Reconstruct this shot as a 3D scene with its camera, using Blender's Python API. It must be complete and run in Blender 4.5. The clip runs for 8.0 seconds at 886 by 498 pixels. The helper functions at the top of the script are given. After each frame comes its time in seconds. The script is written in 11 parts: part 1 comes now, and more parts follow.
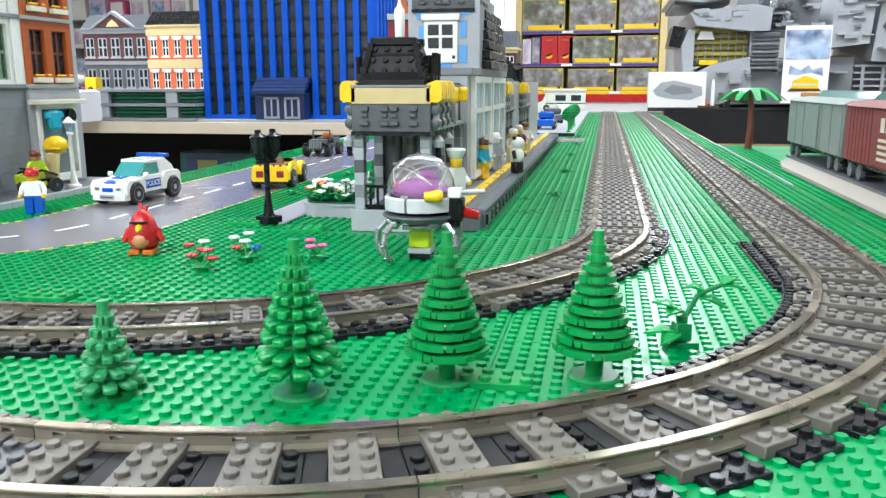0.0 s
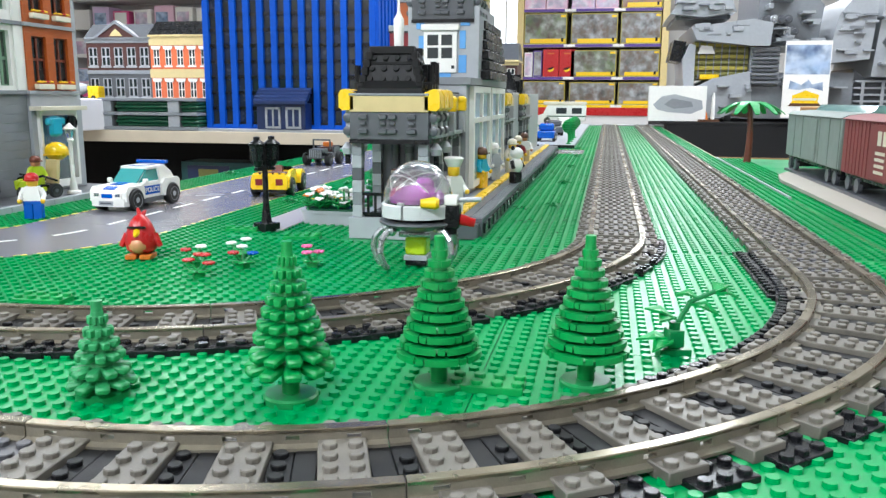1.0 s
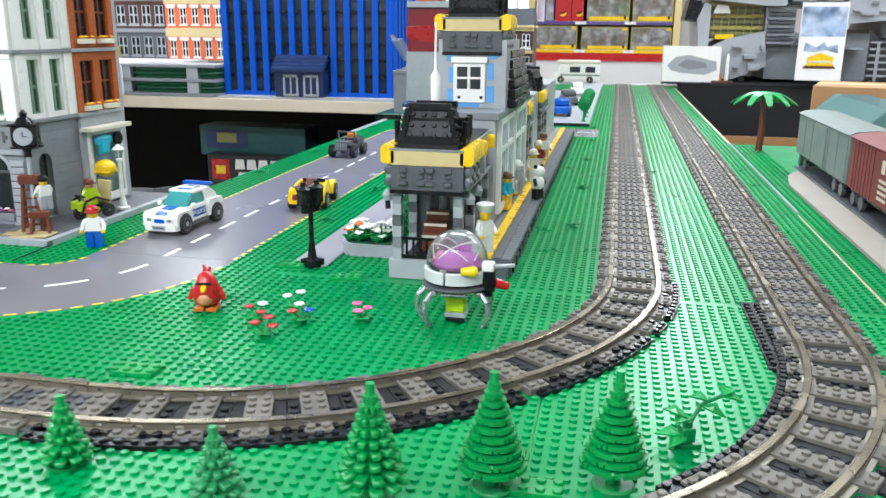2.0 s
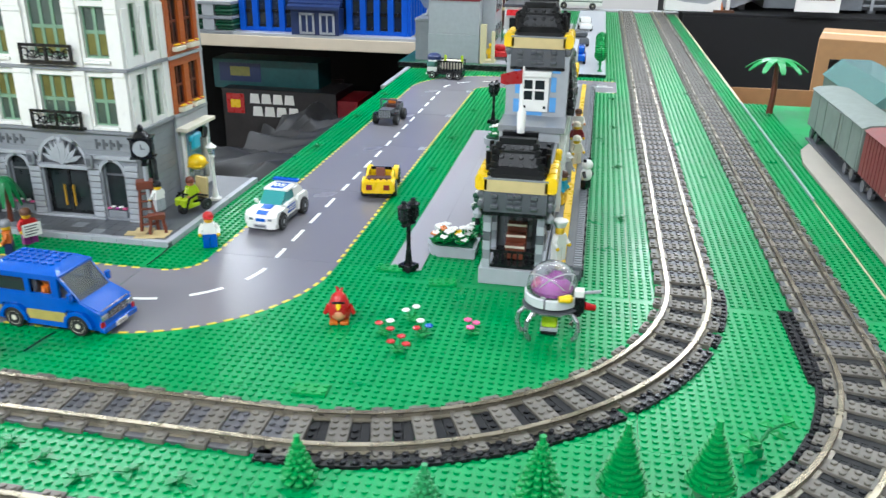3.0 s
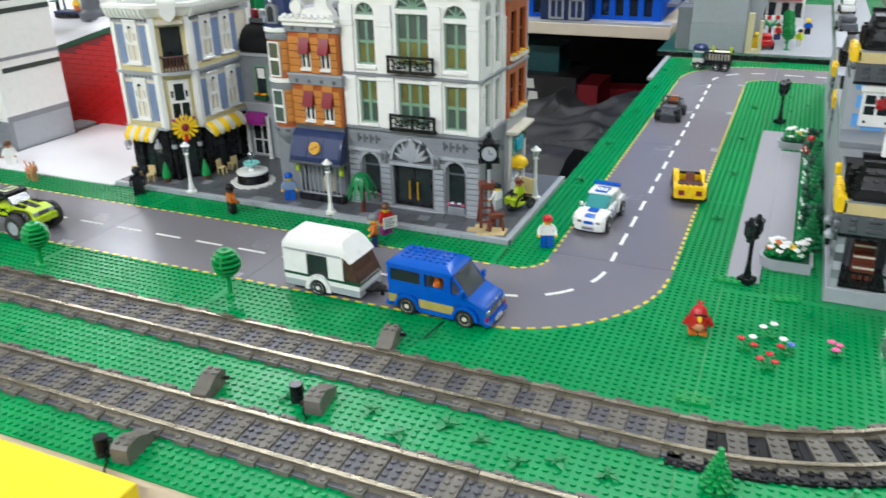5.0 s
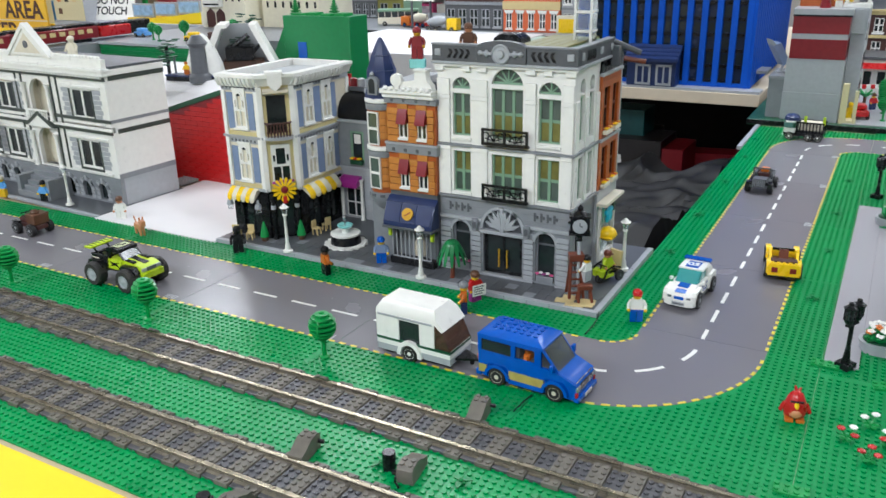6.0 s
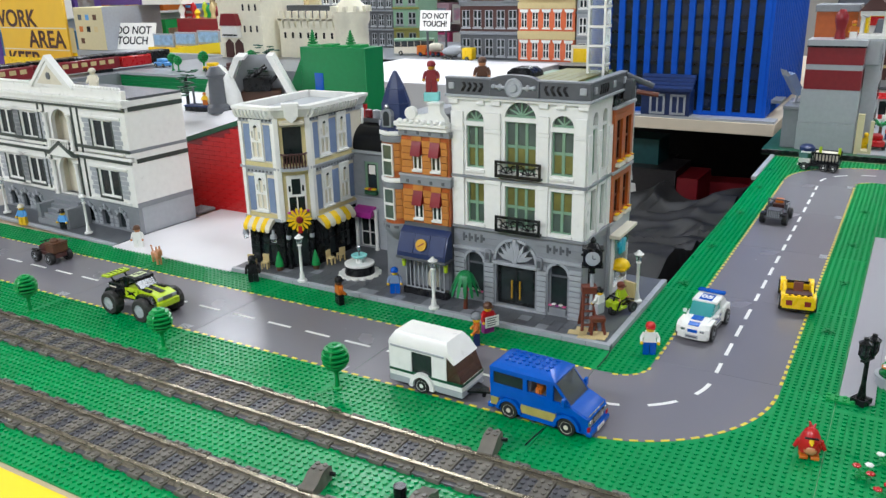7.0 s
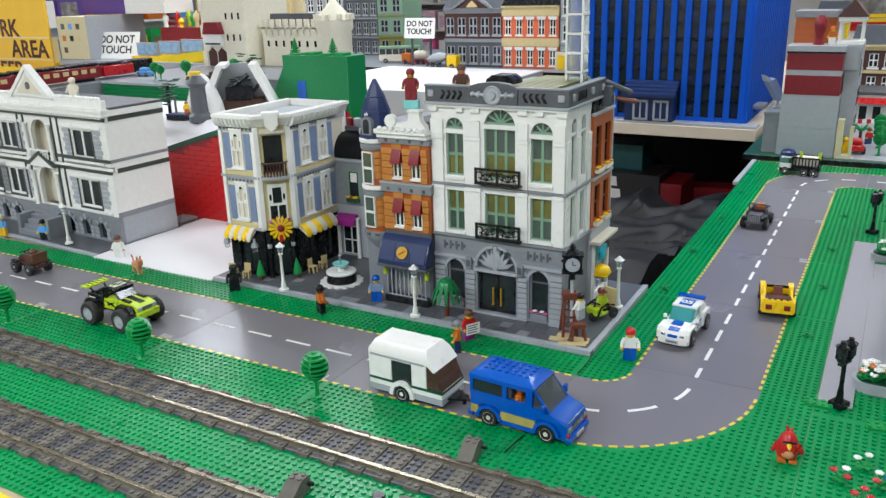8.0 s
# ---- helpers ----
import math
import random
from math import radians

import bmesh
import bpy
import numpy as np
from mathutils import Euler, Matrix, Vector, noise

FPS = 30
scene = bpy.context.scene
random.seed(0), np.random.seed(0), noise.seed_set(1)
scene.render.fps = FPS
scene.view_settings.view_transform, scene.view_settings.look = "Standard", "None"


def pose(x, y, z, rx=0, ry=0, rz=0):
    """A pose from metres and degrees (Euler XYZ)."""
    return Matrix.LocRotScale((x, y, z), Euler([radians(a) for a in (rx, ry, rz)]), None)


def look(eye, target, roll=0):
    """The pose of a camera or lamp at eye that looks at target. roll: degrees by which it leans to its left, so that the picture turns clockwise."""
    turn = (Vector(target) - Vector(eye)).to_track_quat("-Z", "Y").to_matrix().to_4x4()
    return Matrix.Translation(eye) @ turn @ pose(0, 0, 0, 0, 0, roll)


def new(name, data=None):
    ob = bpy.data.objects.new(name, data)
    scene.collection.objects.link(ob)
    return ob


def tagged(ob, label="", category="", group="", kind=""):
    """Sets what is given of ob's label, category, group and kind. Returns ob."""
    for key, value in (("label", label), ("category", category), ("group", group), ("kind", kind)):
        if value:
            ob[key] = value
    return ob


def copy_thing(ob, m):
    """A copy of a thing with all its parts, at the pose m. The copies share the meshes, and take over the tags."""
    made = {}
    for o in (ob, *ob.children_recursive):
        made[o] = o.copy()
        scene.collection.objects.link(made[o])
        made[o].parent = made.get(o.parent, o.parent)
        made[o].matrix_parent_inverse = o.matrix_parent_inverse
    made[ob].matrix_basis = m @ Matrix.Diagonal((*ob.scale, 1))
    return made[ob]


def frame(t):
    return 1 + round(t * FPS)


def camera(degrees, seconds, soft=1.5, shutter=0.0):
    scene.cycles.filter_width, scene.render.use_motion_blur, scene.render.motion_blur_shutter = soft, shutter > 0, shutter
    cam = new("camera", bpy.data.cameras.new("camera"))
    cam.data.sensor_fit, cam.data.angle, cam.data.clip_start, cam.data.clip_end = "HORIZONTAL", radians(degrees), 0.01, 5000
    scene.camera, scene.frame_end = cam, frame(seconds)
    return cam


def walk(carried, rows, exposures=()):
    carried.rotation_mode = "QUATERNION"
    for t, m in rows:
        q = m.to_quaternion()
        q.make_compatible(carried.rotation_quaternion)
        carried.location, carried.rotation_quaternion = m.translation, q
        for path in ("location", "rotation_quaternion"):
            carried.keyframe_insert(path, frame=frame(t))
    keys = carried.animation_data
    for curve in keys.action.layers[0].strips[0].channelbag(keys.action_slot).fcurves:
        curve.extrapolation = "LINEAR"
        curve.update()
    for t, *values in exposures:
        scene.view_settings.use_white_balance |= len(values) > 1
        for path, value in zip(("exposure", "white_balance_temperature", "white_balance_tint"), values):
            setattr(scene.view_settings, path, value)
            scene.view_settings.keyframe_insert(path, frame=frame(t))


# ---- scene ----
cam = camera(57.51, 8.0, soft=1.4, shutter=0.4)
# A table-top town of building bricks: one stud spacing is 8 mm.
PATH = [
    (0, (0.55530, -0.63406, 0.11601), (0.45948, -0.15357, 0.01625), -0.15),
    (0.5, (0.55588, -0.63703, 0.11567), (0.45884, -0.15645, 0.01755), -0.20),
    (1, (0.55868, -0.63569, 0.11317), (0.46219, -0.15388, 0.02073), 0.34),
    (1.5, (0.55366, -0.64338, 0.14787), (0.45151, -0.16286, 0.05478), 0.42),
    (1.7, (0.55321, -0.65441, 0.17099), (0.45049, -0.17657, 0.06556), 0.47),
    (3, (0.45715, -0.77895, 0.35100), (0.37472, -0.32349, 0.16190), 0.92),
    (3.5, (0.40863, -0.81322, 0.38433), (0.33254, -0.36199, 0.18283), -0.11),
    (4, (0.36459, -0.83599, 0.39204), (0.26059, -0.39230, 0.18631), -1.12),
    (4.5, (0.31830, -0.85522, 0.39473), (0.16873, -0.42601, 0.18638), -1.43),
    (5, (0.29517, -0.86973, 0.41269), (0.11095, -0.45334, 0.20611), -1.23),
    (5.2, (0.28712, -0.87327, 0.42065), (0.09111, -0.45951, 0.21971), -1.36),
    (6.5, (0.28030, -0.88896, 0.44308), (0.04149, -0.48193, 0.27787), -1.27),
    (7, (0.28432, -0.88635, 0.44718), (0.04406, -0.47834, 0.28653), -1.40),
    (7.5, (0.28943, -0.88297, 0.45085), (0.05121, -0.47363, 0.29054), -1.43),
    (8, (0.29359, -0.88043, 0.44750), (0.05878, -0.46778, 0.29073), -1.62),
]
walk(cam, [(t, look(eye, target, roll)) for t, eye, target, roll in PATH],
     exposures=((0, 0.31, 6100, 8), (0.6, 0.22, 6100, 8), (1.7, 0.18, 6100, 8), (3, 0.04, 6000, 7), (4.5, -0.21, 6150, 8), (6.5, -0.50, 6150, 9), (8, -0.52, 6150, 9)))

# ---------------------------------------------------------------- light
U = 0.008          # one stud in metres
world = bpy.data.worlds.new("room_air")
scene.world = world
world.use_nodes = True
world.node_tree.nodes["Background"].inputs[0].default_value = (0.90, 0.95, 1.0, 1)
world.node_tree.nodes["Background"].inputs[1].default_value = 0.25
scene.view_settings.exposure = 0.0
CEILING = 215      # studs above the table top
# ceiling lights: studs east, studs north, power, turn; (-430, 30) is an unseen fill for the far-left sign
LAMPS = ((-190, -240, 66, 0), (-190, 215, 32, 0), (-410, 280, 30, 0), (-430, 30, 26, 0), (60, -240, 46, 0), (40, 130, 24, 0), (-190, 470, 36, 0), (122, 430, 27, 90), (230, 190, 26, 0), (122, 700, 31, 90))
for lx, ly, watts, turn in LAMPS:
    lamp = bpy.data.lights.new("ceiling_tube_light", "AREA")
    lamp.shape, lamp.size, lamp.size_y = "RECTANGLE", 1.25, 0.26
    lamp.energy, lamp.color = watts, (0.945, 0.965, 1.0)
    new("ceiling_tube_light", lamp).matrix_world = pose(lx * U, ly * U, (CEILING - 4) * U, 0, 0, turn)

# ---------------------------------------------------------------- materials


def lin(h):
    """Linear colour from a hex string."""
    out = []
    for k in (0, 2, 4):
        s = int(h[k:k + 2], 16) / 255
        out.append(s / 12.92 if s < 0.04045 else ((s + 0.055) / 1.055) ** 2.4)
    return (*out, 1)


def mat(name, h, rough=0.28, metal=0.0, var=0.10, bump=0.10, scale=90.0, fine=1400.0, alpha=1.0, trans=0.0, emit=0.0, coat=0.0, spec=0.5):
    """A surface with colour and gloss that vary at two scales."""
    m = bpy.data.materials.new(name)
    m.use_nodes = True
    nt = m.node_tree
    b = nt.nodes["Principled BSDF"]
    tc = nt.nodes.new("ShaderNodeTexCoord")
    n1, n2 = nt.nodes.new("ShaderNodeTexNoise"), nt.nodes.new("ShaderNodeTexNoise")
    n1.inputs["Scale"].default_value, n1.inputs["Detail"].default_value = scale, 5
    n2.inputs["Scale"].default_value, n2.inputs["Detail"].default_value = fine, 3
    nt.links.new(tc.outputs["Object"], n1.inputs["Vector"])
    nt.links.new(tc.outputs["Object"], n2.inputs["Vector"])
    info = nt.nodes.new("ShaderNodeObjectInfo")
    add = nt.nodes.new("ShaderNodeMath")
    add.operation = "ADD"
    nt.links.new(n1.outputs["Fac"], add.inputs[0])
    mul = nt.nodes.new("ShaderNodeMath")
    mul.operation = "MULTIPLY_ADD"
    mul.inputs[1].default_value, mul.inputs[2].default_value = 0.30, -0.15
    nt.links.new(info.outputs["Random"], mul.inputs[0])
    nt.links.new(mul.outputs[0], add.inputs[1])
    add2 = nt.nodes.new("ShaderNodeMath")
    add2.operation = "MULTIPLY_ADD"
    add2.inputs[1].default_value = 0.35
    nt.links.new(n2.outputs["Fac"], add2.inputs[0])
    nt.links.new(add.outputs[0], add2.inputs[2])
    ramp = nt.nodes.new("ShaderNodeMapRange")
    ramp.inputs[1].default_value, ramp.inputs[2].default_value = 0.35, 1.0
    nt.links.new(add2.outputs[0], ramp.inputs[0])
    mix = nt.nodes.new("ShaderNodeMix")
    mix.data_type = "RGBA"
    c = lin(h)
    mix.inputs[6].default_value = (*[v * (1 - var) for v in c[:3]], 1)
    mix.inputs[7].default_value = (*[min(1, v * (1 + var) + var * 0.012) for v in c[:3]], 1)
    nt.links.new(ramp.outputs[0], mix.inputs[0])
    nt.links.new(mix.outputs[2], b.inputs["Base Color"])
    rr = nt.nodes.new("ShaderNodeMapRange")
    rr.inputs[3].default_value, rr.inputs[4].default_value = max(0.03, rough - 0.08), rough + 0.14
    nt.links.new(n1.outputs["Fac"], rr.inputs[0])
    nt.links.new(rr.outputs[0], b.inputs["Roughness"])
    b.inputs["Metallic"].default_value = metal
    b.inputs["Alpha"].default_value = alpha
    b.inputs["Transmission Weight"].default_value = trans
    b.inputs["Coat Weight"].default_value = coat
    b.inputs["Specular IOR Level"].default_value = spec
    if bump:
        bp = nt.nodes.new("ShaderNodeBump")
        bp.inputs["Strength"].default_value, bp.inputs["Distance"].default_value = bump, 0.0004
        nt.links.new(n2.outputs["Fac"], bp.inputs["Height"])
        nt.links.new(bp.outputs[0], b.inputs["Normal"])
    if emit:
        b.inputs["Emission Color"].default_value, b.inputs["Emission Strength"].default_value = c, emit
    return m


GREEN = mat("green_baseplate", "008C4A", 0.28, var=0.14, scale=22, spec=0.36)
LEAF = mat("green_plant_plastic", "128E44", 0.32, var=0.2, scale=160)
LEAFDEEP = mat("deep_green_plant_plastic", "0E7A40", 0.32, var=0.2, scale=160)
LEAF_WORN = mat("worn_plant_plastic", "339A5C", 0.42, var=0.35, scale=260)
BASEGREEN = mat("clear_green_base", "1B7C42", 0.3, var=0.3, scale=240, spec=0.3)
DKGREEN = mat("dark_green_plastic", "0E4A30", 0.35)
ROAD = mat("road_plate", "77757B", 0.22, var=0.045, scale=5, bump=0.02)
ROADWHITE = mat("road_marking_white", "E6E6E2", 0.35)
ROADYELLOW = mat("road_marking_yellow", "D9C43A", 0.35)
TIE = mat("old_grey_plastic", "69655D", 0.40, var=0.26, scale=70, spec=0.35)
TIE_DARK = mat("dark_grey_plastic", "4A4A4E", 0.36, var=0.2)
RAILSIDE = mat("rail_metal_side", "7F796B", 0.34, metal=0.45, var=0.25, scale=60)
RAILTOP = mat("rail_nickel", "8E8674", 0.23, metal=0.9, var=0.3, scale=45)
DKSTONE = mat("dark_green_grey_plastic", "3C443F", 0.34, var=0.12)
INFILL = mat("worn_black_plastic", "101113", 0.45, var=0.35, bump=0.08, spec=0.2)
BLACK = mat("black_plastic", "141518", 0.24, var=0.3, bump=0.04, spec=0.28)
WHITE = mat("white_plastic", "E9E9E4", 0.28, var=0.05)
OFFWHITE = mat("ivory_plastic", "DAD3BF", 0.32, var=0.08)
LGREY = mat("light_grey_plastic", "A3A7AC", 0.30, var=0.08)
MGREY = mat("mid_grey_plastic", "82868B", 0.32, var=0.10)
DGREY = mat("dark_bluish_grey_plastic", "55585D", 0.30, var=0.12)
TAN = mat("tan_plastic", "CDB985", 0.32, var=0.08)
YELLOW = mat("yellow_plastic", "F2C80A", 0.26, var=0.06)
BLUE = mat("blue_plastic", "0453B6", 0.19, var=0.10)
TOWERBLUE = mat("tower_blue_plastic", "0A50BC", 0.5, var=0.12, spec=0.2)
FADEDTAN = mat("olive_tan_sticker", "A89A50", 0.4, var=0.2)
WINDSCREEN = mat("grey_clear_plastic", "8C9494", 0.08, trans=0.8, var=0.1, bump=0)
DKBLUE = mat("dark_blue_plastic", "1A2C58", 0.3, var=0.12)
SANDBLUE = mat("sand_blue_plastic", "7A8CAC", 0.34, var=0.1)
LBLUE = mat("light_blue_plastic", "5FA0DC", 0.32, var=0.1)
RED = mat("red_plastic", "B81A1C", 0.26, var=0.10)
DKRED = mat("dark_red_plastic", "7E1822", 0.30, var=0.12)
ORANGE = mat("orange_plastic", "C46A1E", 0.32, var=0.1)
DKORANGE = mat("dark_orange_plastic", "A85420", 0.34, var=0.16)
BRICKRED = mat("reddish_brown_plastic", "6A3320", 0.34, var=0.14)
BROWN = mat("brown_plastic", "5A3A26", 0.36, var=0.15)
SANDGREEN = mat("sand_green_plastic", "76987F", 0.34, var=0.1)
LIME = mat("lime_plastic", "B6D020", 0.26, var=0.08)
PINK = mat("pink_plastic", "E05C94", 0.28)
MAGENTA = mat("magenta_plastic", "9A2C86", 0.28)
TEAL = mat("azure_plastic", "28A8C4", 0.28)
SKIN = mat("yellow_figure_plastic", "EFC12A", 0.26)
NOUGAT = mat("nougat_plastic", "C98A60", 0.3)
CHROME = mat("silver_plastic", "B4B8BC", 0.22, metal=0.8)
RUBBER = mat("rubber", "1B1B1C", 0.6, var=0.25)
TREAD = mat("dusty_rubber", "2B2A28", 0.7, var=0.3)
REDCLEAR = mat("red_clear_plastic", "C4161C", 0.12, trans=0.3)
GLASS = mat("clear_plastic", "EAF4F6", 0.06, trans=0.92, var=0.02, bump=0)
DOME = mat("clear_dome_plastic", "F4F8FA", 0.05, trans=0.96, var=0.02, bump=0)
SMOKE = mat("smoky_window_plastic", "343C3E", 0.10, trans=0.5, var=0.1, bump=0)
UPRIGHT = mat("pale_yellow_metal", "DCC68A", 0.5, var=0.08)
ROOFBLACK = mat("black_roof_plastic", "0D0E10", 0.34, var=0.3, bump=0.05, spec=0.28)
PALEPANE = mat("pale_window_glazing", "46544C", 0.08, var=0.5, scale=26, bump=0)
TEALGLASS = mat("teal_clear_plastic", "4FB0B0", 0.10, trans=0.35, var=0.05, bump=0)
AQUAGLASS = mat("light_aqua_window", "8FC4C0", 0.10, trans=0.6, var=0.05, bump=0)
WINDOWDARK = mat("dark_window", "20282A", 0.12, var=0.3, bump=0)
PAPER = mat("paper", "EDEBE6", 0.7, var=0.04)
FABRIC = mat("black_cloth", "101012", 0.85, var=0.4, scale=30, bump=0.5)
PLASTICBAG = mat("black_bin_liner", "050506", 0.5, var=0.3, scale=30, bump=0.12, spec=0.3)
SHOPBRICK = mat("ochre_brick_plastic", "BC7A36", 0.34, var=0.14)
PATHGREY = mat("path_grey_plastic", "96949A", 0.36, var=0.06, scale=14)
PALEAQUA = mat("pale_aqua_plastic", "86CFCB", 0.2)
WALLPAINT = mat("wall_paint", "DAD8D6", 0.6, var=0.04, scale=3, fine=300)
CEILPAINT = mat("ceiling_paint", "E8E8E8", 0.7, var=0.04, scale=3, fine=300)
FLOORTILE = mat("floor_tile", "B9B4AA", 0.3, var=0.12, scale=4, fine=200)
CARTON = mat("cardboard", "A98258", 0.75, var=0.12, scale=40)
TABLEWOOD = mat("table_edge_wood", "B9A78C", 0.55, var=0.12, scale=26)
YELLOWBOARD = mat("yellow_board", "F0D208", 0.4, var=0.06, scale=12)
WHITEBOARD = mat("white_board", "E4E2E4", 0.45, var=0.05, scale=10)
CREAMBOARD = mat("cream_board", "D2C4AE", 0.5, var=0.08, scale=14)
# emission stands in for an overexposed, brightly lit stretch of wall
GLOWPANE = mat("glowing_pane", "F4F8FF", 0.3, emit=1.6, bump=0, var=0.0)
PANEL = mat("light_diffuser", "FFFFFF", 0.5, emit=6.0, bump=0, var=0.0)
TOWERWALL = mat("dark_blue_glazing", "1A2740", 0.22, var=0.3, scale=30)
DKBROWN = mat("dark_brown_plastic", "4A2A26", 0.36, var=0.15)
CORAL = mat("coral_orange_plastic", "D8683C", 0.32, var=0.1)
OLIVE = mat("olive_plastic", "7C7A3C", 0.36, var=0.2)
SIGNYELLOW = mat("yellow_sign_card", "F2C23A", 0.5, var=0.06, scale=12)
TANBOX = mat("tan_card", "CFC49C", 0.55, var=0.06)
ORCHID = mat("orchid_clear_plastic", "C452BC", 0.2, var=0.12)
PALEGREY = mat("pale_grey_plastic", "C9CBCD", 0.28, var=0.06)
BLUEPANE = mat("pale_blue_clear_plastic", "B4CEE0", 0.10, trans=0.25, var=0.12, bump=0)
LILAC = mat("lilac_card", "D6BEDC", 0.5, var=0.12)
PALEPINK = mat("pale_pink_card", "ECC4D4", 0.5, var=0.12)
PURPLE = mat("purple_card", "5A3F8C", 0.5, var=0.1)
DKLEAF = mat("green_wall_plastic", "0C7A42", 0.36, var=0.12)
CASTLE = mat("cream_castle_plastic", "EEE8D2", 0.34, var=0.06)
BEIGEBOARD = mat("beige_track_board", "9C968A", 0.65, var=0.1, scale=20)
GREYGREEN = mat("grey_green_wagon_paint", "76807A", 0.6, var=0.2, scale=60)
BOXRED = mat("brown_red_wagon_paint", "7A3A38", 0.6, var=0.2, scale=60)
SKYPRINT = mat("blue_picture_print", "8FB0D0", 0.4, var=0.45, scale=40)


def print_mat(name, colours, scale):
    """A glossy printed picture: soft patches of several inks."""
    m = bpy.data.materials.new(name)
    m.use_nodes = True
    nt = m.node_tree
    b = nt.nodes["Principled BSDF"]
    b.inputs["Roughness"].default_value = 0.3
    tc, info = nt.nodes.new("ShaderNodeTexCoord"), nt.nodes.new("ShaderNodeObjectInfo")
    move = nt.nodes.new("ShaderNodeVectorMath")
    move.operation = "ADD"
    shift = nt.nodes.new("ShaderNodeMath")
    shift.operation = "MULTIPLY"
    shift.inputs[1].default_value = 7.0
    nt.links.new(info.outputs["Random"], shift.inputs[0])
    nt.links.new(tc.outputs["Object"], move.inputs[0])
    nt.links.new(shift.outputs[0], move.inputs[1])
    mixed = None
    for k, h in enumerate(colours):
        n, near = nt.nodes.new("ShaderNodeTexNoise"), nt.nodes.new("ShaderNodeVectorMath")
        near.operation = "ADD"
        near.inputs[1].default_value = (0.31 * k, 0.17 * k, 0.53 * k)
        nt.links.new(move.outputs[0], near.inputs[0])
        nt.links.new(near.outputs[0], n.inputs["Vector"])
        n.inputs["Scale"].default_value, n.inputs["Detail"].default_value = scale * (0.5 + 0.3 * k), 2.5
        fac = nt.nodes.new("ShaderNodeMapRange")
        fac.inputs[1].default_value, fac.inputs[2].default_value = 0.40, 0.74
        nt.links.new(n.outputs["Fac"], fac.inputs[0])
        mix = nt.nodes.new("ShaderNodeMix")
        mix.data_type = "RGBA"
        mix.inputs[6].default_value = mix.inputs[7].default_value = lin(h)
        if mixed:
            nt.links.new(mixed.outputs[2], mix.inputs[6])
            nt.links.new(fac.outputs[0], mix.inputs[0])
        mixed = mix
    nt.links.new(mixed.outputs[2], b.inputs["Base Color"])
    return m


PRINTGREY = print_mat("grey_picture_print", ("6E6E68", "3A3C3E", "8C8C88", "B9BCC0", "6A5648"), 9)
PRINTBROWN = print_mat("brown_picture_print", ("76685A", "43382E", "A08A68", "8C8C86", "B06848"), 9)
PRINTGREEN = print_mat("green_picture_print", ("70746C", "3C4236", "6E8450", "B4B8B0", "5A4A40"), 9)
PRINTPALE = print_mat("pale_picture_print", ("E4E0E8", "C8B4D0", "F0ECEC", "E0A0C0", "A8A4B8"), 9)
PRINTSKY = print_mat("sky_picture_print", ("A8C2E0", "7C98C0", "E0E8F0", "C4D4E8", "56688A"), 12)
CARDOLIVE = mat("olive_yellow_card", "A79A3C", 0.45, var=0.15)
BOXDARK = mat("dark_printed_card", "231F22", 0.4, var=0.3)
PALETAN = mat("pale_yellow_tan_plastic", "CFC28E", 0.32, var=0.08)
BROWNCLEAR = mat("brown_clear_plastic", "6A4A3C", 0.10, trans=0.6, var=0.1, bump=0)
CREAMPRINT = mat("pale_green_print", "B9C39A", 0.35, var=0.2, scale=120)
GOLD = mat("gold_plastic", "C79A2A", 0.28, metal=0.4, var=0.1)
PANETONE = mat("yellow_green_sheet", "6C6A30", 0.35, var=0.35, scale=60)
TEALBOX = mat("teal_printed_card", "164E50", 0.4, var=0.3, scale=40)

# ---------------------------------------------------------------- mesh helpers


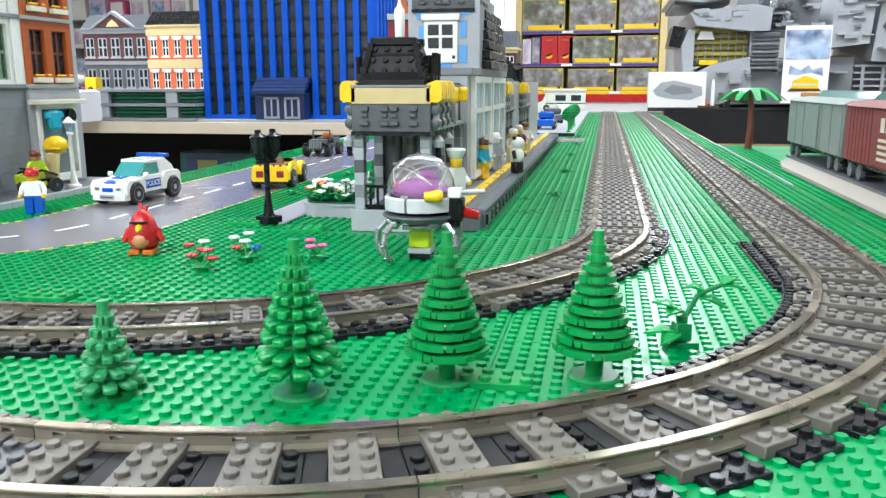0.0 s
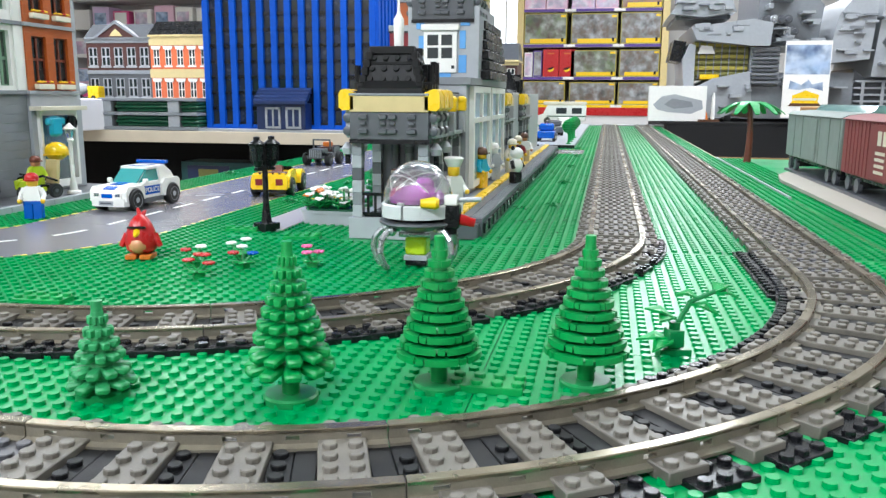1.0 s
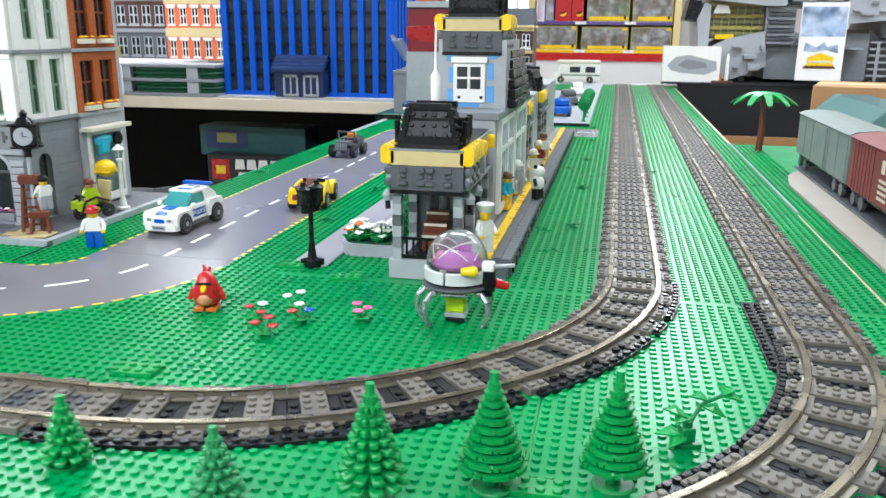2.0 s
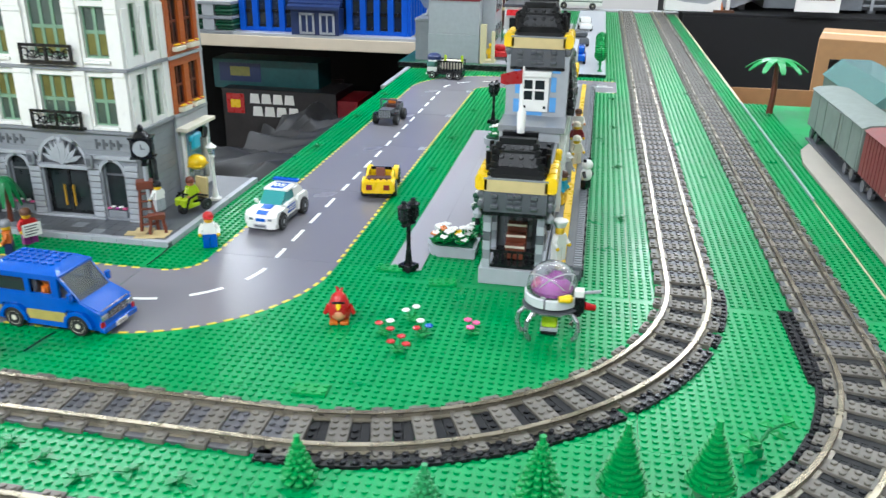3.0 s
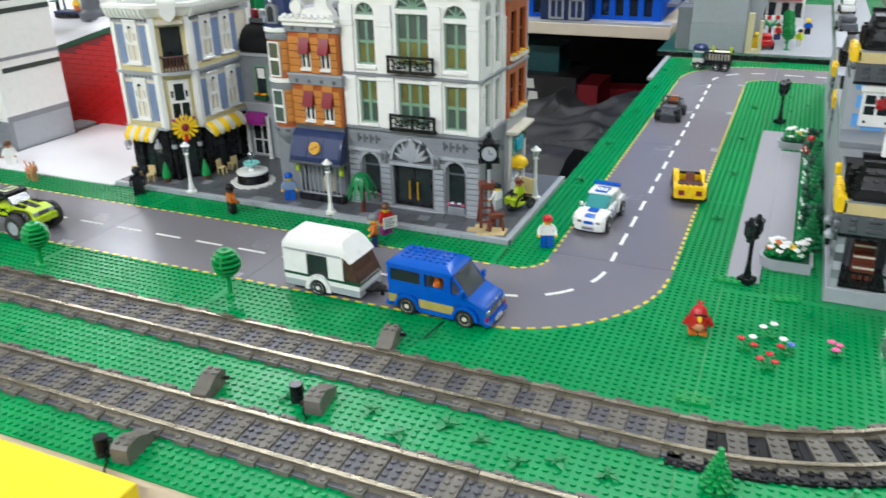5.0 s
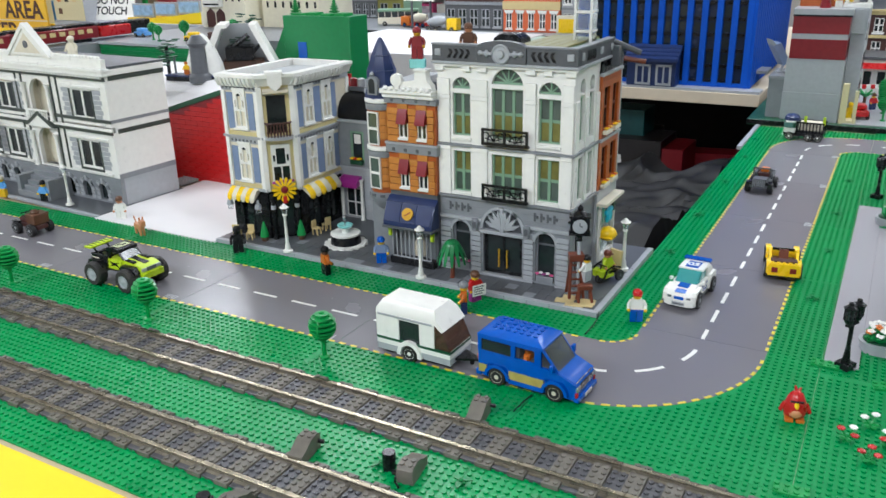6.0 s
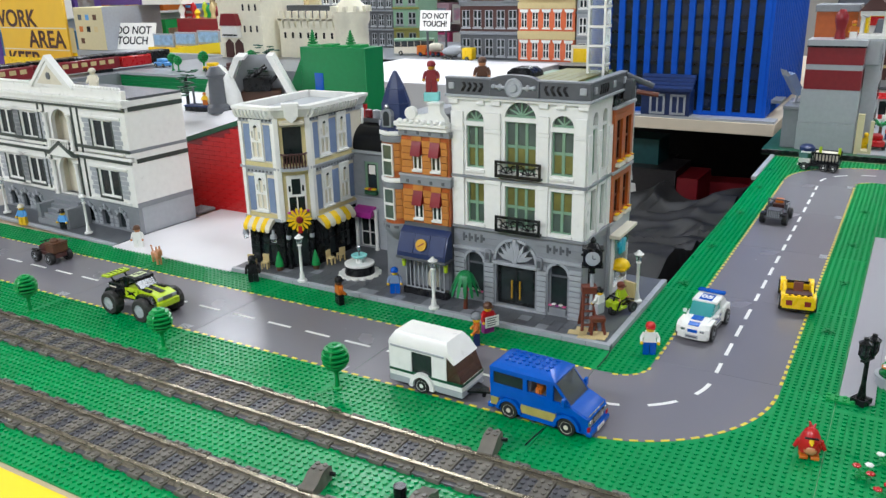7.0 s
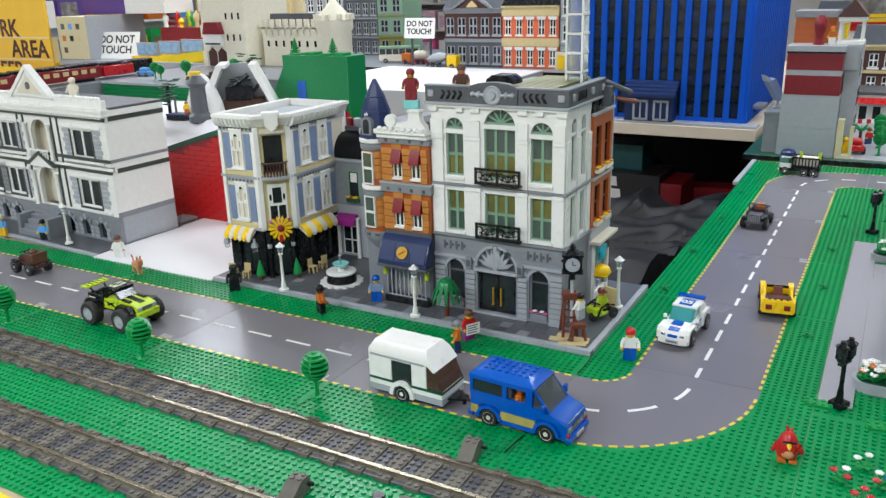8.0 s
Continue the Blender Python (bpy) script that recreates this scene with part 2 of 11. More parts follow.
class M:
    """Collects the faces of one mesh. Lengths are in studs."""

    def __init__(self, material=None):
        self.v, self.f, self.k, self.mats, self.cur, self.t = [], [], [], [], 0, Matrix()
        if material:
            self.use(material)

    def use(self, material):
        if material not in self.mats:
            self.mats.append(material)
        self.cur = self.mats.index(material)
        return self

    def put(self, m=None):
        self.t = m or Matrix()
        return self

    def add(self, verts, faces):
        n = len(self.v)
        self.v += [tuple(self.t @ Vector(p)) for p in verts]
        self.f += [tuple(n + i for i in face) for face in faces]
        self.k += [self.cur] * len(faces)
        return self

    def box(self, x0, x1, y0, y1, z0, z1, c=0.0):
        if c <= 0:
            v = [(x, y, z) for z in (z0, z1) for y in (y0, y1) for x in (x0, x1)]
            return self.add(v, [(0, 2, 3, 1), (4, 5, 7, 6), (0, 1, 5, 4), (2, 6, 7, 3), (0, 4, 6, 2), (1, 3, 7, 5)])
        lo, hi = (x0, y0, z0), (x1, y1, z1)
        v, at = [], {}
        for s in [(a, b, d) for a in (0, 1) for b in (0, 1) for d in (0, 1)]:
            for ax in range(3):
                p = [(hi if s[i] else lo)[i] + (0 if i == ax else (-c if s[i] else c)) for i in range(3)]
                at[s, ax] = len(v)
                v.append(tuple(p))
        f = []
        for ax in range(3):
            o = [i for i in range(3) if i != ax]
            for sg in (0, 1):
                ring = []
                for a, b in ((0, 0), (1, 0), (1, 1), (0, 1)):
                    s = [0, 0, 0]
                    s[ax], s[o[0]], s[o[1]] = sg, a, b
                    ring.append(at[tuple(s), ax])
                f.append(tuple(ring))
            for a in (0, 1):
                for b in (0, 1):
                    s0, s1 = [0, 0, 0], [0, 0, 0]
                    s0[o[0]] = s1[o[0]] = a
                    s0[o[1]] = s1[o[1]] = b
                    s1[ax] = 1
                    s0, s1 = tuple(s0), tuple(s1)
                    f.append((at[s0, o[0]], at[s0, o[1]], at[s1, o[1]], at[s1, o[0]]))
        for s in [(a, b, d) for a in (0, 1) for b in (0, 1) for d in (0, 1)]:
            f.append((at[s, 0], at[s, 1], at[s, 2]))
        return self.add(v, f)

    def prism(self, poly, a0, a1, axis="z"):
        """A polygon pushed along an axis; the polygon lies in the other two axes, in their order."""
        n = len(poly)

        def at(p, a):
            return {"z": (p[0], p[1], a), "y": (p[0], a, p[1]), "x": (a, p[0], p[1])}[axis]
        v = [at(p, a0) for p in poly] + [at(p, a1) for p in poly]
        f = [tuple(range(n)), tuple(range(2 * n - 1, n - 1, -1))]
        f += [(i, (i + 1) % n, n + (i + 1) % n, n + i) for i in range(n)]
        return self.add(v, f)

    def lathe(self, prof, x=0, y=0, n=14, z=0):
        """Turns (radius, height) pairs about an upright axis."""
        v, f = [], []
        for r, h in prof:
            v += [(x + r * math.cos(2 * math.pi * i / n), y + r * math.sin(2 * math.pi * i / n), z + h) for i in range(n)]
        for j in range(len(prof) - 1):
            f += [(j * n + i, j * n + (i + 1) % n, (j + 1) * n + (i + 1) % n, (j + 1) * n + i) for i in range(n)]
        f += [tuple(range(n - 1, -1, -1)), tuple(range((len(prof) - 1) * n, len(prof) * n))]
        return self.add(v, f)

    def cyl(self, x, y, z0, z1, r, n=12, r2=None):
        return self.lathe([(r, z0), (r if r2 is None else r2, z1)], x, y, n)

    def rod(self, a, b, r, n=8, r2=None):
        """A round bar from a to b."""
        a, b = Vector(a), Vector(b)
        q = (b - a).to_track_quat("Z", "Y").to_matrix()
        v = [tuple(a + q @ Vector((r * math.cos(2 * math.pi * i / n), r * math.sin(2 * math.pi * i / n), 0))) for i in range(n)]
        r2 = r if r2 is None else r2
        v += [tuple(b + q @ Vector((r2 * math.cos(2 * math.pi * i / n), r2 * math.sin(2 * math.pi * i / n), 0))) for i in range(n)]
        f = [tuple(range(n - 1, -1, -1)), tuple(range(n, 2 * n))] + [(i, (i + 1) % n, n + (i + 1) % n, n + i) for i in range(n)]
        return self.add(v, f)

    def tube(self, pts, r, n=7):
        for a, b in zip(pts, pts[1:]):
            self.rod(a, b, r, n)
        return self

    def ball(self, x, y, z, r, rz=None, n=14, m=8):
        rz = rz or r
        prof = [(max(0.02 * r, r * math.sin(math.pi * j / m)), -rz * math.cos(math.pi * j / m)) for j in range(m + 1)]
        return self.lathe(prof, x, y, n, z)

    def stud(self, x, y, z, n=10, r=0.3, h=0.21):
        return self.lathe([(r, z - 0.02), (r, z + h - 0.04), (r - 0.04, z + h)], x, y, n)

    def studs(self, x0, x1, y0, y1, z, n=8):
        """Studs over a rectangle of whole studs."""
        for i in range(round(x1 - x0)):
            for j in range(round(y1 - y0)):
                self.stud(x0 + i + 0.5, y0 + j + 0.5, z, n)
        return self

    def mesh(self, name, turn=True, weld=False):
        me = bpy.data.meshes.new(name)
        me.from_pydata([(x * U, y * U, z * U) for x, y, z in self.v], [], self.f)
        for m in self.mats:
            me.materials.append(m)
        me.polygons.foreach_set("material_index", self.k)
        if turn:
            bm = bmesh.new()
            bm.from_mesh(me)
            bmesh.ops.recalc_face_normals(bm, faces=bm.faces)
            if weld:
                bmesh.ops.remove_doubles(bm, verts=bm.verts, dist=0.000002)
            bm.to_mesh(me)
            bm.free()
        me.polygons.foreach_set("use_smooth", [True] * len(me.polygons))
        me.set_sharp_from_angle(angle=radians(38))
        return me


def place(x, y, z=0, rz=0, rx=0, ry=0, s=1.0):
    m = pose(x * U, y * U, z * U, rx, ry, rz)
    return m @ Matrix.Scale(s, 4) if s != 1.0 else m


def thing(name, x, y, z=0, rz=0, label="", category="", group="", kind="", s=1.0):
    ob = new(name)
    ob.empty_display_size = 0.01
    ob.matrix_world = place(x, y, z, rz, s=s)
    return tagged(ob, label, category, group, kind)


def part(name, m, parent, label="", at=None):
    """One mesh object under a thing or part. m: an M, or a mesh to share."""
    ob = new(name, m.mesh(name) if isinstance(m, M) else m)
    ob.parent = parent
    if at is not None:
        ob.matrix_local = at
    return tagged(ob, label)


def solid(name, m, x=0, y=0, z=0, rz=0, label="", category="", group="", kind="", s=1.0):
    """A thing that is a single mesh."""
    ob = new(name, m.mesh(name) if isinstance(m, M) else m)
    ob.matrix_world = place(x, y, z, rz, s=s)
    return tagged(ob, label, category, group, kind)


def lattice(m, xs, zs, gaps, y0, y1):
    """One connected grating: the cells between the cuts xs and zs are solid but for the gaps."""
    nx, nz = len(xs) - 1, len(zs) - 1
    n = (nx + 1) * (nz + 1)

    def at(i, k, back):
        return i * (nz + 1) + k + (n if back else 0)
    vs = [(a, y, b) for y in (y0, y1) for a in xs for b in zs]
    fs = []

    def full(i, k):
        return 0 <= i < nx and 0 <= k < nz and (i, k) not in gaps
    for i in range(nx):
        for k in range(nz):
            if not full(i, k):
                continue
            fs.append((at(i, k, 0), at(i + 1, k, 0), at(i + 1, k + 1, 0), at(i, k + 1, 0)))
            fs.append((at(i, k, 1), at(i, k + 1, 1), at(i + 1, k + 1, 1), at(i + 1, k, 1)))
            for di, dk, a, b in ((-1, 0, (i, k), (i, k + 1)), (1, 0, (i + 1, k + 1), (i + 1, k)), (0, -1, (i + 1, k), (i, k)), (0, 1, (i, k + 1), (i + 1, k + 1))):
                if not full(i + di, k + dk):
                    fs.append((at(*a, 0), at(*b, 0), at(*b, 1), at(*a, 1)))
    return m.add(vs, fs)


def letters(text, size, material, depth=0.04, align="CENTER", bold=0.0):
    """A mesh of lettering in the built-in font, in studs, in its own x-z plane."""
    cu = bpy.data.curves.new("lettering", "FONT")
    cu.body, cu.size, cu.extrude, cu.align_x, cu.align_y = text, size * U, depth * U, align, "CENTER"
    cu.offset = bold * U
    ob = new("lettering", cu)
    me = bpy.data.meshes.new_from_object(ob)
    bpy.data.objects.remove(ob)
    me.transform(pose(0, 0, 0, 90, 0, 0))
    me.materials.clear()
    me.materials.append(material)
    return me

# ---------------------------------------------------------------- table, baseplates, road


def stud_sheet(cells, z, sides):
    """Vertices and faces of studs at the given centres, by numpy."""
    c = np.array(cells, float).reshape(-1, 2)
    a = 2 * np.pi * np.arange(sides) / sides
    ring = np.stack([np.cos(a), np.sin(a)], 1)
    low = c[:, None, :] + 0.3 * ring
    top = c[:, None, :] + 0.275 * ring
    v = np.concatenate([np.concatenate([low, np.full((*low.shape[:2], 1), z)], 2),
                        np.concatenate([top, np.full((*low.shape[:2], 1), z + 0.21)], 2)], 1)
    n = len(c)
    base = (np.arange(n) * 2 * sides)[:, None]
    quads = []
    for i in range(sides):
        j = (i + 1) % sides
        quads.append(base + np.array([[i, j, sides + j, sides + i]]))
    faces = np.concatenate(quads, 0).tolist() + (base + np.arange(sides, 2 * sides)[None]).tolist()
    return v.reshape(-1, 3).tolist(), faces


def baseplate(name, x0, x1, y0, y1, label, bare=None, sides=8, material=None, z=0.0, studs=True):
    """One flat plate with its studs. bare(x, y): where there are none."""
    m = M(material or GREEN)
    m.box(x0 + 0.03, x1 - 0.03, y0 + 0.03, y1 - 0.03, z - 0.25, z)
    if studs:
        cells = [(x0 + i + 0.5, y0 + j + 0.5) for i in range(int(x1 - x0)) for j in range(int(y1 - y0))
                 if not (bare and bare(x0 + i + 0.5, y0 + j + 0.5))]
        if cells:
            m.add(*stud_sheet(cells, z, sides))
    me = m.mesh(name, turn=False)
    ob = new(name, me)
    return tagged(ob, label, "baseplate", "green baseplates", "structure")


IN_C, OUT_C, RAD = (31.2, 1.2), (47.2, -14.8), 40.0       # centres of the two track curves, and their radius


def track_off(x, y, c):
    """Distance from the centre line of the loop whose curve has the centre c."""
    if x > c[0] and y < c[1]:
        return abs(math.hypot(x - c[0], y - c[1]) - RAD)
    return abs(x - c[0] - RAD) if y >= c[1] else abs(c[1] - RAD - y)


def under_track(x, y):
    return track_off(x, y, IN_C) < 3.3 or track_off(x, y, OUT_C) < 3.3


GB = "green studded baseplate of the table-top town"
for k in range(5):
    baseplate("ground_plate", -32 * (k + 1), -32 * k, -64, -32, GB, under_track, 8)
baseplate("ground_plate", 0, 32, -64, -32, GB, under_track, 10)
for k in range(2):
    baseplate("ground_plate", 32 + 32 * k, 64 + 32 * k, -66.8, -34.8, GB, under_track, 10)
    baseplate("ground_plate", 32 + 32 * k, 64 + 32 * k, -34.8, -2.8, GB, under_track, 10)
    for j in range(11):
        y0 = -2.8 + 32 * j
        if k == 0 and j in (3, 4):
            continue
        hide = (lambda x, y: under_track(x, y) or 44 < x < 57.4 and y < 140)
        baseplate("ground_plate", 32 + 32 * k, 64 + 32 * k, y0, y0 + 32, GB, hide, 8 if j < 3 else 6)
baseplate("ground_plate", 32, 64, 93.2, 123, GB, lambda x, y: 44 < x < 57.4, 8)
baseplate("ground_plate", 32, 64, 155, 157.2, GB, None, 6)
for j in range(4):
    baseplate("ground_plate", 96.5, 128.5, -2.8 + 32 * j, 29.2 + 32 * j, GB, lambda x, y: abs(x - 108 - max(0, 55 - y) * 0.10) < 6, 6)


def road_plate(kind, x0, y0, length=32, turn=0, phase=0.28):
    """A road baseplate: a smooth grey lane with studded green edges. kind: straight or corner, in its own frame, the lane along x."""
    t = thing("road", x0, y0, 0, turn, "smooth grey road plate with studded green verges", "road", "road plates", "structure")
    g = M(GREEN)
    w = 32
    lane, marks, edge = M(ROAD), M(ROADWHITE), M(ROADYELLOW)
    if kind == "straight":
        g.box(0.03, length - 0.03, 0.03, w - 0.03, -0.25, 0)
        g.add(*stud_sheet([(i + 0.5, j + 0.5) for i in range(int(length)) for j in (*range(7), *range(25, 32))], 0, 8))
        lane.box(0.03, length - 0.03, 7, 25, 0, 0.03)
        step = length / 4
        for i in range(4):
            d0 = (i + phase) * step
            marks.box(max(0.05, d0), min(length - 0.05, d0 + step * 0.61), 15.72, 16.28, 0.03, 0.045)
        n = round(length / 1.95)
        e = length / n
        for i in range(n):
            for y in (7.0, 24.65):
                edge.box(e * i + e * 0.2, e * i + e * 0.75, y - 0.05, y + 0.41, 0.03, 0.045)
    else:
        g.box(0.03, 31.97, 0.03, 31.97, -0.25, 0)
        cells = [(i + 0.5, j + 0.5) for i in range(32) for j in range(32)]
        # the bend is tighter than a quarter ring of the plate: its centre lies off the plate's corner
        OFF = 2.4

        def on_lane(x, y):
            u, v = x - OFF, 32 - OFF - y
            if u > 0 and v > 0:
                return 4.3 < math.hypot(u, v) < 23.1
            return 6.7 < 32 - y < 25.4 if u <= 0 else 6.7 < x < 25.4
        g.add(*stud_sheet([(x, y) for x, y in cells if not on_lane(x, y)], 0, 8))
        n = 26
        lane.box(0.03, OFF, 7, 25, 0, 0.03).box(7, 25, 32 - OFF, 31.97, 0, 0.03)

        def ring(r, a):
            return (OFF + (r - OFF) * math.cos(a), 32 - OFF - (r - OFF) * math.sin(a))
        for i in range(n):
            a, b = math.pi / 2 * i / n, math.pi / 2 * (i + 1) / n
            lane.prism([ring(7, a), ring(25, a), ring(25, b), ring(7, b)], 0.0, 0.03)
        for i, (a, b) in enumerate(((0.10, 0.40), (0.66, 0.98), (1.26, 1.52))):
            for s in range(4):
                p, q = a + (b - a) * s / 4, a + (b - a) * (s + 1) / 4
                marks.prism([ring(15.7, p), ring(16.3, p), ring(16.3, q), ring(15.7, q)], 0.03, 0.045)
        for r, cnt in ((7.15, 5), (24.8, 18)):
            for i in range(cnt):
                p = math.pi / 2 * (i + 0.2) / cnt
                q = math.pi / 2 * (i + 0.78) / cnt
                edge.prism([ring(r - 0.23, p), ring(r + 0.23, p), ring(r + 0.23, q), ring(r - 0.23, q)], 0.03, 0.045)
    part("verge", g.mesh("verge", False), t)
    part("lane", lane, t)
    part("lane_marking", marks, t, "white dashed centre line")
    part("edge_marking", edge, t, "yellow dashed edge line")
    grate = M(LGREY)
    for i in range(5):
        grate.box(29.2 + i * 0.5 - (1.2 if kind != "straight" else 0) - (27 if kind != "straight" else 0), 29.45 + i * 0.5 - (1.2 if kind != "straight" else 0) - (27 if kind != "straight" else 0), 7.5, 8.9, 0.03, 0.045)
    if kind == "straight":
        part("drain_grate", grate, t, "printed light grey drain grate")
    return t


for x0, x1 in ((-31.7, 0), (-64.5, -31.7), (-97.4, -64.5), (-130.3, -97.4), (-163.2, -130.3)):
    road_plate("straight", x0, -32, x1 - x0, 0, 0.09)
road_plate("corner", 0, -32)
for k in range(4):
    road_plate("straight", 32, 30.75 * k, 30.75, 90, (-0.16, -0.12, -0.06, 0.14)[k])
road_plate("corner", 32, 155, 32, 180)
road_plate("straight", 32, 123, 32)

# table under the town, with the gap that shows its dark underside
m = M(TABLEWOOD)
m.box(-170, 33, -66.5, 0, -3.2, -0.26, 0.1)
tagged(solid("table_top", m), "pale wooden table top under the green baseplates", "table", kind="structure")
m = M(TABLEWOOD)
m.box(0, 97, 0, 352, -3.2, -0.26, 0.1)
m.box(33.01, 97, -67.5, 0, -3.2, -0.26, 0.1)
m.box(97.01, 130, -4, 126, -3.2, -0.26, 0.1)
solid("table_top", m, label="pale wooden table top under the long straight tracks", category="table", kind="structure")
m = M(TABLEWOOD)
m.box(-170, -0.1, 0.01, 34, -3.2, -0.62, 0.1)
solid("table_top", m, label="pale wooden table top under the brick houses", category="table", kind="structure")
m = M(YELLOWBOARD)
m.box(-175, -12.4, -98, -66.9, -9, 2.6, 0.15)
m.use(LGREY).box(-174, -13.4, -97, -68, -95, -9.1)
solid("barrier_board", m, label="bright yellow flat board along the table's edge", category="board", kind="structure")
m = M(LGREY)
m.box(96.0, 96.32, 44, 126, -0.2, 0.3)
solid("trim", m, label="thin white strip between two green plates", category="trim", kind="structure")

# ---------------------------------------------------------------- tracks


def tie_mesh(material, z=0.62, w=2.0, length=8.0, studs=True):
    m = M(material)
    h = length / 2
    m.box(-w / 2 + 0.02, w / 2 - 0.02, -h, h, 0.02, z, 0.05)
    if studs:
        for y in [i + 0.5 for i in range(-int(h), int(h)) if abs(abs(i + 0.5) - 2.5) > 0.3]:
            for x in (-0.5, 0.5):
                m.stud(x, y, z, 8)
    return m.mesh("tie")


TIE_A, TIE_B = tie_mesh(TIE), tie_mesh(TIE_DARK, 0.42, 1.96, 7.6)


def infill_mesh(studs):
    """A dark plate between two ties: part smooth tile, part studs."""
    m = M(INFILL)
    m.box(-0.95, 0.0, -2.0, 2.0, 0.02, 0.34, 0.04).box(0.02, 0.95, -2.0, 2.0, 0.02, 0.36, 0.04)
    for x, y in studs:
        m.stud(x, y, 0.34, 8)
    return m.mesh("infill_plate")


TIE_C = [infill_mesh(q) for q in (((0.5, -0.5), (0.5, 0.5), (0.5, -1.5)), ((-0.5, 0.5), (-0.5, -0.5)), ((0.5, 1.5), (0.5, 0.5), (-0.5, -1.5), (-0.5, -0.5), (0.5, -0.5)), ((-0.5, 1.5), (-0.5, 0.5), (-0.5, -0.5), (-0.5, -1.5)))]


def rail_mesh(stops, slots, spot):
    """One rail swept through the stops; slots: which stretches between stops have a hole through the web; spot(stop, across, z): a place."""
    prof = [(-0.62, 0.3), (-0.62, 0.44), (-0.25, 0.5), (-0.25, 0.64), (-0.25, 0.84), (-0.25, 0.955), (-0.29, 0.955), (-0.29, 1.06), (-0.24, 1.10),
            (0.24, 1.10), (0.29, 1.06), (0.29, 0.955), (0.25, 0.955), (0.25, 0.84), (0.25, 0.64), (0.25, 0.5), (0.62, 0.44), (0.62, 0.3)]
    n = len(prof)
    m = M(RAILSIDE)
    vs = [spot(q, a, z) for q in stops for a, z in prof]
    side, top, inner = [], [], []
    for k in range(len(stops) - 1):
        o, p = k * n, (k + 1) * n
        for i in range(n):
            if slots[k] and i in (3, 13):
                continue
            (top if 6 <= i <= 10 else side).append((o + i, o + (i + 1) % n, p + (i + 1) % n, p + i))
        if slots[k]:
            inner += [(o + 3, p + 3, p + 14, o + 14), (o + 4, o + 13, p + 13, p + 4), (o + 3, o + 14, o + 13, o + 4), (p + 3, p + 4, p + 13, p + 14)]
    ends = [tuple(range(n)), tuple(range((len(stops) - 1) * n, len(stops) * n))]
    m.add(vs, side + ends + inner)
    m.f += top
    m.use(RAILTOP)
    m.k += [m.cur] * len(top)
    return m.mesh("rail")


def straight_rails():
    stops, slots = [0.03], []
    for x in (1.2, 3.9, 6.6, 9.4, 12.1, 14.8):
        stops += [x - 0.3, x + 0.3]
        slots += [False, True]
    return [rail_mesh(stops + [15.97], slots + [False], lambda q, a, z: (q, c + a, z)) for c in (-2.5, 2.5)]


def curve_rails():
    ang = math.pi / 8
    stops, slots = [0.03 / RAD], []
    for k in range(6):
        a = ang * (k + 0.45) / 6
        stops += [a - 0.3 / RAD, a + 0.3 / RAD]
        slots += [False, True]
    return [rail_mesh(stops + [ang - 0.03 / RAD], slots + [False], lambda q, a, z: ((r + a) * math.sin(q), RAD - (r + a) * math.cos(q), z)) for r in (RAD - 2.5, RAD + 2.5)]


TRACK_LABEL = "grey toy railway track with worn metal rails and studded ties"
RAIL_S, RAIL_C = straight_rails(), curve_rails()


def straight_track(x, y, rz):
    t = thing("track_piece", x, y, 0, rz, TRACK_LABEL, "railway track", "straight track pieces")
    for r in RAIL_S:
        part("rail", r, t)
    for k in range(4):
        part("tie", TIE_A, t, at=place(4 * k + 2, 0))
        part("infill_tie", TIE_B, t, "darker grey plate between the ties", at=place(4 * k + 4, 0))
    return t


def curve_track(x, y, rz, fill_side, edged=True):
    t = thing("track_piece", x, y, 0, rz, "curved grey toy railway track with worn metal rails", "railway track", "curved track pieces")
    for r in RAIL_C:
        part("rail", r, t)
    ang = math.pi / 8
    rnd = random.Random(int(x * 7 + y * 3))
    for k in range(4):
        a = ang * (k + 0.5) / 4
        part("tie", TIE_A, t, at=place(RAD * math.sin(a), RAD - RAD * math.cos(a), 0, math.degrees(a)))
        b = ang * (k + 1) / 4
        part("infill_plate", TIE_C[rnd.randrange(4)], t, "black plate between the ties", at=place(RAD * math.sin(b), RAD - RAD * math.cos(b), -0.01 * (k + 1), math.degrees(b)))
        for j in range(2):
            c = ang * (k + 0.5 * j + 0.25) / 4
            r = RAD + fill_side * 3.75
            if not edged or rnd.random() < 0.1:
                continue
            part("edge_plate", EDGE_PLATE, t, "black studded plate along the curve", at=place(r * math.sin(c), RAD - r * math.cos(c), -0.012 * ((2 * k + j) % 4), math.degrees(c) + rnd.uniform(-3, 3)))
    return t


def edge_plate():
    m = M(BLACK)
    m.box(-1.45, 1.45, -0.95, 0.95, 0.03, 0.42, 0.04)
    for x in (-1, 0, 1):
        for y in (-0.5, 0.5):
            m.stud(x, y, 0.42, 8)
    return m.mesh("edge_plate")


EDGE_PLATE = edge_plate()
for c, side in ((IN_C, 1), (OUT_C, -1)):
    for k in range(4):
        a = -math.pi / 2 + k * math.pi / 8
        curve_track(c[0] + RAD * math.cos(a), c[1] + RAD * math.sin(a), 90 + math.degrees(a), side, c is IN_C or k > 1)
    for k in range(12):
        straight_track(c[0] - 16 * (k + 1), c[1] - RAD, 0)
    for k in range(22 if c is IN_C else 23):
        if c[1] + 16 * k < 345:
            straight_track(c[0] + RAD, c[1] + 16 * k, 90)
m = M(BLACK)
m.box(-8.5, 8.5, -0.98, 0.98, 0.02, 0.40, 0.04).studs(-8, 8, -1, 1, 0.40)
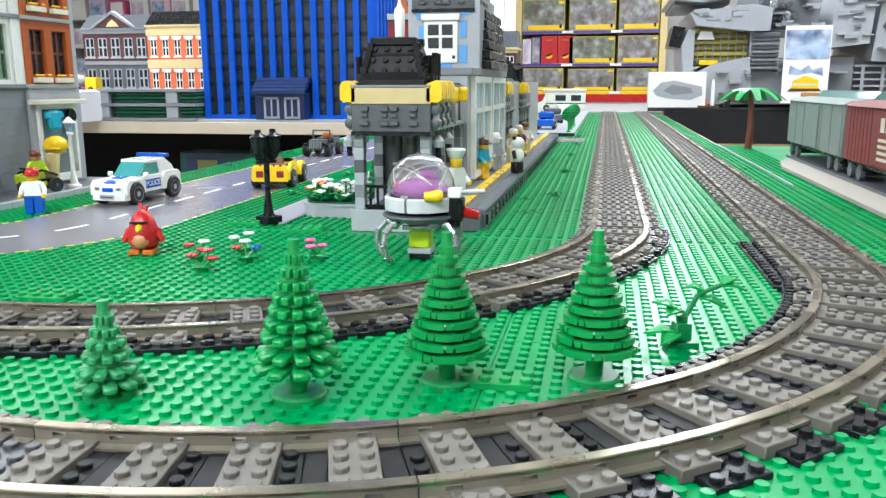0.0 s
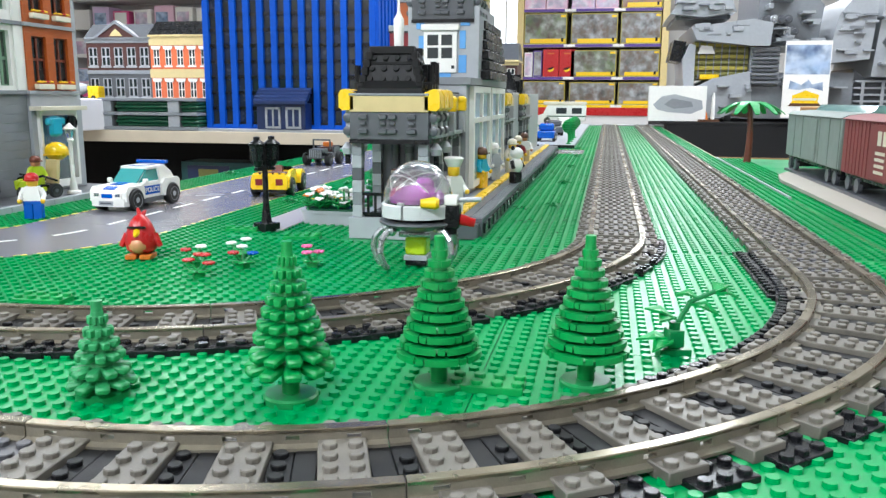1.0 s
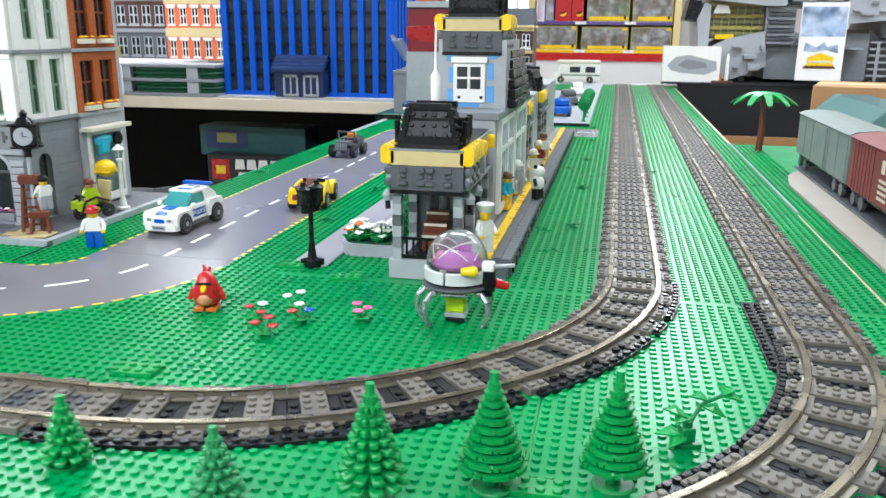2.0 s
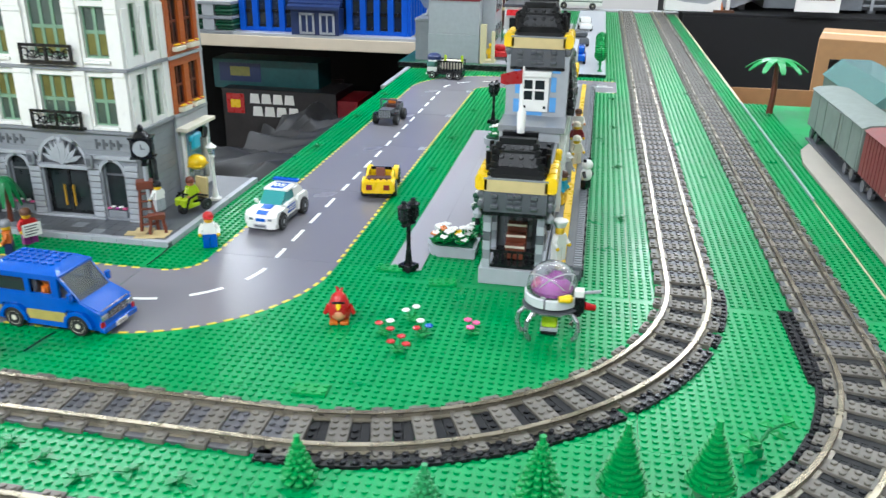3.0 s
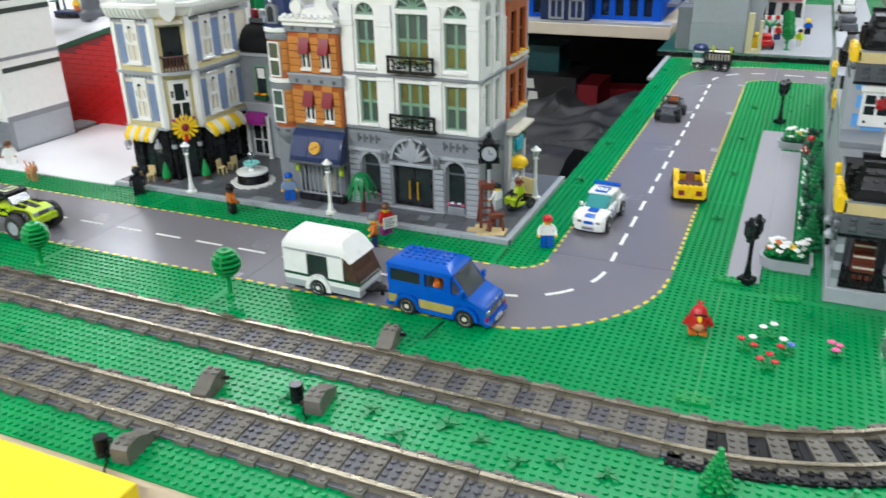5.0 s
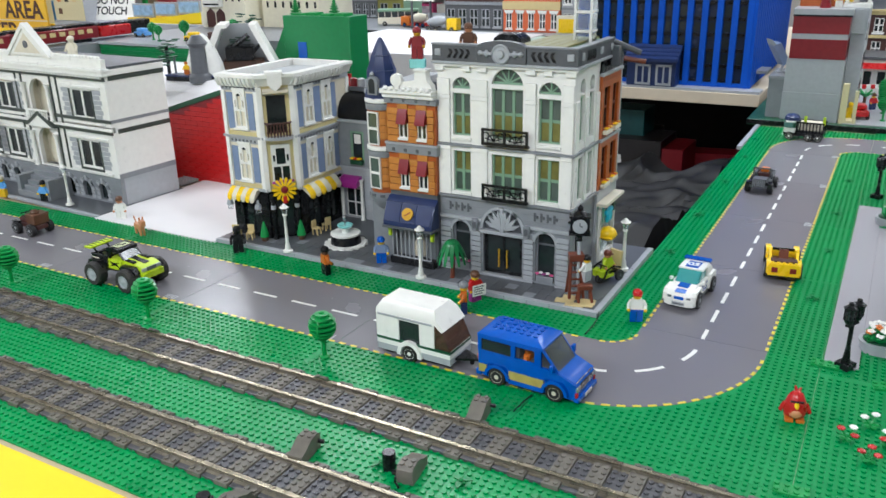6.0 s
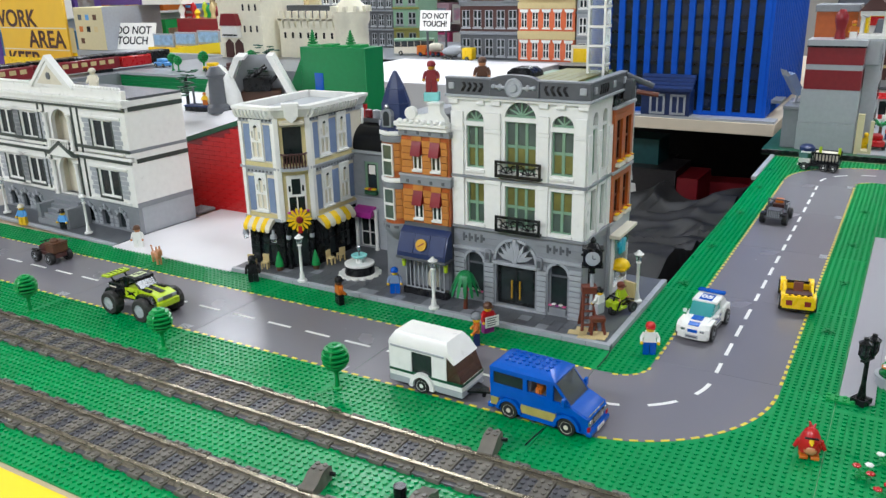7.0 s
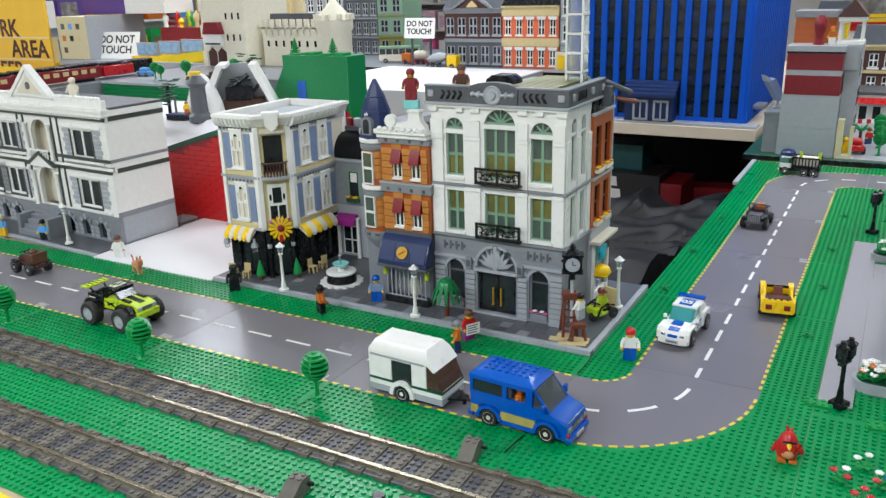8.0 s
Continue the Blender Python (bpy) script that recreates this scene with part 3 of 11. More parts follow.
solid("long_plate", m, 82.5, -11.6, 0.0, 90, "long black studded plate inside the curved track", "plate")
# black plates on the outside of the outer curve, between the tie ends
for k in range(3):
    t = thing("edge_plates", 0, 0, 0, 0, "black studded plates outside the curved track", "plates", "black plates by the curve", "structure")
    for j in range(8):
        a = -math.pi / 2 + (k + (j + 0.5) / 8) * math.pi / 8
        if j % 2 == 0:
            continue
        r = RAD + 4.15
        part("edge_plate", EDGE_PLATE, t, at=place(OUT_C[0] + r * math.cos(a), OUT_C[1] + r * math.sin(a), -0.12 - 0.012 * (j % 3), 90 + math.degrees(a)))

# ---------------------------------------------------------------- plants


def pine_crown(tiers, r0, z0, step, lobes, thick, green=LEAF):
    """A moulded fir: tiers of short plastic branches round a core."""
    m = M(green)
    m.lathe([(0.5 * r0, z0), (0.45, z0 + step * tiers * 0.7), (0.28, z0 + step * tiers)], n=12)
    for i in range(tiers):
        r = r0 * (1 - i / (tiers + 0.6)) + 0.12
        z = z0 + step * i
        if not lobes:
            m.lathe([(0.3, z), (r * 0.88, z + 0.04), (r * 0.93, z + thick * 0.5), (r * 0.88, z + thick * 0.95), (0.3, z + thick * 1.02)], n=24)
            for a in range(12):
                wide = (a + i) % 2
                h, q = (0.38, r) if wide else (0.09, r * 0.99)
                m.put(Matrix.Rotation(math.pi * (a + 0.5) / 6, 4, "Z"))
                arc = [(q * math.cos(h * (v / 3 - 1)), q * math.sin(h * (v / 3 - 1))) for v in range(7)]
                m.prism([(r * 0.6, -0.12)] + arc + [(r * 0.6, 0.12)], z + thick * (0.02 if wide else 0.06), z + thick * (1.08 if wide else 1.04))
                m.put()
            continue
        for a in range(lobes):
            w = 0.58 * math.pi * r / lobes
            m.put(Matrix.Rotation(2 * math.pi * (a + 0.5 * (i % 2) * (1 if lobes < 10 else 0.2)) / lobes, 4, "Z") @ Matrix.Translation((0, 0, z)) @ Matrix.Rotation(0.12 if i < 2 else 0.0, 4, "Y"))
            m.box(r * 0.3, r, -w, w, 0, thick, min(w * 0.35, 0.12))
            m.put()
    m.cyl(0, 0, z0 + step * tiers - 0.1, z0 + step * tiers + 0.5, 0.27, 10)
    return m.mesh("crown")


def pine(x, y, kind, rz, label):
    t = thing("pine_tree", x, y, 0, rz, label, "tree", "pine trees along the outer track")
    if kind == "small":
        part("crown", pine_crown(6, 1.45, 0.75, 0.58, 9, 0.38, LEAF_WORN if x > 40 else LEAF), t)
        part("base", M(BASEGREEN).lathe([(1.25, 0.0), (1.25, 0.34), (1.1, 0.40)], n=16), t, "cloudy round base plate")
    else:
        big = kind == "ringed"
        part("crown", pine_crown(9 if not big else 11, 1.98, 1.75, 0.60 if not big else 0.49, 0 if big else 10, 0.29 if big else 0.42), t)
        part("trunk", M(LEAF).lathe([(0.44, 0.2), (0.42, 1.9)], n=12), t)
        b = M(BASEGREEN)
        b.lathe([(1.3, 0.0), (1.3, 0.30), (1.2, 0.40), (0.5, 0.42)], n=18)
        part("base", b, t, "cloudy round base plate")
    return t


pine(35.8, -45.2, "small", 10, "small green plastic fir on a studded plate")
pine(46.8, -46.8, "small", 25, "small faded green plastic fir on a round clear base")
pine(55.7, -45.3, "lobed", 8, "green plastic fir with blocky branches on a round base")
pine(62.2, -42.2, "ringed", 0, "green plastic fir with ringed branches on a round base")
pine(69.3, -40.4, "ringed", 20, "green plastic fir with ringed branches on a clear base")


def leaf_blade(m, a, b, w):
    """A drooping leaf from a to b."""
    a, b = Vector(a), Vector(b)
    side = (b - a).cross(Vector((0, 0, 1))).normalized() * w
    mid = (a + b) / 2 + Vector((0, 0, 0.25))
    pts = [a, mid + side, b - Vector((0, 0, 0.1)), mid - side]
    low = [p - Vector((0, 0, 0.12)) for p in pts]
    m.add([tuple(p) for p in pts + low], [(0, 1, 2, 3), (7, 6, 5, 4), (0, 4, 5, 1), (1, 5, 6, 2), (2, 6, 7, 3), (3, 7, 4, 0)])


def bush(x, y, rz):
    t = thing("leafy_bush", x, y, 0, rz, "bright green plastic bush with broad drooping leaves", "bush")
    st = M(LEAFDEEP)
    st.box(-0.9, 0.9, -0.5, 0.5, 0, 0.4, 0.04).cyl(0, 0, 0.4, 1.9, 0.32).box(-0.45, 0.45, -0.45, 0.45, 0.5, 1.5, 0.05)
    st.rod((0, 0, 1.5), (0.9, 0.2, 3.0), 0.15).rod((0.9, 0.2, 3.0), (2.3, 0.3, 3.55), 0.14)
    part("stem", st, t)
    for i, (a, b, w) in enumerate((((0, 0, 0.9), (-2.0, 0.5, 0.9), 0.55), ((0, 0, 1.0), (-1.6, -1.2, 0.7), 0.5), ((0.2, 0.1, 2.0), (-1.6, 0.5, 2.7), 0.55), ((0, 0, 2.1), (-1.2, -0.9, 2.3), 0.45),
                                   ((2.2, 0.3, 3.5), (3.5, -0.1, 3.4), 0.5), ((1.4, 0.2, 3.2), (0.2, 0.8, 3.4), 0.45), ((2.2, 0.3, 3.5), (3.2, 0.9, 3.9), 0.45), ((0.8, 0.2, 2.9), (2.2, -0.7, 2.6), 0.5))):
        m = M(LEAF)
        leaf_blade(m, a, b, w * 1.3)
        part("leaf", m, t)
    return t


bush(74.0, -34.2, 15)


def sprig(x, y, rz, s=1.0):
    """A low three-leaved plant piece."""
    m = M(LEAFDEEP)
    m.box(-0.4, 0.4, -0.4, 0.4, 0, 0.3, 0.04)
    for a in range(3):
        ang = a * 2.09
        leaf_blade(m, (0.2 * math.cos(ang), 0.2 * math.sin(ang), 0.3), (1.3 * math.cos(ang), 1.3 * math.sin(ang), 0.35), 0.42)
    m.ball(0, 0, 0.45, 0.32, 0.25, 8, 5)
    return solid("leaf_sprig", m, x, y, 0.1, rz, "low dark green three-leaved plant piece on studs", "plant", "leaf sprigs on the green plates", s=s)


SPRIGS = [(-9.2, -47.4), (0.4, -46.3), (4.9, -49.2), (13.2, -46.7), (17.5, -48.7), (21.3, -47.2), (26.2, -47.3), (9.0, -45.6), (63.4, 26.5), (63.2, 56.0), (62.6, 88.3),
          (62.8, 120.7), (62.4, 150), (104, 42), (103, 60), (3.0, 33), (2.6, 57), (2.8, 85), (2.8, 112), (28.6, 22), (28.8, 46), (28.6, 70), (28.9, 98)]
for i, (x, y) in enumerate(SPRIGS):
    sprig(x, y, 37 * i)
m = M(LEAF)
m.box(-1.8, 1.8, -0.9, 0.9, 0.0, 0.4, 0.04).studs(-2, 2, -1, 1, 0.4)
g = solid("small_plate", m, 32, -31.6, 0.0, 2, "small green plate lying on the baseplate", "plate", "loose green plates")
copy_thing(g, place(64.6, -41.8, 0, 0))
copy_thing(g, place(32.5, -0.6, 0, 0))
copy_thing(g, place(40.2, -3.6, 0, 12))


def ball_tree(x, y, label):
    t = thing("ball_tree", x, y, 0, 0, label, "tree", "round trees along the road")
    m = M(LEAF)
    for i in range(9):
        a = math.pi * (i + 0.5) / 9
        r = 2.0 * math.sin(a)
        z = 5.1 - 2.0 * math.cos(a)
        m.lathe([(r * 0.6, z - 0.2), (r, z - 0.14), (r + 0.03, z), (r, z + 0.14), (r * 0.6, z + 0.2)], n=20)
    for a in range(4):
        m.put(Matrix.Rotation(a * math.pi / 2 + 0.3, 4, "Z"))
        m.prism([(0.3, 3.2), (1.3, 3.55), (2.02, 4.6), (2.02, 5.6), (1.3, 6.65), (0.3, 7.05)], -0.12, 0.12, "y")
        m.put()
    part("crown", m, t)
    part("trunk", M(LEAF).lathe([(0.75, 0.0), (0.75, 0.3), (0.35, 0.5), (0.3, 2.4), (0.5, 3.3)], n=12), t)
    return t


for bx, by in ((-30.4, -29.6), (-63.3, -32.0), (-97.2, -32.4), (-124.5, -29.4)):
    ball_tree(bx, by, "round green plastic tree of stacked rings by the road")


def flower_stem(x, y, rz, heads):
    t = thing("flower_clump", x, y, 0, rz, "toy flowers on a green stem piece among the studs", "flowers", "flowers on the green plate")
    st = M(LEAF)
    st.box(-0.42, 0.42, -0.42, 0.42, 0.0, 0.55, 0.05)
    pos = [(-0.75, 0.3, 1.4), (0.5, 0.55, 1.7), (0.75, -0.4, 1.2), (-0.25, -0.7, 1.1)]
    for i, c in enumerate(heads):
        px, py, pz = pos[i]
        st.rod((0, 0, 0.45), (px, py, pz), 0.11, 6)
    for a in range(5):
        c_, s_ = math.cos(a * 1.26), math.sin(a * 1.26)
        st.ball(0.6 * c_, 0.6 * s_, 0.62, 0.36, 0.14, 8, 4)
    part("stem", st, t)
    for i, c in enumerate(heads):
        px, py, pz = pos[i]
        f = M(c)
        for a in range(6):
            f.put(Matrix.Translation((px, py, pz)) @ Matrix.Rotation(a * math.pi / 3, 4, "Z"))
            f.ball(0.3, 0, 0.06, 0.22, 0.14, 8, 4)
        f.put()
        f.cyl(px, py, pz - 0.05, pz + 0.18, 0.2, 8)
        part("blossom", f, t)
    return t


flower_stem(36.4, -18.8, 0, (RED, WHITE, RED))
flower_stem(38.8, -22.3, 30, (RED, RED, RED))
flower_stem(40.6, -18.2, 70, (RED, WHITE, BLUE))
flower_stem(38.7, -14.8, 15, (WHITE, WHITE))
flower_stem(46.1, -16.6, 100, (PINK, PINK, PINK))


def palm(x, y, z, s, label, n=7, droop=0.12, wide=1.0, reach=1.0, green=LEAF):
    t = thing("palm_tree", x, y, z, 20, label, "tree", s=s)
    tr = M(BRICKRED)
    for i in range(9):
        tr.lathe([(0.5 - 0.02 * i, 0), (0.42 - 0.02 * i, 0.9)], 0.12 * math.sin(i * 0.5), 0, 10, i * 0.85)
    part("trunk", tr, t)
    for a in range(n):
        m = M(green)
        ang = 2 * math.pi * a / n
        for k in range(5):
            r0, r1 = 0.2 + 0.8 * reach * k, 0.2 + 0.8 * reach * (k + 1)
            z0, z1 = 7.9 + 0.1 * k - droop * k * k, 8.0 + 0.1 * k - droop * (k + 1) ** 2
            w0, w1 = 0.55 + 0.25 * min(k, 2) - 0.1 * k, 0.55 + 0.25 * min(k + 1, 2) - 0.14 * (k + 1)
            w0, w1 = w0 * wide, w1 * wide
            c, s_ = math.cos(ang), math.sin(ang)
            q = [(r0 * c - w0 * s_, r0 * s_ + w0 * c, z0), (r0 * c + w0 * s_, r0 * s_ - w0 * c, z0), (r1 * c + w1 * s_, r1 * s_ - w1 * c, z1), (r1 * c - w1 * s_, r1 * s_ + w1 * c, z1)]
            m.add(q + [(p, r, h - 0.15) for p, r, h in q], [(0, 1, 2, 3), (7, 6, 5, 4), (0, 4, 5, 1), (1, 5, 6, 2), (2, 6, 7, 3), (3, 7, 4, 0)])
        part("frond", m, t)
    return t


palm(101.3, 114.5, 0, 1.72, "tall plastic palm with light green fronds and brown trunk", 10, 0.08, 0.72, 1.0)
palm(-27.2, 3.0, 0.8, 0.88, "small plastic palm with green fronds by the bank", 13, 0.2, 0.6, 0.72, LEAFDEEP)

# ---------------------------------------------------------------- lamps


def white_lamp(x, y, z=0.8):
    t = thing("street_lamp", x, y, z, 0, "white plastic street lamp with a round lantern", "lamp", "white street lamps")
    part("post", M(WHITE).lathe([(0.95, 0), (0.95, 0.35), (0.55, 0.5), (0.42, 1.6), (0.3, 1.9), (0.27, 7.0), (0.5, 7.3), (0.3, 7.6)], n=14), t)
    part("lantern", M(GLASS).lathe([(0.42, 7.6), (0.62, 8.5), (0.5, 8.8)], n=12), t, "clear lantern glass")
    part("cap", M(WHITE).lathe([(0.75, 8.7), (0.9, 8.85), (0.45, 9.2), (0.2, 9.5), (0.05, 9.6)], n=14), t)
    return t


for lx, ly in ((-32.1, 0.5), (-61.5, 0.5), (-1.9, 19.3), (-127, 2.6), (-162, 5.0)):
    white_lamp(lx, ly)


def black_lamp(x, y, rz):
    t = thing("street_lamp", x, y, 0.1, rz, "black lamp post with clustered lanterns beside the station path", "lamp", "black station lamps")
    part("post", M(BLACK).box(-1, 1, -1, 1, 0, 0.9, 0.06).lathe([(0.62, 0.9), (0.5, 1.4), (0.3, 3.2), (0.3, 9.3)], n=12), t)
    for e in (-1, 1):
        h = part("lantern", M(BLACK).rod((0, 0, 6.6), (0, e * 0.9, 7.0), 0.22).lathe([(0.3, 6.8), (0.55, 7.1), (0.62, 7.5)], 0, e * 0.95, 10), t)
        part("glass", M(SMOKE).lathe([(0.56, 7.5), (0.68, 9.0)], 0, e * 0.95, 10), h, "smoky lantern glass")
        part("lantern_cap", M(BLACK).lathe([(0.86, 9.0), (0.9, 9.2), (0.4, 9.55), (0.34, 9.6), (0.34, 9.9), (0.1, 9.95)], 0, e * 0.95, 12), h)
        for k in range(4):
            part("lantern_rib", M(BLACK).box(-0.1, 0.1, -0.1, 0.1, 7.4, 9.1), h, at=place(0.62 * math.cos(k * 1.571 + 0.78), e * 0.95 + 0.62 * math.sin(k * 1.571 + 0.78), 0))
    part("crossbar", M(BLACK).box(-0.3, 0.3, -1.2, 1.2, 6.4, 6.75, 0.05), t)
    return t


black_lamp(34.9, -0.2, -28)
black_lamp(35.2, 86.4, -28)

# ---------------------------------------------------------------- figures (plain toy figures, one mesh each)


def figure(x, y, z, rz, legs, torso, head=None, hat=None, label="", name="toy_figure", hold=None, lie=0, s=1.0, tall=None):
    m = M(legs)
    head = head or SKIN
    m.box(-0.98, -0.04, -0.5, 0.5, 0, 1.75, 0.05).box(0.04, 0.98, -0.5, 0.5, 0, 1.75, 0.05).box(-0.98, 0.98, -0.5, 0.5, 1.72, 2.1, 0.04)
    m.use(torso)
    m.add([(-0.98, -0.5, 2.1), (0.98, -0.5, 2.1), (0.98, 0.5, 2.1), (-0.98, 0.5, 2.1), (-0.72, -0.48, 3.75), (0.72, -0.48, 3.75), (0.72, 0.48, 3.75), (-0.72, 0.48, 3.75)],
          [(0, 3, 2, 1), (4, 5, 6, 7), (0, 1, 5, 4), (1, 2, 6, 5), (2, 3, 7, 6), (3, 0, 4, 7)])
    for sg in (-1, 1):
        m.rod((sg * 0.85, 0, 3.5), (sg * 1.25, -0.1, 2.75), 0.3, 8)
        m.rod((sg * 1.25, -0.1, 2.75), (sg * 1.25, -0.65, 2.2), 0.26, 8)
        m.use(head)
        m.ball(sg * 1.25, -0.75, 2.1, 0.28, n=8, m=6)
        m.use(torso)
    m.use(head)
    m.lathe([(0.3, 3.7), (0.5, 3.8), (0.62, 3.95), (0.62, 4.65), (0.5, 4.85), (0.3, 4.9)], n=14)
    if hat:
        m.use(hat)
        m.lathe([(0.72, 4.35), (0.78, 4.6), (0.7, 5.0), (0.45, 5.25), (0.1, 5.32)], n=12)
        m.box(-0.62, 0.62, -0.95, -0.4, 4.45, 4.6, 0.03)
    if tall:
        m.use(tall)
        m.lathe([(0.66, 4.72), (0.72, 4.8), (0.9, 5.2), (1.05, 5.55), (0.9, 5.7), (0.1, 5.75)], n=14)
    if hold:
        m.use(hold)
        m.box(-1.3, 1.3, -1.35, -1.25, 1.4, 3.3)
        m.use(DGREY)
        for k in range(4):
            m.box(-1.0, 0.9 - 0.3 * (k % 2), -1.37, -1.35, 2.9 - 0.4 * k, 3.05 - 0.4 * k)
    me = m.mesh(name)
    ob = new(name, me)
    ob.matrix_world = place(x, y, z, rz, s=s) @ pose(0, 0, 0, lie, 0, 0)
    return tagged(ob, label, "toy figure", "toy figures in the town")


figure(5.6, 1.6, 0.1, 20, BLUE, WHITE, None, RED, "toy figure in blue overalls and a red cap")
figure(-71.3, -2.4, 0.1, 40, BLACK, BLACK, BLACK, BLACK, "toy figure all in black on the green verge")
figure(-49.2, -4.0, 0.1, 150, BLACK, ORANGE, BROWN, BLACK, "toy figure in an orange jacket with dark hair")
figure(-42.2, 3.6, 0.8, 30, BLUE, SANDBLUE, None, BLUE, "toy figure in a blue cap beside the shop", s=0.95)
figure(-20.0, -2.6, 0.1, 60, MAGENTA, RED, None, BROWN, "toy figure in red reading a newspaper", hold=PAPER)
figure(-19.6, -7.3, 0.1, -60, DKBLUE, ORANGE, None, MGREY, "toy figure in orange with a grey cap")
figure(-108.9, 1.8, 0.1, 30, WHITE, WHITE, NOUGAT, BROWN, "toy figure in white with brown hair on the verge")
figure(-3.9, 5.4, 3.6, 250, LGREY, WHITE, None, BLACK, "toy figure painting on top of a brown ladder", s=0.85)
figure(-3.0, 13.4, 1.6, 70, LIME, LIME, NOUGAT, BRICKRED, "toy figure sitting on a lime green scooter", s=0.9)
figure(-136.5, 3.2, 0.1, 15, BLACK, LBLUE, SKIN, BLACK, "toy figure in a blue top by the steps")
figure(-150, 1.5, 0.1, 15, SKIN, LBLUE, SKIN, OFFWHITE, "toy figure in pale blue on the verge")
solid("display_base", M(PALEAQUA).box(-1.3, 1.3, -0.9, 0.9, 0, 1.5, 0.1), -35.6, 7.6, 35.7, 20, "pale aqua clear block on the roof crest", "block")
figure(-35.6, 7.6, 37.2, 20, DKRED, DKRED, GOLD, DKRED, "dark red armoured toy figure standing on the roof", s=0.98)
figure(-28.0, 11.5, 37.6, 20, BLACK, BROWN, NOUGAT, BROWN, "brown-haired toy figure behind the roof parapet")
# platform
figure(54.6, 1.9, 2.45, 55, WHITE, WHITE, SKIN, None, tall=WHITE, label="toy cook figure in white with a tall hat")
figure(53.9, 25.6, 2.45, 75, SKIN, TEAL, SKIN, BROWN, "toy figure in a blue shirt on the platform")
figure(54.0, 36.6, 2.45, 60, LGREY, LGREY, WHITE, WHITE, "pale grey toy figure on the platform")
figure(55.2, 49.0, 2.45, 40, OFFWHITE, OFFWHITE, SKIN, OFFWHITE, "cream toy figure on the platform")
figure(54.9, 60.0, 2.45, 20, OFFWHITE, DKRED, SKIN, OFFWHITE, "cream and red toy figure on the platform")
figure(54.8, 72.0, 2.45, 20, TAN, WHITE, NOUGAT, BROWN, "tan toy figure on the platform")
figure(41.6, 56.0, 0.9, -50, DKRED, RED, WHITE, RED, "red and white toy figure by the station plants")

# a small bear-like figure at the platform edge, as a plain shape
m = M(BLACK)
m.box(-0.9, 0.9, -0.5, 0.5, 0, 1.6, 0.1)
m.use(WHITE).ball(0, 0, 2.5, 1.0, 1.15, 14, 8).ball(0, -0.1, 4.2, 0.95, 0.85, 14, 8)
m.use(BLACK).ball(-0.75, 0, 4.95, 0.32, n=8, m=6).ball(0.75, 0, 4.95, 0.32, n=8, m=6).rod((-0.9, 0, 3.1), (-1.2, -0.5, 2.2), 0.3).rod((0.9, 0, 3.1), (1.2, -0.5, 2.2), 0.3)
solid("toy_figure", m, 57.4, 34.6, 2.25, 60, "plain black and white bear-shaped toy figure", "toy figure", "toy figures in the town")
# a rounded red figure on the green plate, as a plain shape
m = M(RED)
m.lathe([(0.8, 0.42), (1.35, 0.8), (1.5, 1.6), (1.3, 2.5), (1.15, 2.9), (0.85, 3.6), (0.45, 4.0), (0.1, 4.15)], n=16)
m.rod((-1.2, 0, 2.2), (-1.85, -0.2, 1.1), 0.42, 8, 0.25).rod((1.2, 0, 2.2), (1.85, -0.2, 1.1), 0.42, 8, 0.25)
m.rod((0.0, 0.1, 3.8), (-0.3, 0.3, 4.7), 0.32, 8, 0.12).rod((0.1, 0.1, 3.8), (0.45, 0.3, 4.5), 0.28, 8, 0.12)
m.use(NOUGAT).ball(0, -0.7, 1.35, 0.95, 0.9, 12, 8)
m.use(YELLOW).rod((0, -1.0, 2.55), (0, -1.75, 2.3), 0.42, 8, 0.1)
m.use(BLACK).box(-0.85, 0.85, -1.28, -1.0, 2.95, 3.15, 0.04)
m.use(ORANGE).box(-1.2, -0.15, -1.3, 0.6, 0.0, 0.44, 0.06).box(0.15, 1.2, -1.3, 0.6, 0.0, 0.44, 0.06)
solid("toy_figure", m, 30.4, -16.6, 0.2, 12, "plain rounded red toy figure with yellow feet", "toy figure", "toy figures in the town", s=0.92)
# dog on the verge
m = M(NOUGAT)
m.box(-1.5, 1.2, -0.45, 0.45, 1.0, 2.0, 0.15).box(0.8, 1.9, -0.45, 0.45, 1.8, 2.9, 0.15)
for dx in (-1.2, 0.9):
    for dy in (-0.28, 0.28):
        m.box(dx - 0.22, dx + 0.22, dy - 0.16, dy + 0.16, 0, 1.1, 0.04)
m.rod((-1.4, 0, 1.9), (-2.1, 0, 2.9), 0.14).box(1.0, 1.2, -0.4, -0.15, 2.8, 3.4).box(1.0, 1.2, 0.15, 0.4, 2.8, 3.4)
solid("toy_dog", m, -97.0, -3.6, 0.1, -20, "light brown plastic toy dog on the verge", "toy dog", s=1.2)

# ---------------------------------------------------------------- vehicles


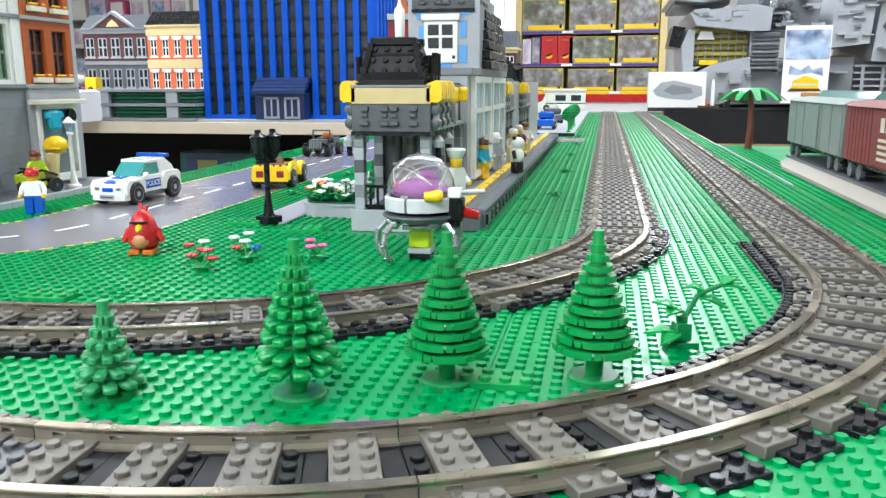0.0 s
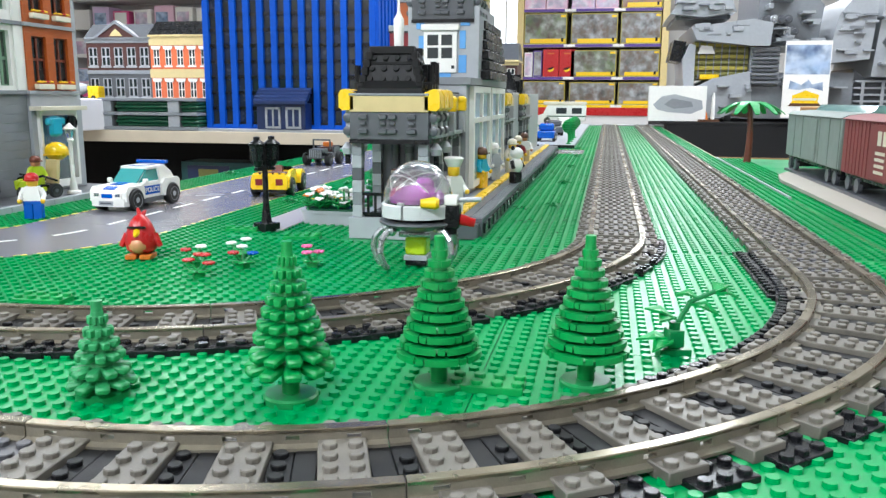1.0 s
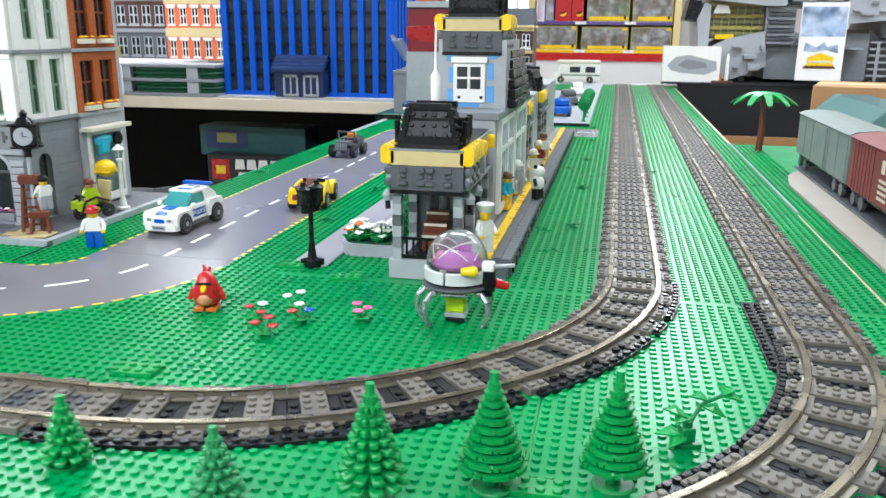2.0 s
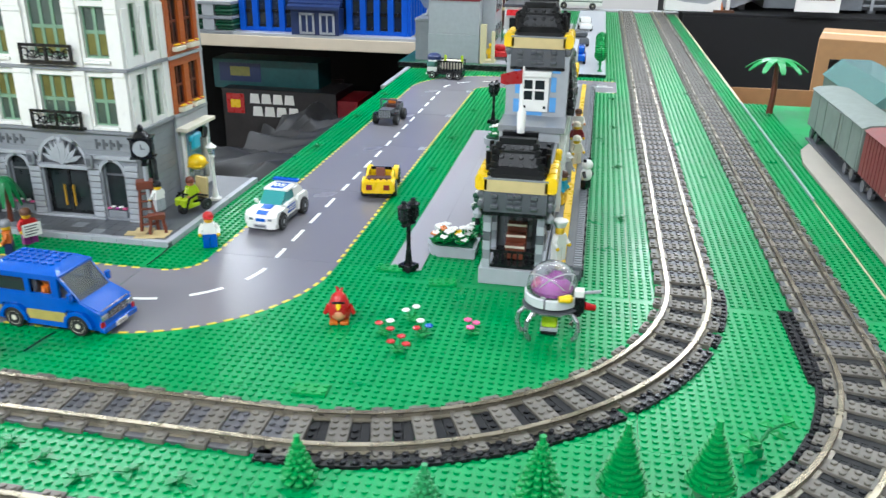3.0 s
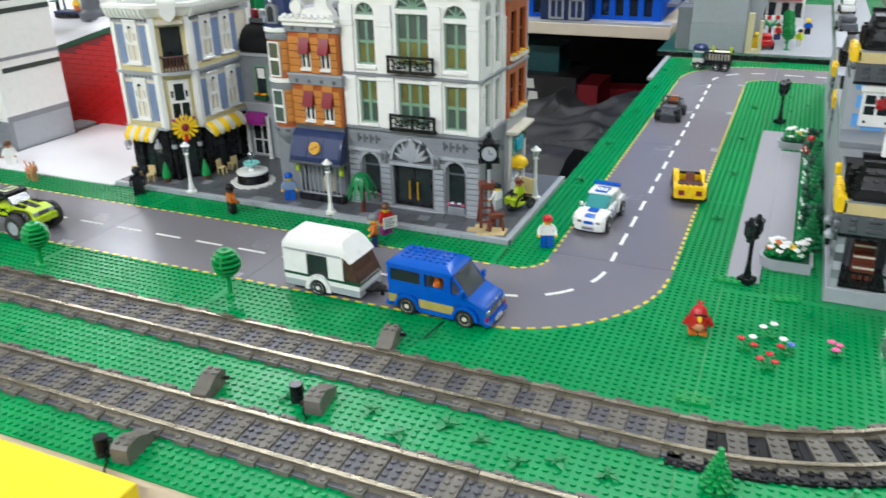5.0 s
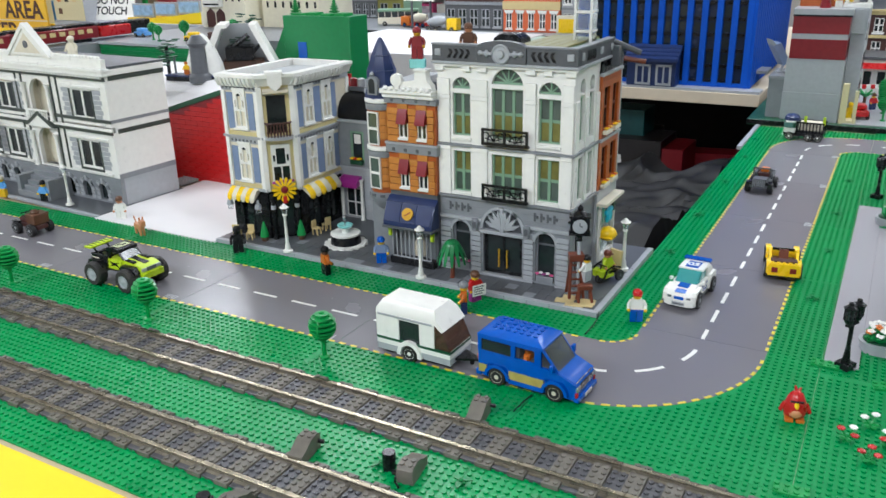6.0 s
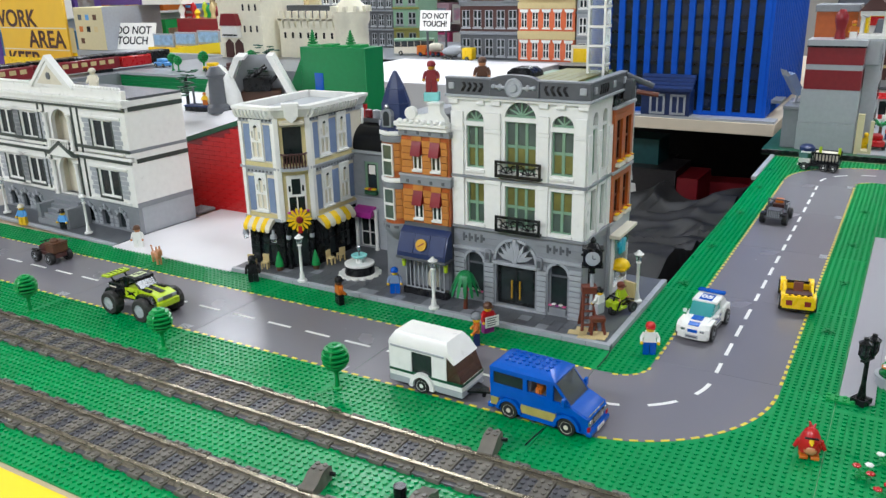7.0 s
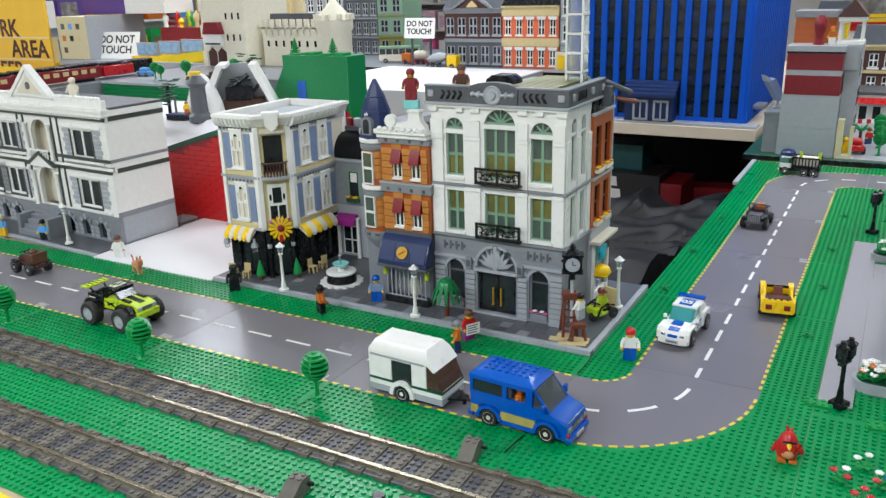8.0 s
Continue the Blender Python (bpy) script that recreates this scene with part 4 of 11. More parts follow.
def wheel(parent, x, y, r, w, rim=OFFWHITE, tyre=RUBBER):
    ty = M(tyre)
    ty.put(Matrix.Translation((x, y, r)) @ Matrix.Rotation(math.pi / 2, 4, "X"))
    if r > 1.5:
        n = 48
        prof = [(0.5, -0.5), (0.88, -0.5), (0.97, -0.36), (0.97, 0.36), (0.88, 0.5), (0.5, 0.5)]
        vs = [(q * r * (1.035 if 0.9 < q and (i // 2 + k) % 2 else 1.0) * math.cos(2 * math.pi * i / n), q * r * (1.035 if 0.9 < q and (i // 2 + k) % 2 else 1.0) * math.sin(2 * math.pi * i / n), h * w) for k, (q, h) in enumerate(prof) for i in range(n)]
        fs = [(k * n + i, k * n + (i + 1) % n, (k + 1) % 6 * n + (i + 1) % n, (k + 1) % 6 * n + i) for k in range(6) for i in range(n)]
        ty.add(vs, fs)
    else:
        ty.lathe([(r * 0.7, -w / 2), (r * 0.93, -w / 2), (r, -w / 2 + 0.12), (r, w / 2 - 0.12), (r * 0.93, w / 2), (r * 0.7, w / 2)], n=18)
    ty.put()
    t = part("wheel", ty, parent)
    rm = M(rim)
    full, r = r, (r * 0.84 if r > 1.5 else r)
    rm.put(Matrix.Translation((x, y, full)) @ Matrix.Rotation(math.pi / 2, 4, "X"))
    rm.lathe([(0.0, -w / 2 - 0.04), (r * 0.24, -w / 2 - 0.03), (r * 0.3, -w / 2 + 0.05), (r * 0.56, -w / 2 + 0.06), (r * 0.66, -w / 2 - 0.03), (r * 0.66, w / 2 + 0.03), (r * 0.56, w / 2 - 0.06), (r * 0.3, w / 2 - 0.05), (r * 0.24, w / 2 + 0.03), (0.0, w / 2 + 0.04)], n=16)
    part("rim", rm, t, "grey wheel rim")
    return t


def frustum(m, a, b, z0, z1, lip=0.0):
    """A hipped block: rectangle a = (x0, x1, y0, y1) at z0, upright by lip, then sloping to rectangle b at z1."""
    def ring(q, z):
        return [(q[0], q[2], z), (q[1], q[2], z), (q[1], q[3], z), (q[0], q[3], z)]
    vs = ring(a, z0) + ring(a, z0 + lip) + ring(b, z1)
    fs = [(3, 2, 1, 0), (8, 9, 10, 11)]
    for k in (0, 4):
        fs += [(k + i, k + (i + 1) % 4, k + 4 + (i + 1) % 4, k + 4 + i) for i in range(4)]
    return m.add(vs, fs)


def van(x, y, rz):
    t = thing("van", x, y, 0.04, rz, "blue toy camper van with a tan side stripe", "van")
    b = M(BLUE)
    b.prism([(-7.0, 1.3), (-6.2, 0.7), (6.6, 0.7), (7.1, 1.2), (7.1, 2.7), (6.8, 3.15), (4.5, 4.1), (2.3, 4.25), (-7.0, 4.25)], -2.7, 2.7, "y")
    part("body", b, t)
    for s in (-1, 1):
        y0, y1 = sorted((s * 2.7, s * 3.0))
        sd = M(BLUE).prism([(-7.0, 2.6), (-5.75, 2.6), (-5.4, 3.0), (-2.9, 3.0), (-2.5, 2.6), (2.5, 2.6), (2.9, 3.0), (5.4, 3.0), (5.8, 2.6), (6.9, 3.0), (4.5, 4.05), (2.2, 4.25), (-7.0, 4.25)], y0, y1, "y")
        part("side_panel", sd, t)
        part("sill", M(BLUE).prism([(-2.5, 0.7), (2.5, 0.7), (2.7, 1.35), (-2.7, 1.35)], y0, y1, "y"), t)
        part("side_stripe", M(FADEDTAN).prism([(-2.6, 1.36), (2.6, 1.36), (2.5, 2.58), (-2.4, 2.58)], y0 + 0.01, y1 + 0.01 * s, "y"), t, "dull tan side stripe")
        part("rear_stripe", M(FADEDTAN).box(-6.95, -5.8, y0 + 0.01, y1 + 0.01 * s, 1.4, 2.58), t, "dull tan rear stripe")
        for wx in (-4.15, 4.15):
            f = M(BLUE)
            n = 12
            ring = [(wx + q * math.cos(math.pi * i / n), 1.15 + q * math.sin(math.pi * i / n)) for q, rng in ((1.85, range(n + 1)), (1.42, range(n, -1, -1))) for i in rng]
            f.prism(ring, *sorted((s * 2.6, s * 3.28)), "y")
            part("fender", f, t)
            wheel(t, wx, s * 2.75, 1.25, 1.0)
        pil = lattice(M(BLUE), [-7.0, -6.6, -2.2, -1.6, 1.2, 1.7], [4.2, 4.6, 6.3, 6.7], {(1, 1), (3, 1)}, *sorted((s * 2.65, s * 2.95)))
        part("window_frame", pil, t)
        part("side_window", M(SMOKE).box(-6.65, -2.15, s * 2.75 - 0.06, s * 2.75 + 0.06, 4.5, 6.4), t, "dark side window")
        part("corner_pillar", M(BLUE).prism([(1.7, 4.2), (2.1, 4.2), (2.1, 6.7), (1.7, 6.7)], *sorted((s * 2.5, s * 2.94)), "y").prism([(4.15, 4.1), (4.55, 4.1), (2.4, 6.7), (2.0, 6.7)], *sorted((s * 2.55, s * 2.8)), "y"), t)
        part("door_mirror", M(BLUE).box(3.6, 4.1, *sorted((s * 3.0, s * 3.7)), 4.2, 5.3, 0.1).box(3.5, 3.9, *sorted((s * 2.7, s * 3.1)), 4.2, 4.5, 0.05), t)
        part("tail_lamp", M(ORANGE).box(-7.2, -6.95, s * 2.5 - 0.4, s * 2.5 + 0.4, 3.0, 3.8, 0.04), t, "orange tail lamp")
        part("headlight", M(CHROME).box(6.95, 7.25, s * 2.3 - 0.5, s * 2.3 + 0.5, 2.0, 2.7, 0.06), t, "silver headlight")
        part("indicator", M(REDCLEAR).box(6.9, 7.22, s * 2.75 - 0.25, s * 2.75 + 0.25, 1.3, 1.9, 0.04), t, "red lamp")
    r = frustum(M(BLUE), (-7.15, 2.4, -2.98, 2.98), (-6.0, 1.3, -2.1, 2.1), 6.6, 7.6, 0.35)
    rf = part("roof", r, t)
    STUDS = M(BLUE).stud(0, 0, 0, 10).mesh("stud")
    for i in range(7):
        for j in range(4):
            part("stud", STUDS, rf, at=place(-5.35 + i, -1.5 + j, 7.6))
    part("windscreen", M(WINDSCREEN).prism([(4.3, 4.1), (4.5, 4.1), (2.45, 6.75), (2.1, 6.75)], -2.55, 2.55, "y"), t, "smoky sloping windscreen")
    # the highlight along the hood's front edge, built as a silver strip
    part("hood_edge", M(CHROME).box(6.72, 6.92, -2.4, 2.4, 3.0, 3.14, 0.04), t, "bright strip in place of the highlight on the hood edge")
    part("rear_window", M(SMOKE).box(-7.08, -6.95, -2.4, 2.4, 4.5, 6.4), t, "dark rear window")
    part("rear_frame", lattice(M(BLUE), [-2.65, -2.3, 2.3, 2.65], [4.2, 4.6, 6.3, 6.7], {(1, 1)}, 0, 0.3), t, at=place(-6.98, 0, 0, 90))
    g = part("grille", M(BLACK).box(7.05, 7.22, -1.7, 1.7, 1.9, 2.8, 0.03), t, "black grille")
    for k in range(3):
        part("grille_bar", M(CHROME).box(7.2, 7.26, -1.6, 1.6, 2.0 + 0.28 * k, 2.1 + 0.28 * k), g)
    part("bumper", M(BLUE).box(6.7, 7.5, -3.0, 3.0, 0.6, 1.3, 0.12), t)
    pl = part("number_plate", M(WHITE).box(7.5, 7.57, -1.0, 1.0, 0.72, 1.22), t, "white number plate with a plain bar")
    part("plate_bar", M(DGREY).box(7.565, 7.59, -0.7, 0.7, 0.88, 1.06), pl)
    part("tow_hook", M(BLACK).box(-8.6, -7.0, -0.3, 0.3, 1.3, 1.7, 0.05).cyl(-8.4, 0, 1.6, 2.1, 0.25), t)
    part("rear_bumper", M(BLUE).box(-7.5, -6.6, -2.9, 2.9, 0.7, 1.5, 0.12), t)
    part("floor", M(DGREY).box(-6.6, 3.4, -2.6, 2.6, 4.26, 4.3), t)
    part("seat", M(DGREY).box(-1.8, -1.2, -2.3, 2.3, 4.3, 6.0, 0.1), t)
    ob = figure(0, 0, 0, 0, ORANGE, ORANGE, ORANGE, DKORANGE, "orange toy figure at the wheel of the van", s=0.8)
    ob.matrix_world = t.matrix_world @ place(-0.3, -1.5, 1.9, 90, s=0.85)
    return t


van(-0.85, -22.7, -3.5)


def caravan(x, y, rz):
    t = thing("caravan", x, y, 0.04, rz, "white toy caravan with a green stripe", "caravan")
    L0, L1 = -6.3, 5.8
    part("chassis", M(LGREY).box(L0, L1, -2.6, 2.6, 0.75, 1.7, 0.05), t, "light grey lower body")
    for s in (-1, 1):
        ys = sorted((s * 2.6, s * 2.95))
        for nm, z0, z1, mt, lb in (("skirt", 0.8, 1.75, LGREY, "light grey skirt"), ("lower_panel", 1.75, 2.45, WHITE, ""), ("stripe", 2.45, 2.85, DKGREEN, "dark green stripe")):
            part(nm, M(mt).prism([(L0, z0), (L1, z0), (L1, z1), (L0, z1)], ys[0] - (0.02 if nm == "stripe" and s < 0 else 0), ys[1] + (0.02 if nm == "stripe" and s > 0 else 0), "y"), t, lb)
        part("side_wall", lattice(M(WHITE), [L0, -2.5, 0.9, 3.3], [2.85, 6.0, 6.5], {(1, 0)}, *ys), t)
        part("side_window", M(SMOKE).box(-2.5, 0.9, s * 2.72 - 0.06, s * 2.72 + 0.06, 2.86, 6.0), t, "dark side window")
        n = 12
        ring = [(-0.7 + q * math.cos(math.pi * i / n), 1.1 + q * math.sin(math.pi * i / n)) for q, rng in ((2.0, range(n + 1)), (1.4, range(n, -1, -1))) for i in rng]
        part("fender", M(WHITE).prism(ring, *sorted((s * 2.6, s * 3.35)), "y").box(-2.75, -2.1, *sorted((s * 2.6, s * 3.35)), 0.8, 1.2).box(0.7, 1.35, *sorted((s * 2.6, s * 3.35)), 0.8, 1.2), t)
        wheel(t, -0.7, s * 2.85, 1.2, 0.9, WHITE)
        part("awning_rail", M(LGREY).box(-6.0, 3.0, *sorted((s * 2.95, s * 3.1)), 6.2, 6.5, 0.03), t, "light grey rail under the roof")
    part("rear_wall", M(WHITE).box(L0, L0 + 0.4, -2.6, 2.6, 1.7, 6.6).use(DKGREEN).box(L0 - 0.03, L0, -2.6, 2.6, 2.45, 2.85), t)
    rf = M(WHITE)
    A_, B_, C_ = 2.98, 2.98, 2.15
    vs = [(L0 - 0.05, -A_, 6.5), (3.3, -A_, 6.5), (4.5, -A_, 5.5), (4.5, A_, 5.5), (3.3, A_, 6.5), (L0 - 0.05, A_, 6.5),
          (L0 + 0.1, -A_, 7.2), (3.6, -A_, 7.2), (4.9, -A_ + 0.1, 5.8), (4.9, A_ - 0.1, 5.8), (3.6, A_, 7.2), (L0 + 0.1, A_, 7.2),
          (L0 + 0.7, -C_, 8.3), (3.0, -C_, 8.3), (3.0, C_, 8.3), (L0 + 0.7, C_, 8.3)]
    fs = [(0, 1, 7, 6), (1, 2, 8, 7), (2, 3, 9, 8), (3, 4, 10, 9), (4, 5, 11, 10), (5, 0, 6, 11), (6, 7, 13, 12), (10, 11, 15, 14), (11, 6, 12, 15), (12, 13, 14, 15), (7, 8, 9, 10, 14, 13), (5, 4, 1, 0), (4, 3, 2, 1)]
    part("roof", rf.add(vs, fs), t)
    part("front_window", M(BROWNCLEAR).prism([(3.32, 2.9), (5.75, 2.9), (4.55, 5.6), (3.35, 6.45)], -2.86, 2.86, "y"), t, "brown-tinted front window")
    part("front_panel", M(WHITE).box(5.3, L1, -2.6, 2.6, 1.7, 2.85).use(DKGREEN).box(L1, L1 + 0.03, -2.6, 2.6, 2.45, 2.85), t)
    part("drawbar", M(BLACK).prism([(5.7, -1.6), (8.9, -0.25), (8.9, 0.25), (5.7, 1.6)], 1.1, 1.4), t, "black tow bar")
    part("jockey_wheel", M(BLACK).cyl(7.6, 0.0, 0.3, 1.1, 0.3, 8), t)
    part("table", M(FADEDTAN).box(-1.4, 0.2, -1.4, 0.6, 2.8, 5.0, 0.1), t, "dull yellow fitting behind the window")
    part("bench", M(BRICKRED).box(2.6, 3.4, -2.2, 2.2, 2.0, 4.2, 0.1), t, "reddish brown bench behind the front window")
    return t


caravan(-18.1, -22.0, -2)


def police_car(x, y, rz):
    t = thing("police_car", x, y, 0.04, rz, "white toy police car with blue markings and light bar", "car")
    b = M(WHITE).prism([(-5.6, 1.1), (-5.2, 0.7), (5.2, 0.7), (5.9, 1.1), (6.0, 2.2), (5.5, 2.8), (4.6, 3.1), (2.3, 3.3), (-3.2, 3.3), (-5.4, 3.2)], -1.95, 1.95, "y")
    part("body", b, t)
    for s in (-1, 1):
        ys = sorted((s * 1.95, s * 2.6))
        for wx, hi in ((-3.9, 3.5), (3.9, 3.05)):
            n = 10
            ring = [(wx + 1.55 * math.cos(math.pi * i / n), 1.3 + 1.55 * math.sin(math.pi * i / n)) for i in range(n + 1)]
            x0, x1 = (wx - 1.7, wx + 2.1) if wx < 0 else (wx - 1.9, wx + 1.9)
            out = [(x1, 1.3), (x1, hi - 0.6), (x1 - 0.5, hi), (x0 + 0.4, hi), (x0, hi - 0.4), (x0, 1.3)]
            part("fender", M(WHITE).prism(out + ring[::-1], *ys, "y"), t)
            wheel(t, wx, s * 2.35, 1.35, 1.0, LGREY)
        part("sill", M(DGREY).box(-2.2, 2.0, *sorted((s * 1.9, s * 2.35)), 0.7, 1.3, 0.05), t, "dark grey sill")
        part("door", M(WHITE).box(-1.7, 1.9, *sorted((s * 1.9, s * 2.3)), 1.3, 3.3, 0.06), t)
        part("door_marking", M(BLUE).box(-1.5, 1.7, *sorted((s * 2.3, s * 2.32)), 1.7, 2.8), t, "blue door marking")
        part("door_lettering", letters("POLICE", 0.9, WHITE), t, "white lettering on blue", at=place(0.1, s * 2.33, 2.25, 0 if s < 0 else 180))
        part("side_window", M(TEALGLASS).prism([(-2.0, 3.35), (2.1, 3.3), (0.5, 4.8), (-1.6, 4.8)], s * 1.8 - 0.06, s * 1.8 + 0.06, "y"), t, "light aqua side window")
        part("quarter_panel", M(WHITE).prism([(-5.2, 3.2), (-2.0, 3.2), (-1.5, 4.95), (-3.3, 4.95), (-4.3, 4.3)], *sorted((s * 1.5, s * 2.15)), "y"), t)
        part("door_mirror", M(WHITE).box(1.6, 2.1, *sorted((s * 2.3, s * 2.9)), 3.2, 3.8, 0.1), t)
        part("headlight", M(CHROME).box(5.85, 6.05, s * 1.5 - 0.35, s * 1.5 + 0.35, 1.9, 2.3, 0.05), t)
    part("bumper", M(WHITE).prism([(5.2, -2.55), (5.9, -2.3), (6.2, -1.4), (6.2, 1.4), (5.9, 2.3), (5.2, 2.55)], 0.7, 1.7), t)
    part("rear_bumper", M(BLACK).box(-5.9, -5.3, -2.2, 2.2, 0.7, 1.5, 0.08), t)
    for z0, x0, x1, zz in ((0, 2.6, 4.2, 3.2), (1, 4.7, 5.6, 2.85)):
        part("hood_marking", M(BLUE).prism([(x0, zz + 0.14 if z0 else zz + 0.1), (x1, zz - 0.12 if z0 else zz - 0.02), (x1, zz - 0.05 if z0 else zz + 0.06), (x0, zz + 0.24 if z0 else zz + 0.16)], -0.85, 0.85, "y"), t, "blue square on the hood")
    part("nose_marking", M(BLUE).box(5.98, 6.04, -0.75, 0.75, 1.75, 2.25), t, "blue patch on the nose")
    part("roof", M(WHITE).box(-3.4, 0.5, -2.0, 2.0, 4.8, 5.2, 0.08), t)
    part("roof_marking", M(BLUE).box(-2.6, 0.2, -1.05, 1.05, 5.2, 5.23), t, "blue roof marking")
    part("windscreen", M(TEALGLASS).prism([(2.3, 3.3), (2.5, 3.3), (0.7, 4.9), (0.4, 4.9)], -1.75, 1.75, "y"), t, "light aqua windscreen")
    lb = part("light_bar", M(BLUE).box(-3.9, -3.0, -2.2, 2.2, 5.3, 5.75, 0.1), t, "blue raised light bar")
    part("bar_mount", M(WHITE).box(-3.6, -3.2, -1.5, 1.5, 5.1, 5.35), lb)
    me = letters("05", 1.9, WHITE, bold=0.05)
    me.transform(pose(0, 0, 0, -90, 0, 90))
    part("roof_lettering", me, t, "white number on the roof", at=place(-1.2, 0, 5.25))
    p = part("number_plate", M(LGREY).box(6.2, 6.27, -1.0, 1.0, 0.85, 1.4), t, "number plate with a plain bar")
    part("plate_bar", M(DGREY).box(6.265, 6.29, -0.8, 0.8, 1.02, 1.22), p)
    return t


police_car(10.7, 14.6, -94)


def roadster(x, y, rz):
    t = thing("open_car", x, y, 0.04, rz, "yellow open toy sports car with a brown interior", "car")
    b = M(YELLOW).prism([(-5.7, 1.0), (5.6, 0.8), (5.8, 1.8), (4.0, 2.7), (1.0, 3.0), (1.0, 1.9), (-3.4, 1.9), (-3.4, 3.1), (-5.6, 3.1)], -1.95, 1.95, "y")
    part("body", b, t)
    part("tail_panel", M(YELLOW).prism([(-2.5, 1.1), (2.5, 1.1), (2.6, 2.6), (2.3, 3.2), (-2.3, 3.2), (-2.6, 2.6)], -6.0, -5.6, "x"), t)
    for k in range(5):
        part("tail_stud", M(YELLOW).lathe([(0.32, 3.1), (0.3, 3.4)], -5.5, -1.9 + 0.95 * k, 10), t)
    for s in (-1, 1):
        part("cockpit_side", M(YELLOW).prism([(-3.6, 1.6), (1.2, 1.6), (1.2, 3.3), (0.2, 3.6), (-2.2, 3.5), (-3.6, 3.1)], *sorted((s * 1.95, s * 2.35)), "y"), t)
        for wx in (-3.7, 3.7):
            n = 10
            ring = [(wx + q * math.cos(math.pi * i / n), 1.3 + q * math.sin(math.pi * i / n)) for q, rng in ((1.95, range(n + 1)), (1.45, range(n, -1, -1))) for i in rng]
            part("fender", M(YELLOW).prism(ring, *sorted((s * 1.9, s * 2.75)), "y"), t)
            wheel(t, wx, s * 2.5, 1.35, 1.0, LGREY)
        part("tail_lamp", M(DKRED).box(-6.12, -5.98, s * 1.45 - 0.5, s * 1.45 + 0.5, 1.7, 2.6, 0.05), t, "dark red tail lamp")
    part("interior", M(BROWN).box(-3.3, 0.9, -1.9, 1.9, 1.9, 2.2), t, "brown cockpit floor")
    part("cover", M(DKBROWN).box(-5.0, -3.4, -2.1, 2.1, 3.1, 3.45, 0.08), t, "dark folded cover")
    part("seat", M(BRICKRED).prism([(-1.9, 2.1), (0.0, 2.1), (-0.6, 4.1), (-1.3, 4.2)], -0.75, 0.75, "y"), t, "reddish brown seat back")
    part("windscreen", M(SMOKE).prism([(1.1, 3.0), (1.25, 3.0), (0.6, 3.9), (0.4, 3.9)], -1.8, 1.8, "y"), t, "small windscreen")
    part("dashboard", M(YELLOW).box(0.9, 1.4, -2.2, 2.2, 2.6, 3.5, 0.1), t)
    part("bumper", M(BLACK).box(-6.0, -5.4, -2.3, 2.3, 0.75, 1.1, 0.06), t, "black lower bumper")
    return t


roadster(22.4, 33.2, 99)


def jeep(x, y, rz):
    t = thing("jeep", x, y, 0.04, rz, "dark grey open toy jeep with a barred grille", "car")
    b = M(DGREY)
    b.box(-4.6, 4.3, -2.0, 2.0, 1.4, 2.4, 0.06).box(1.0, 4.2, -1.5, 1.5, 2.4, 3.4, 0.08).box(-4.6, -1.2, -2.0, -1.6, 2.4, 3.6).box(-4.6, -1.2, 1.6, 2.0, 2.4, 3.6).box(-4.6, -4.2, -2, 2, 2.4, 3.8)
    part("body", b, t)
    g = M(LGREY)
    for i in range(7):
        g.box(4.2, 4.38, -1.25 + 0.4 * i - 0.08, -1.25 + 0.4 * i + 0.08, 1.7, 3.2)
    part("grille", g, t, "light grey vertical grille bars")
    for s in (-1, 1):
        part("headlight", M(BLACK).box(4.2, 4.4, s * 1.75 - 0.3, s * 1.75 + 0.3, 2.1, 2.8, 0.06), t)
        part("fender", M(BLACK).box(2.0, 4.6, s * 2.2 - 0.5, s * 2.2 + 0.5, 2.3, 2.6, 0.06), t)
        for wx in (-3.0, 3.1):
            wheel(t, wx, s * 2.4, 1.3, 1.1, DGREY)
    part("windscreen_frame", M(DGREY).box(0.6, 0.9, -2.0, -1.7, 3.2, 5.2).box(0.6, 0.9, 1.7, 2.0, 3.2, 5.2).box(0.6, 0.9, -2.0, 2.0, 5.0, 5.3), t)
    part("cargo", M(ORANGE).box(-3.4, -2.0, -0.9, 0.9, 3.6, 4.6, 0.15).use(DKBROWN).box(-3.8, -1.4, -1.3, 1.3, 2.6, 3.6, 0.15), t, "orange and brown load")
    return t


jeep(11.3, 83.5, -92)


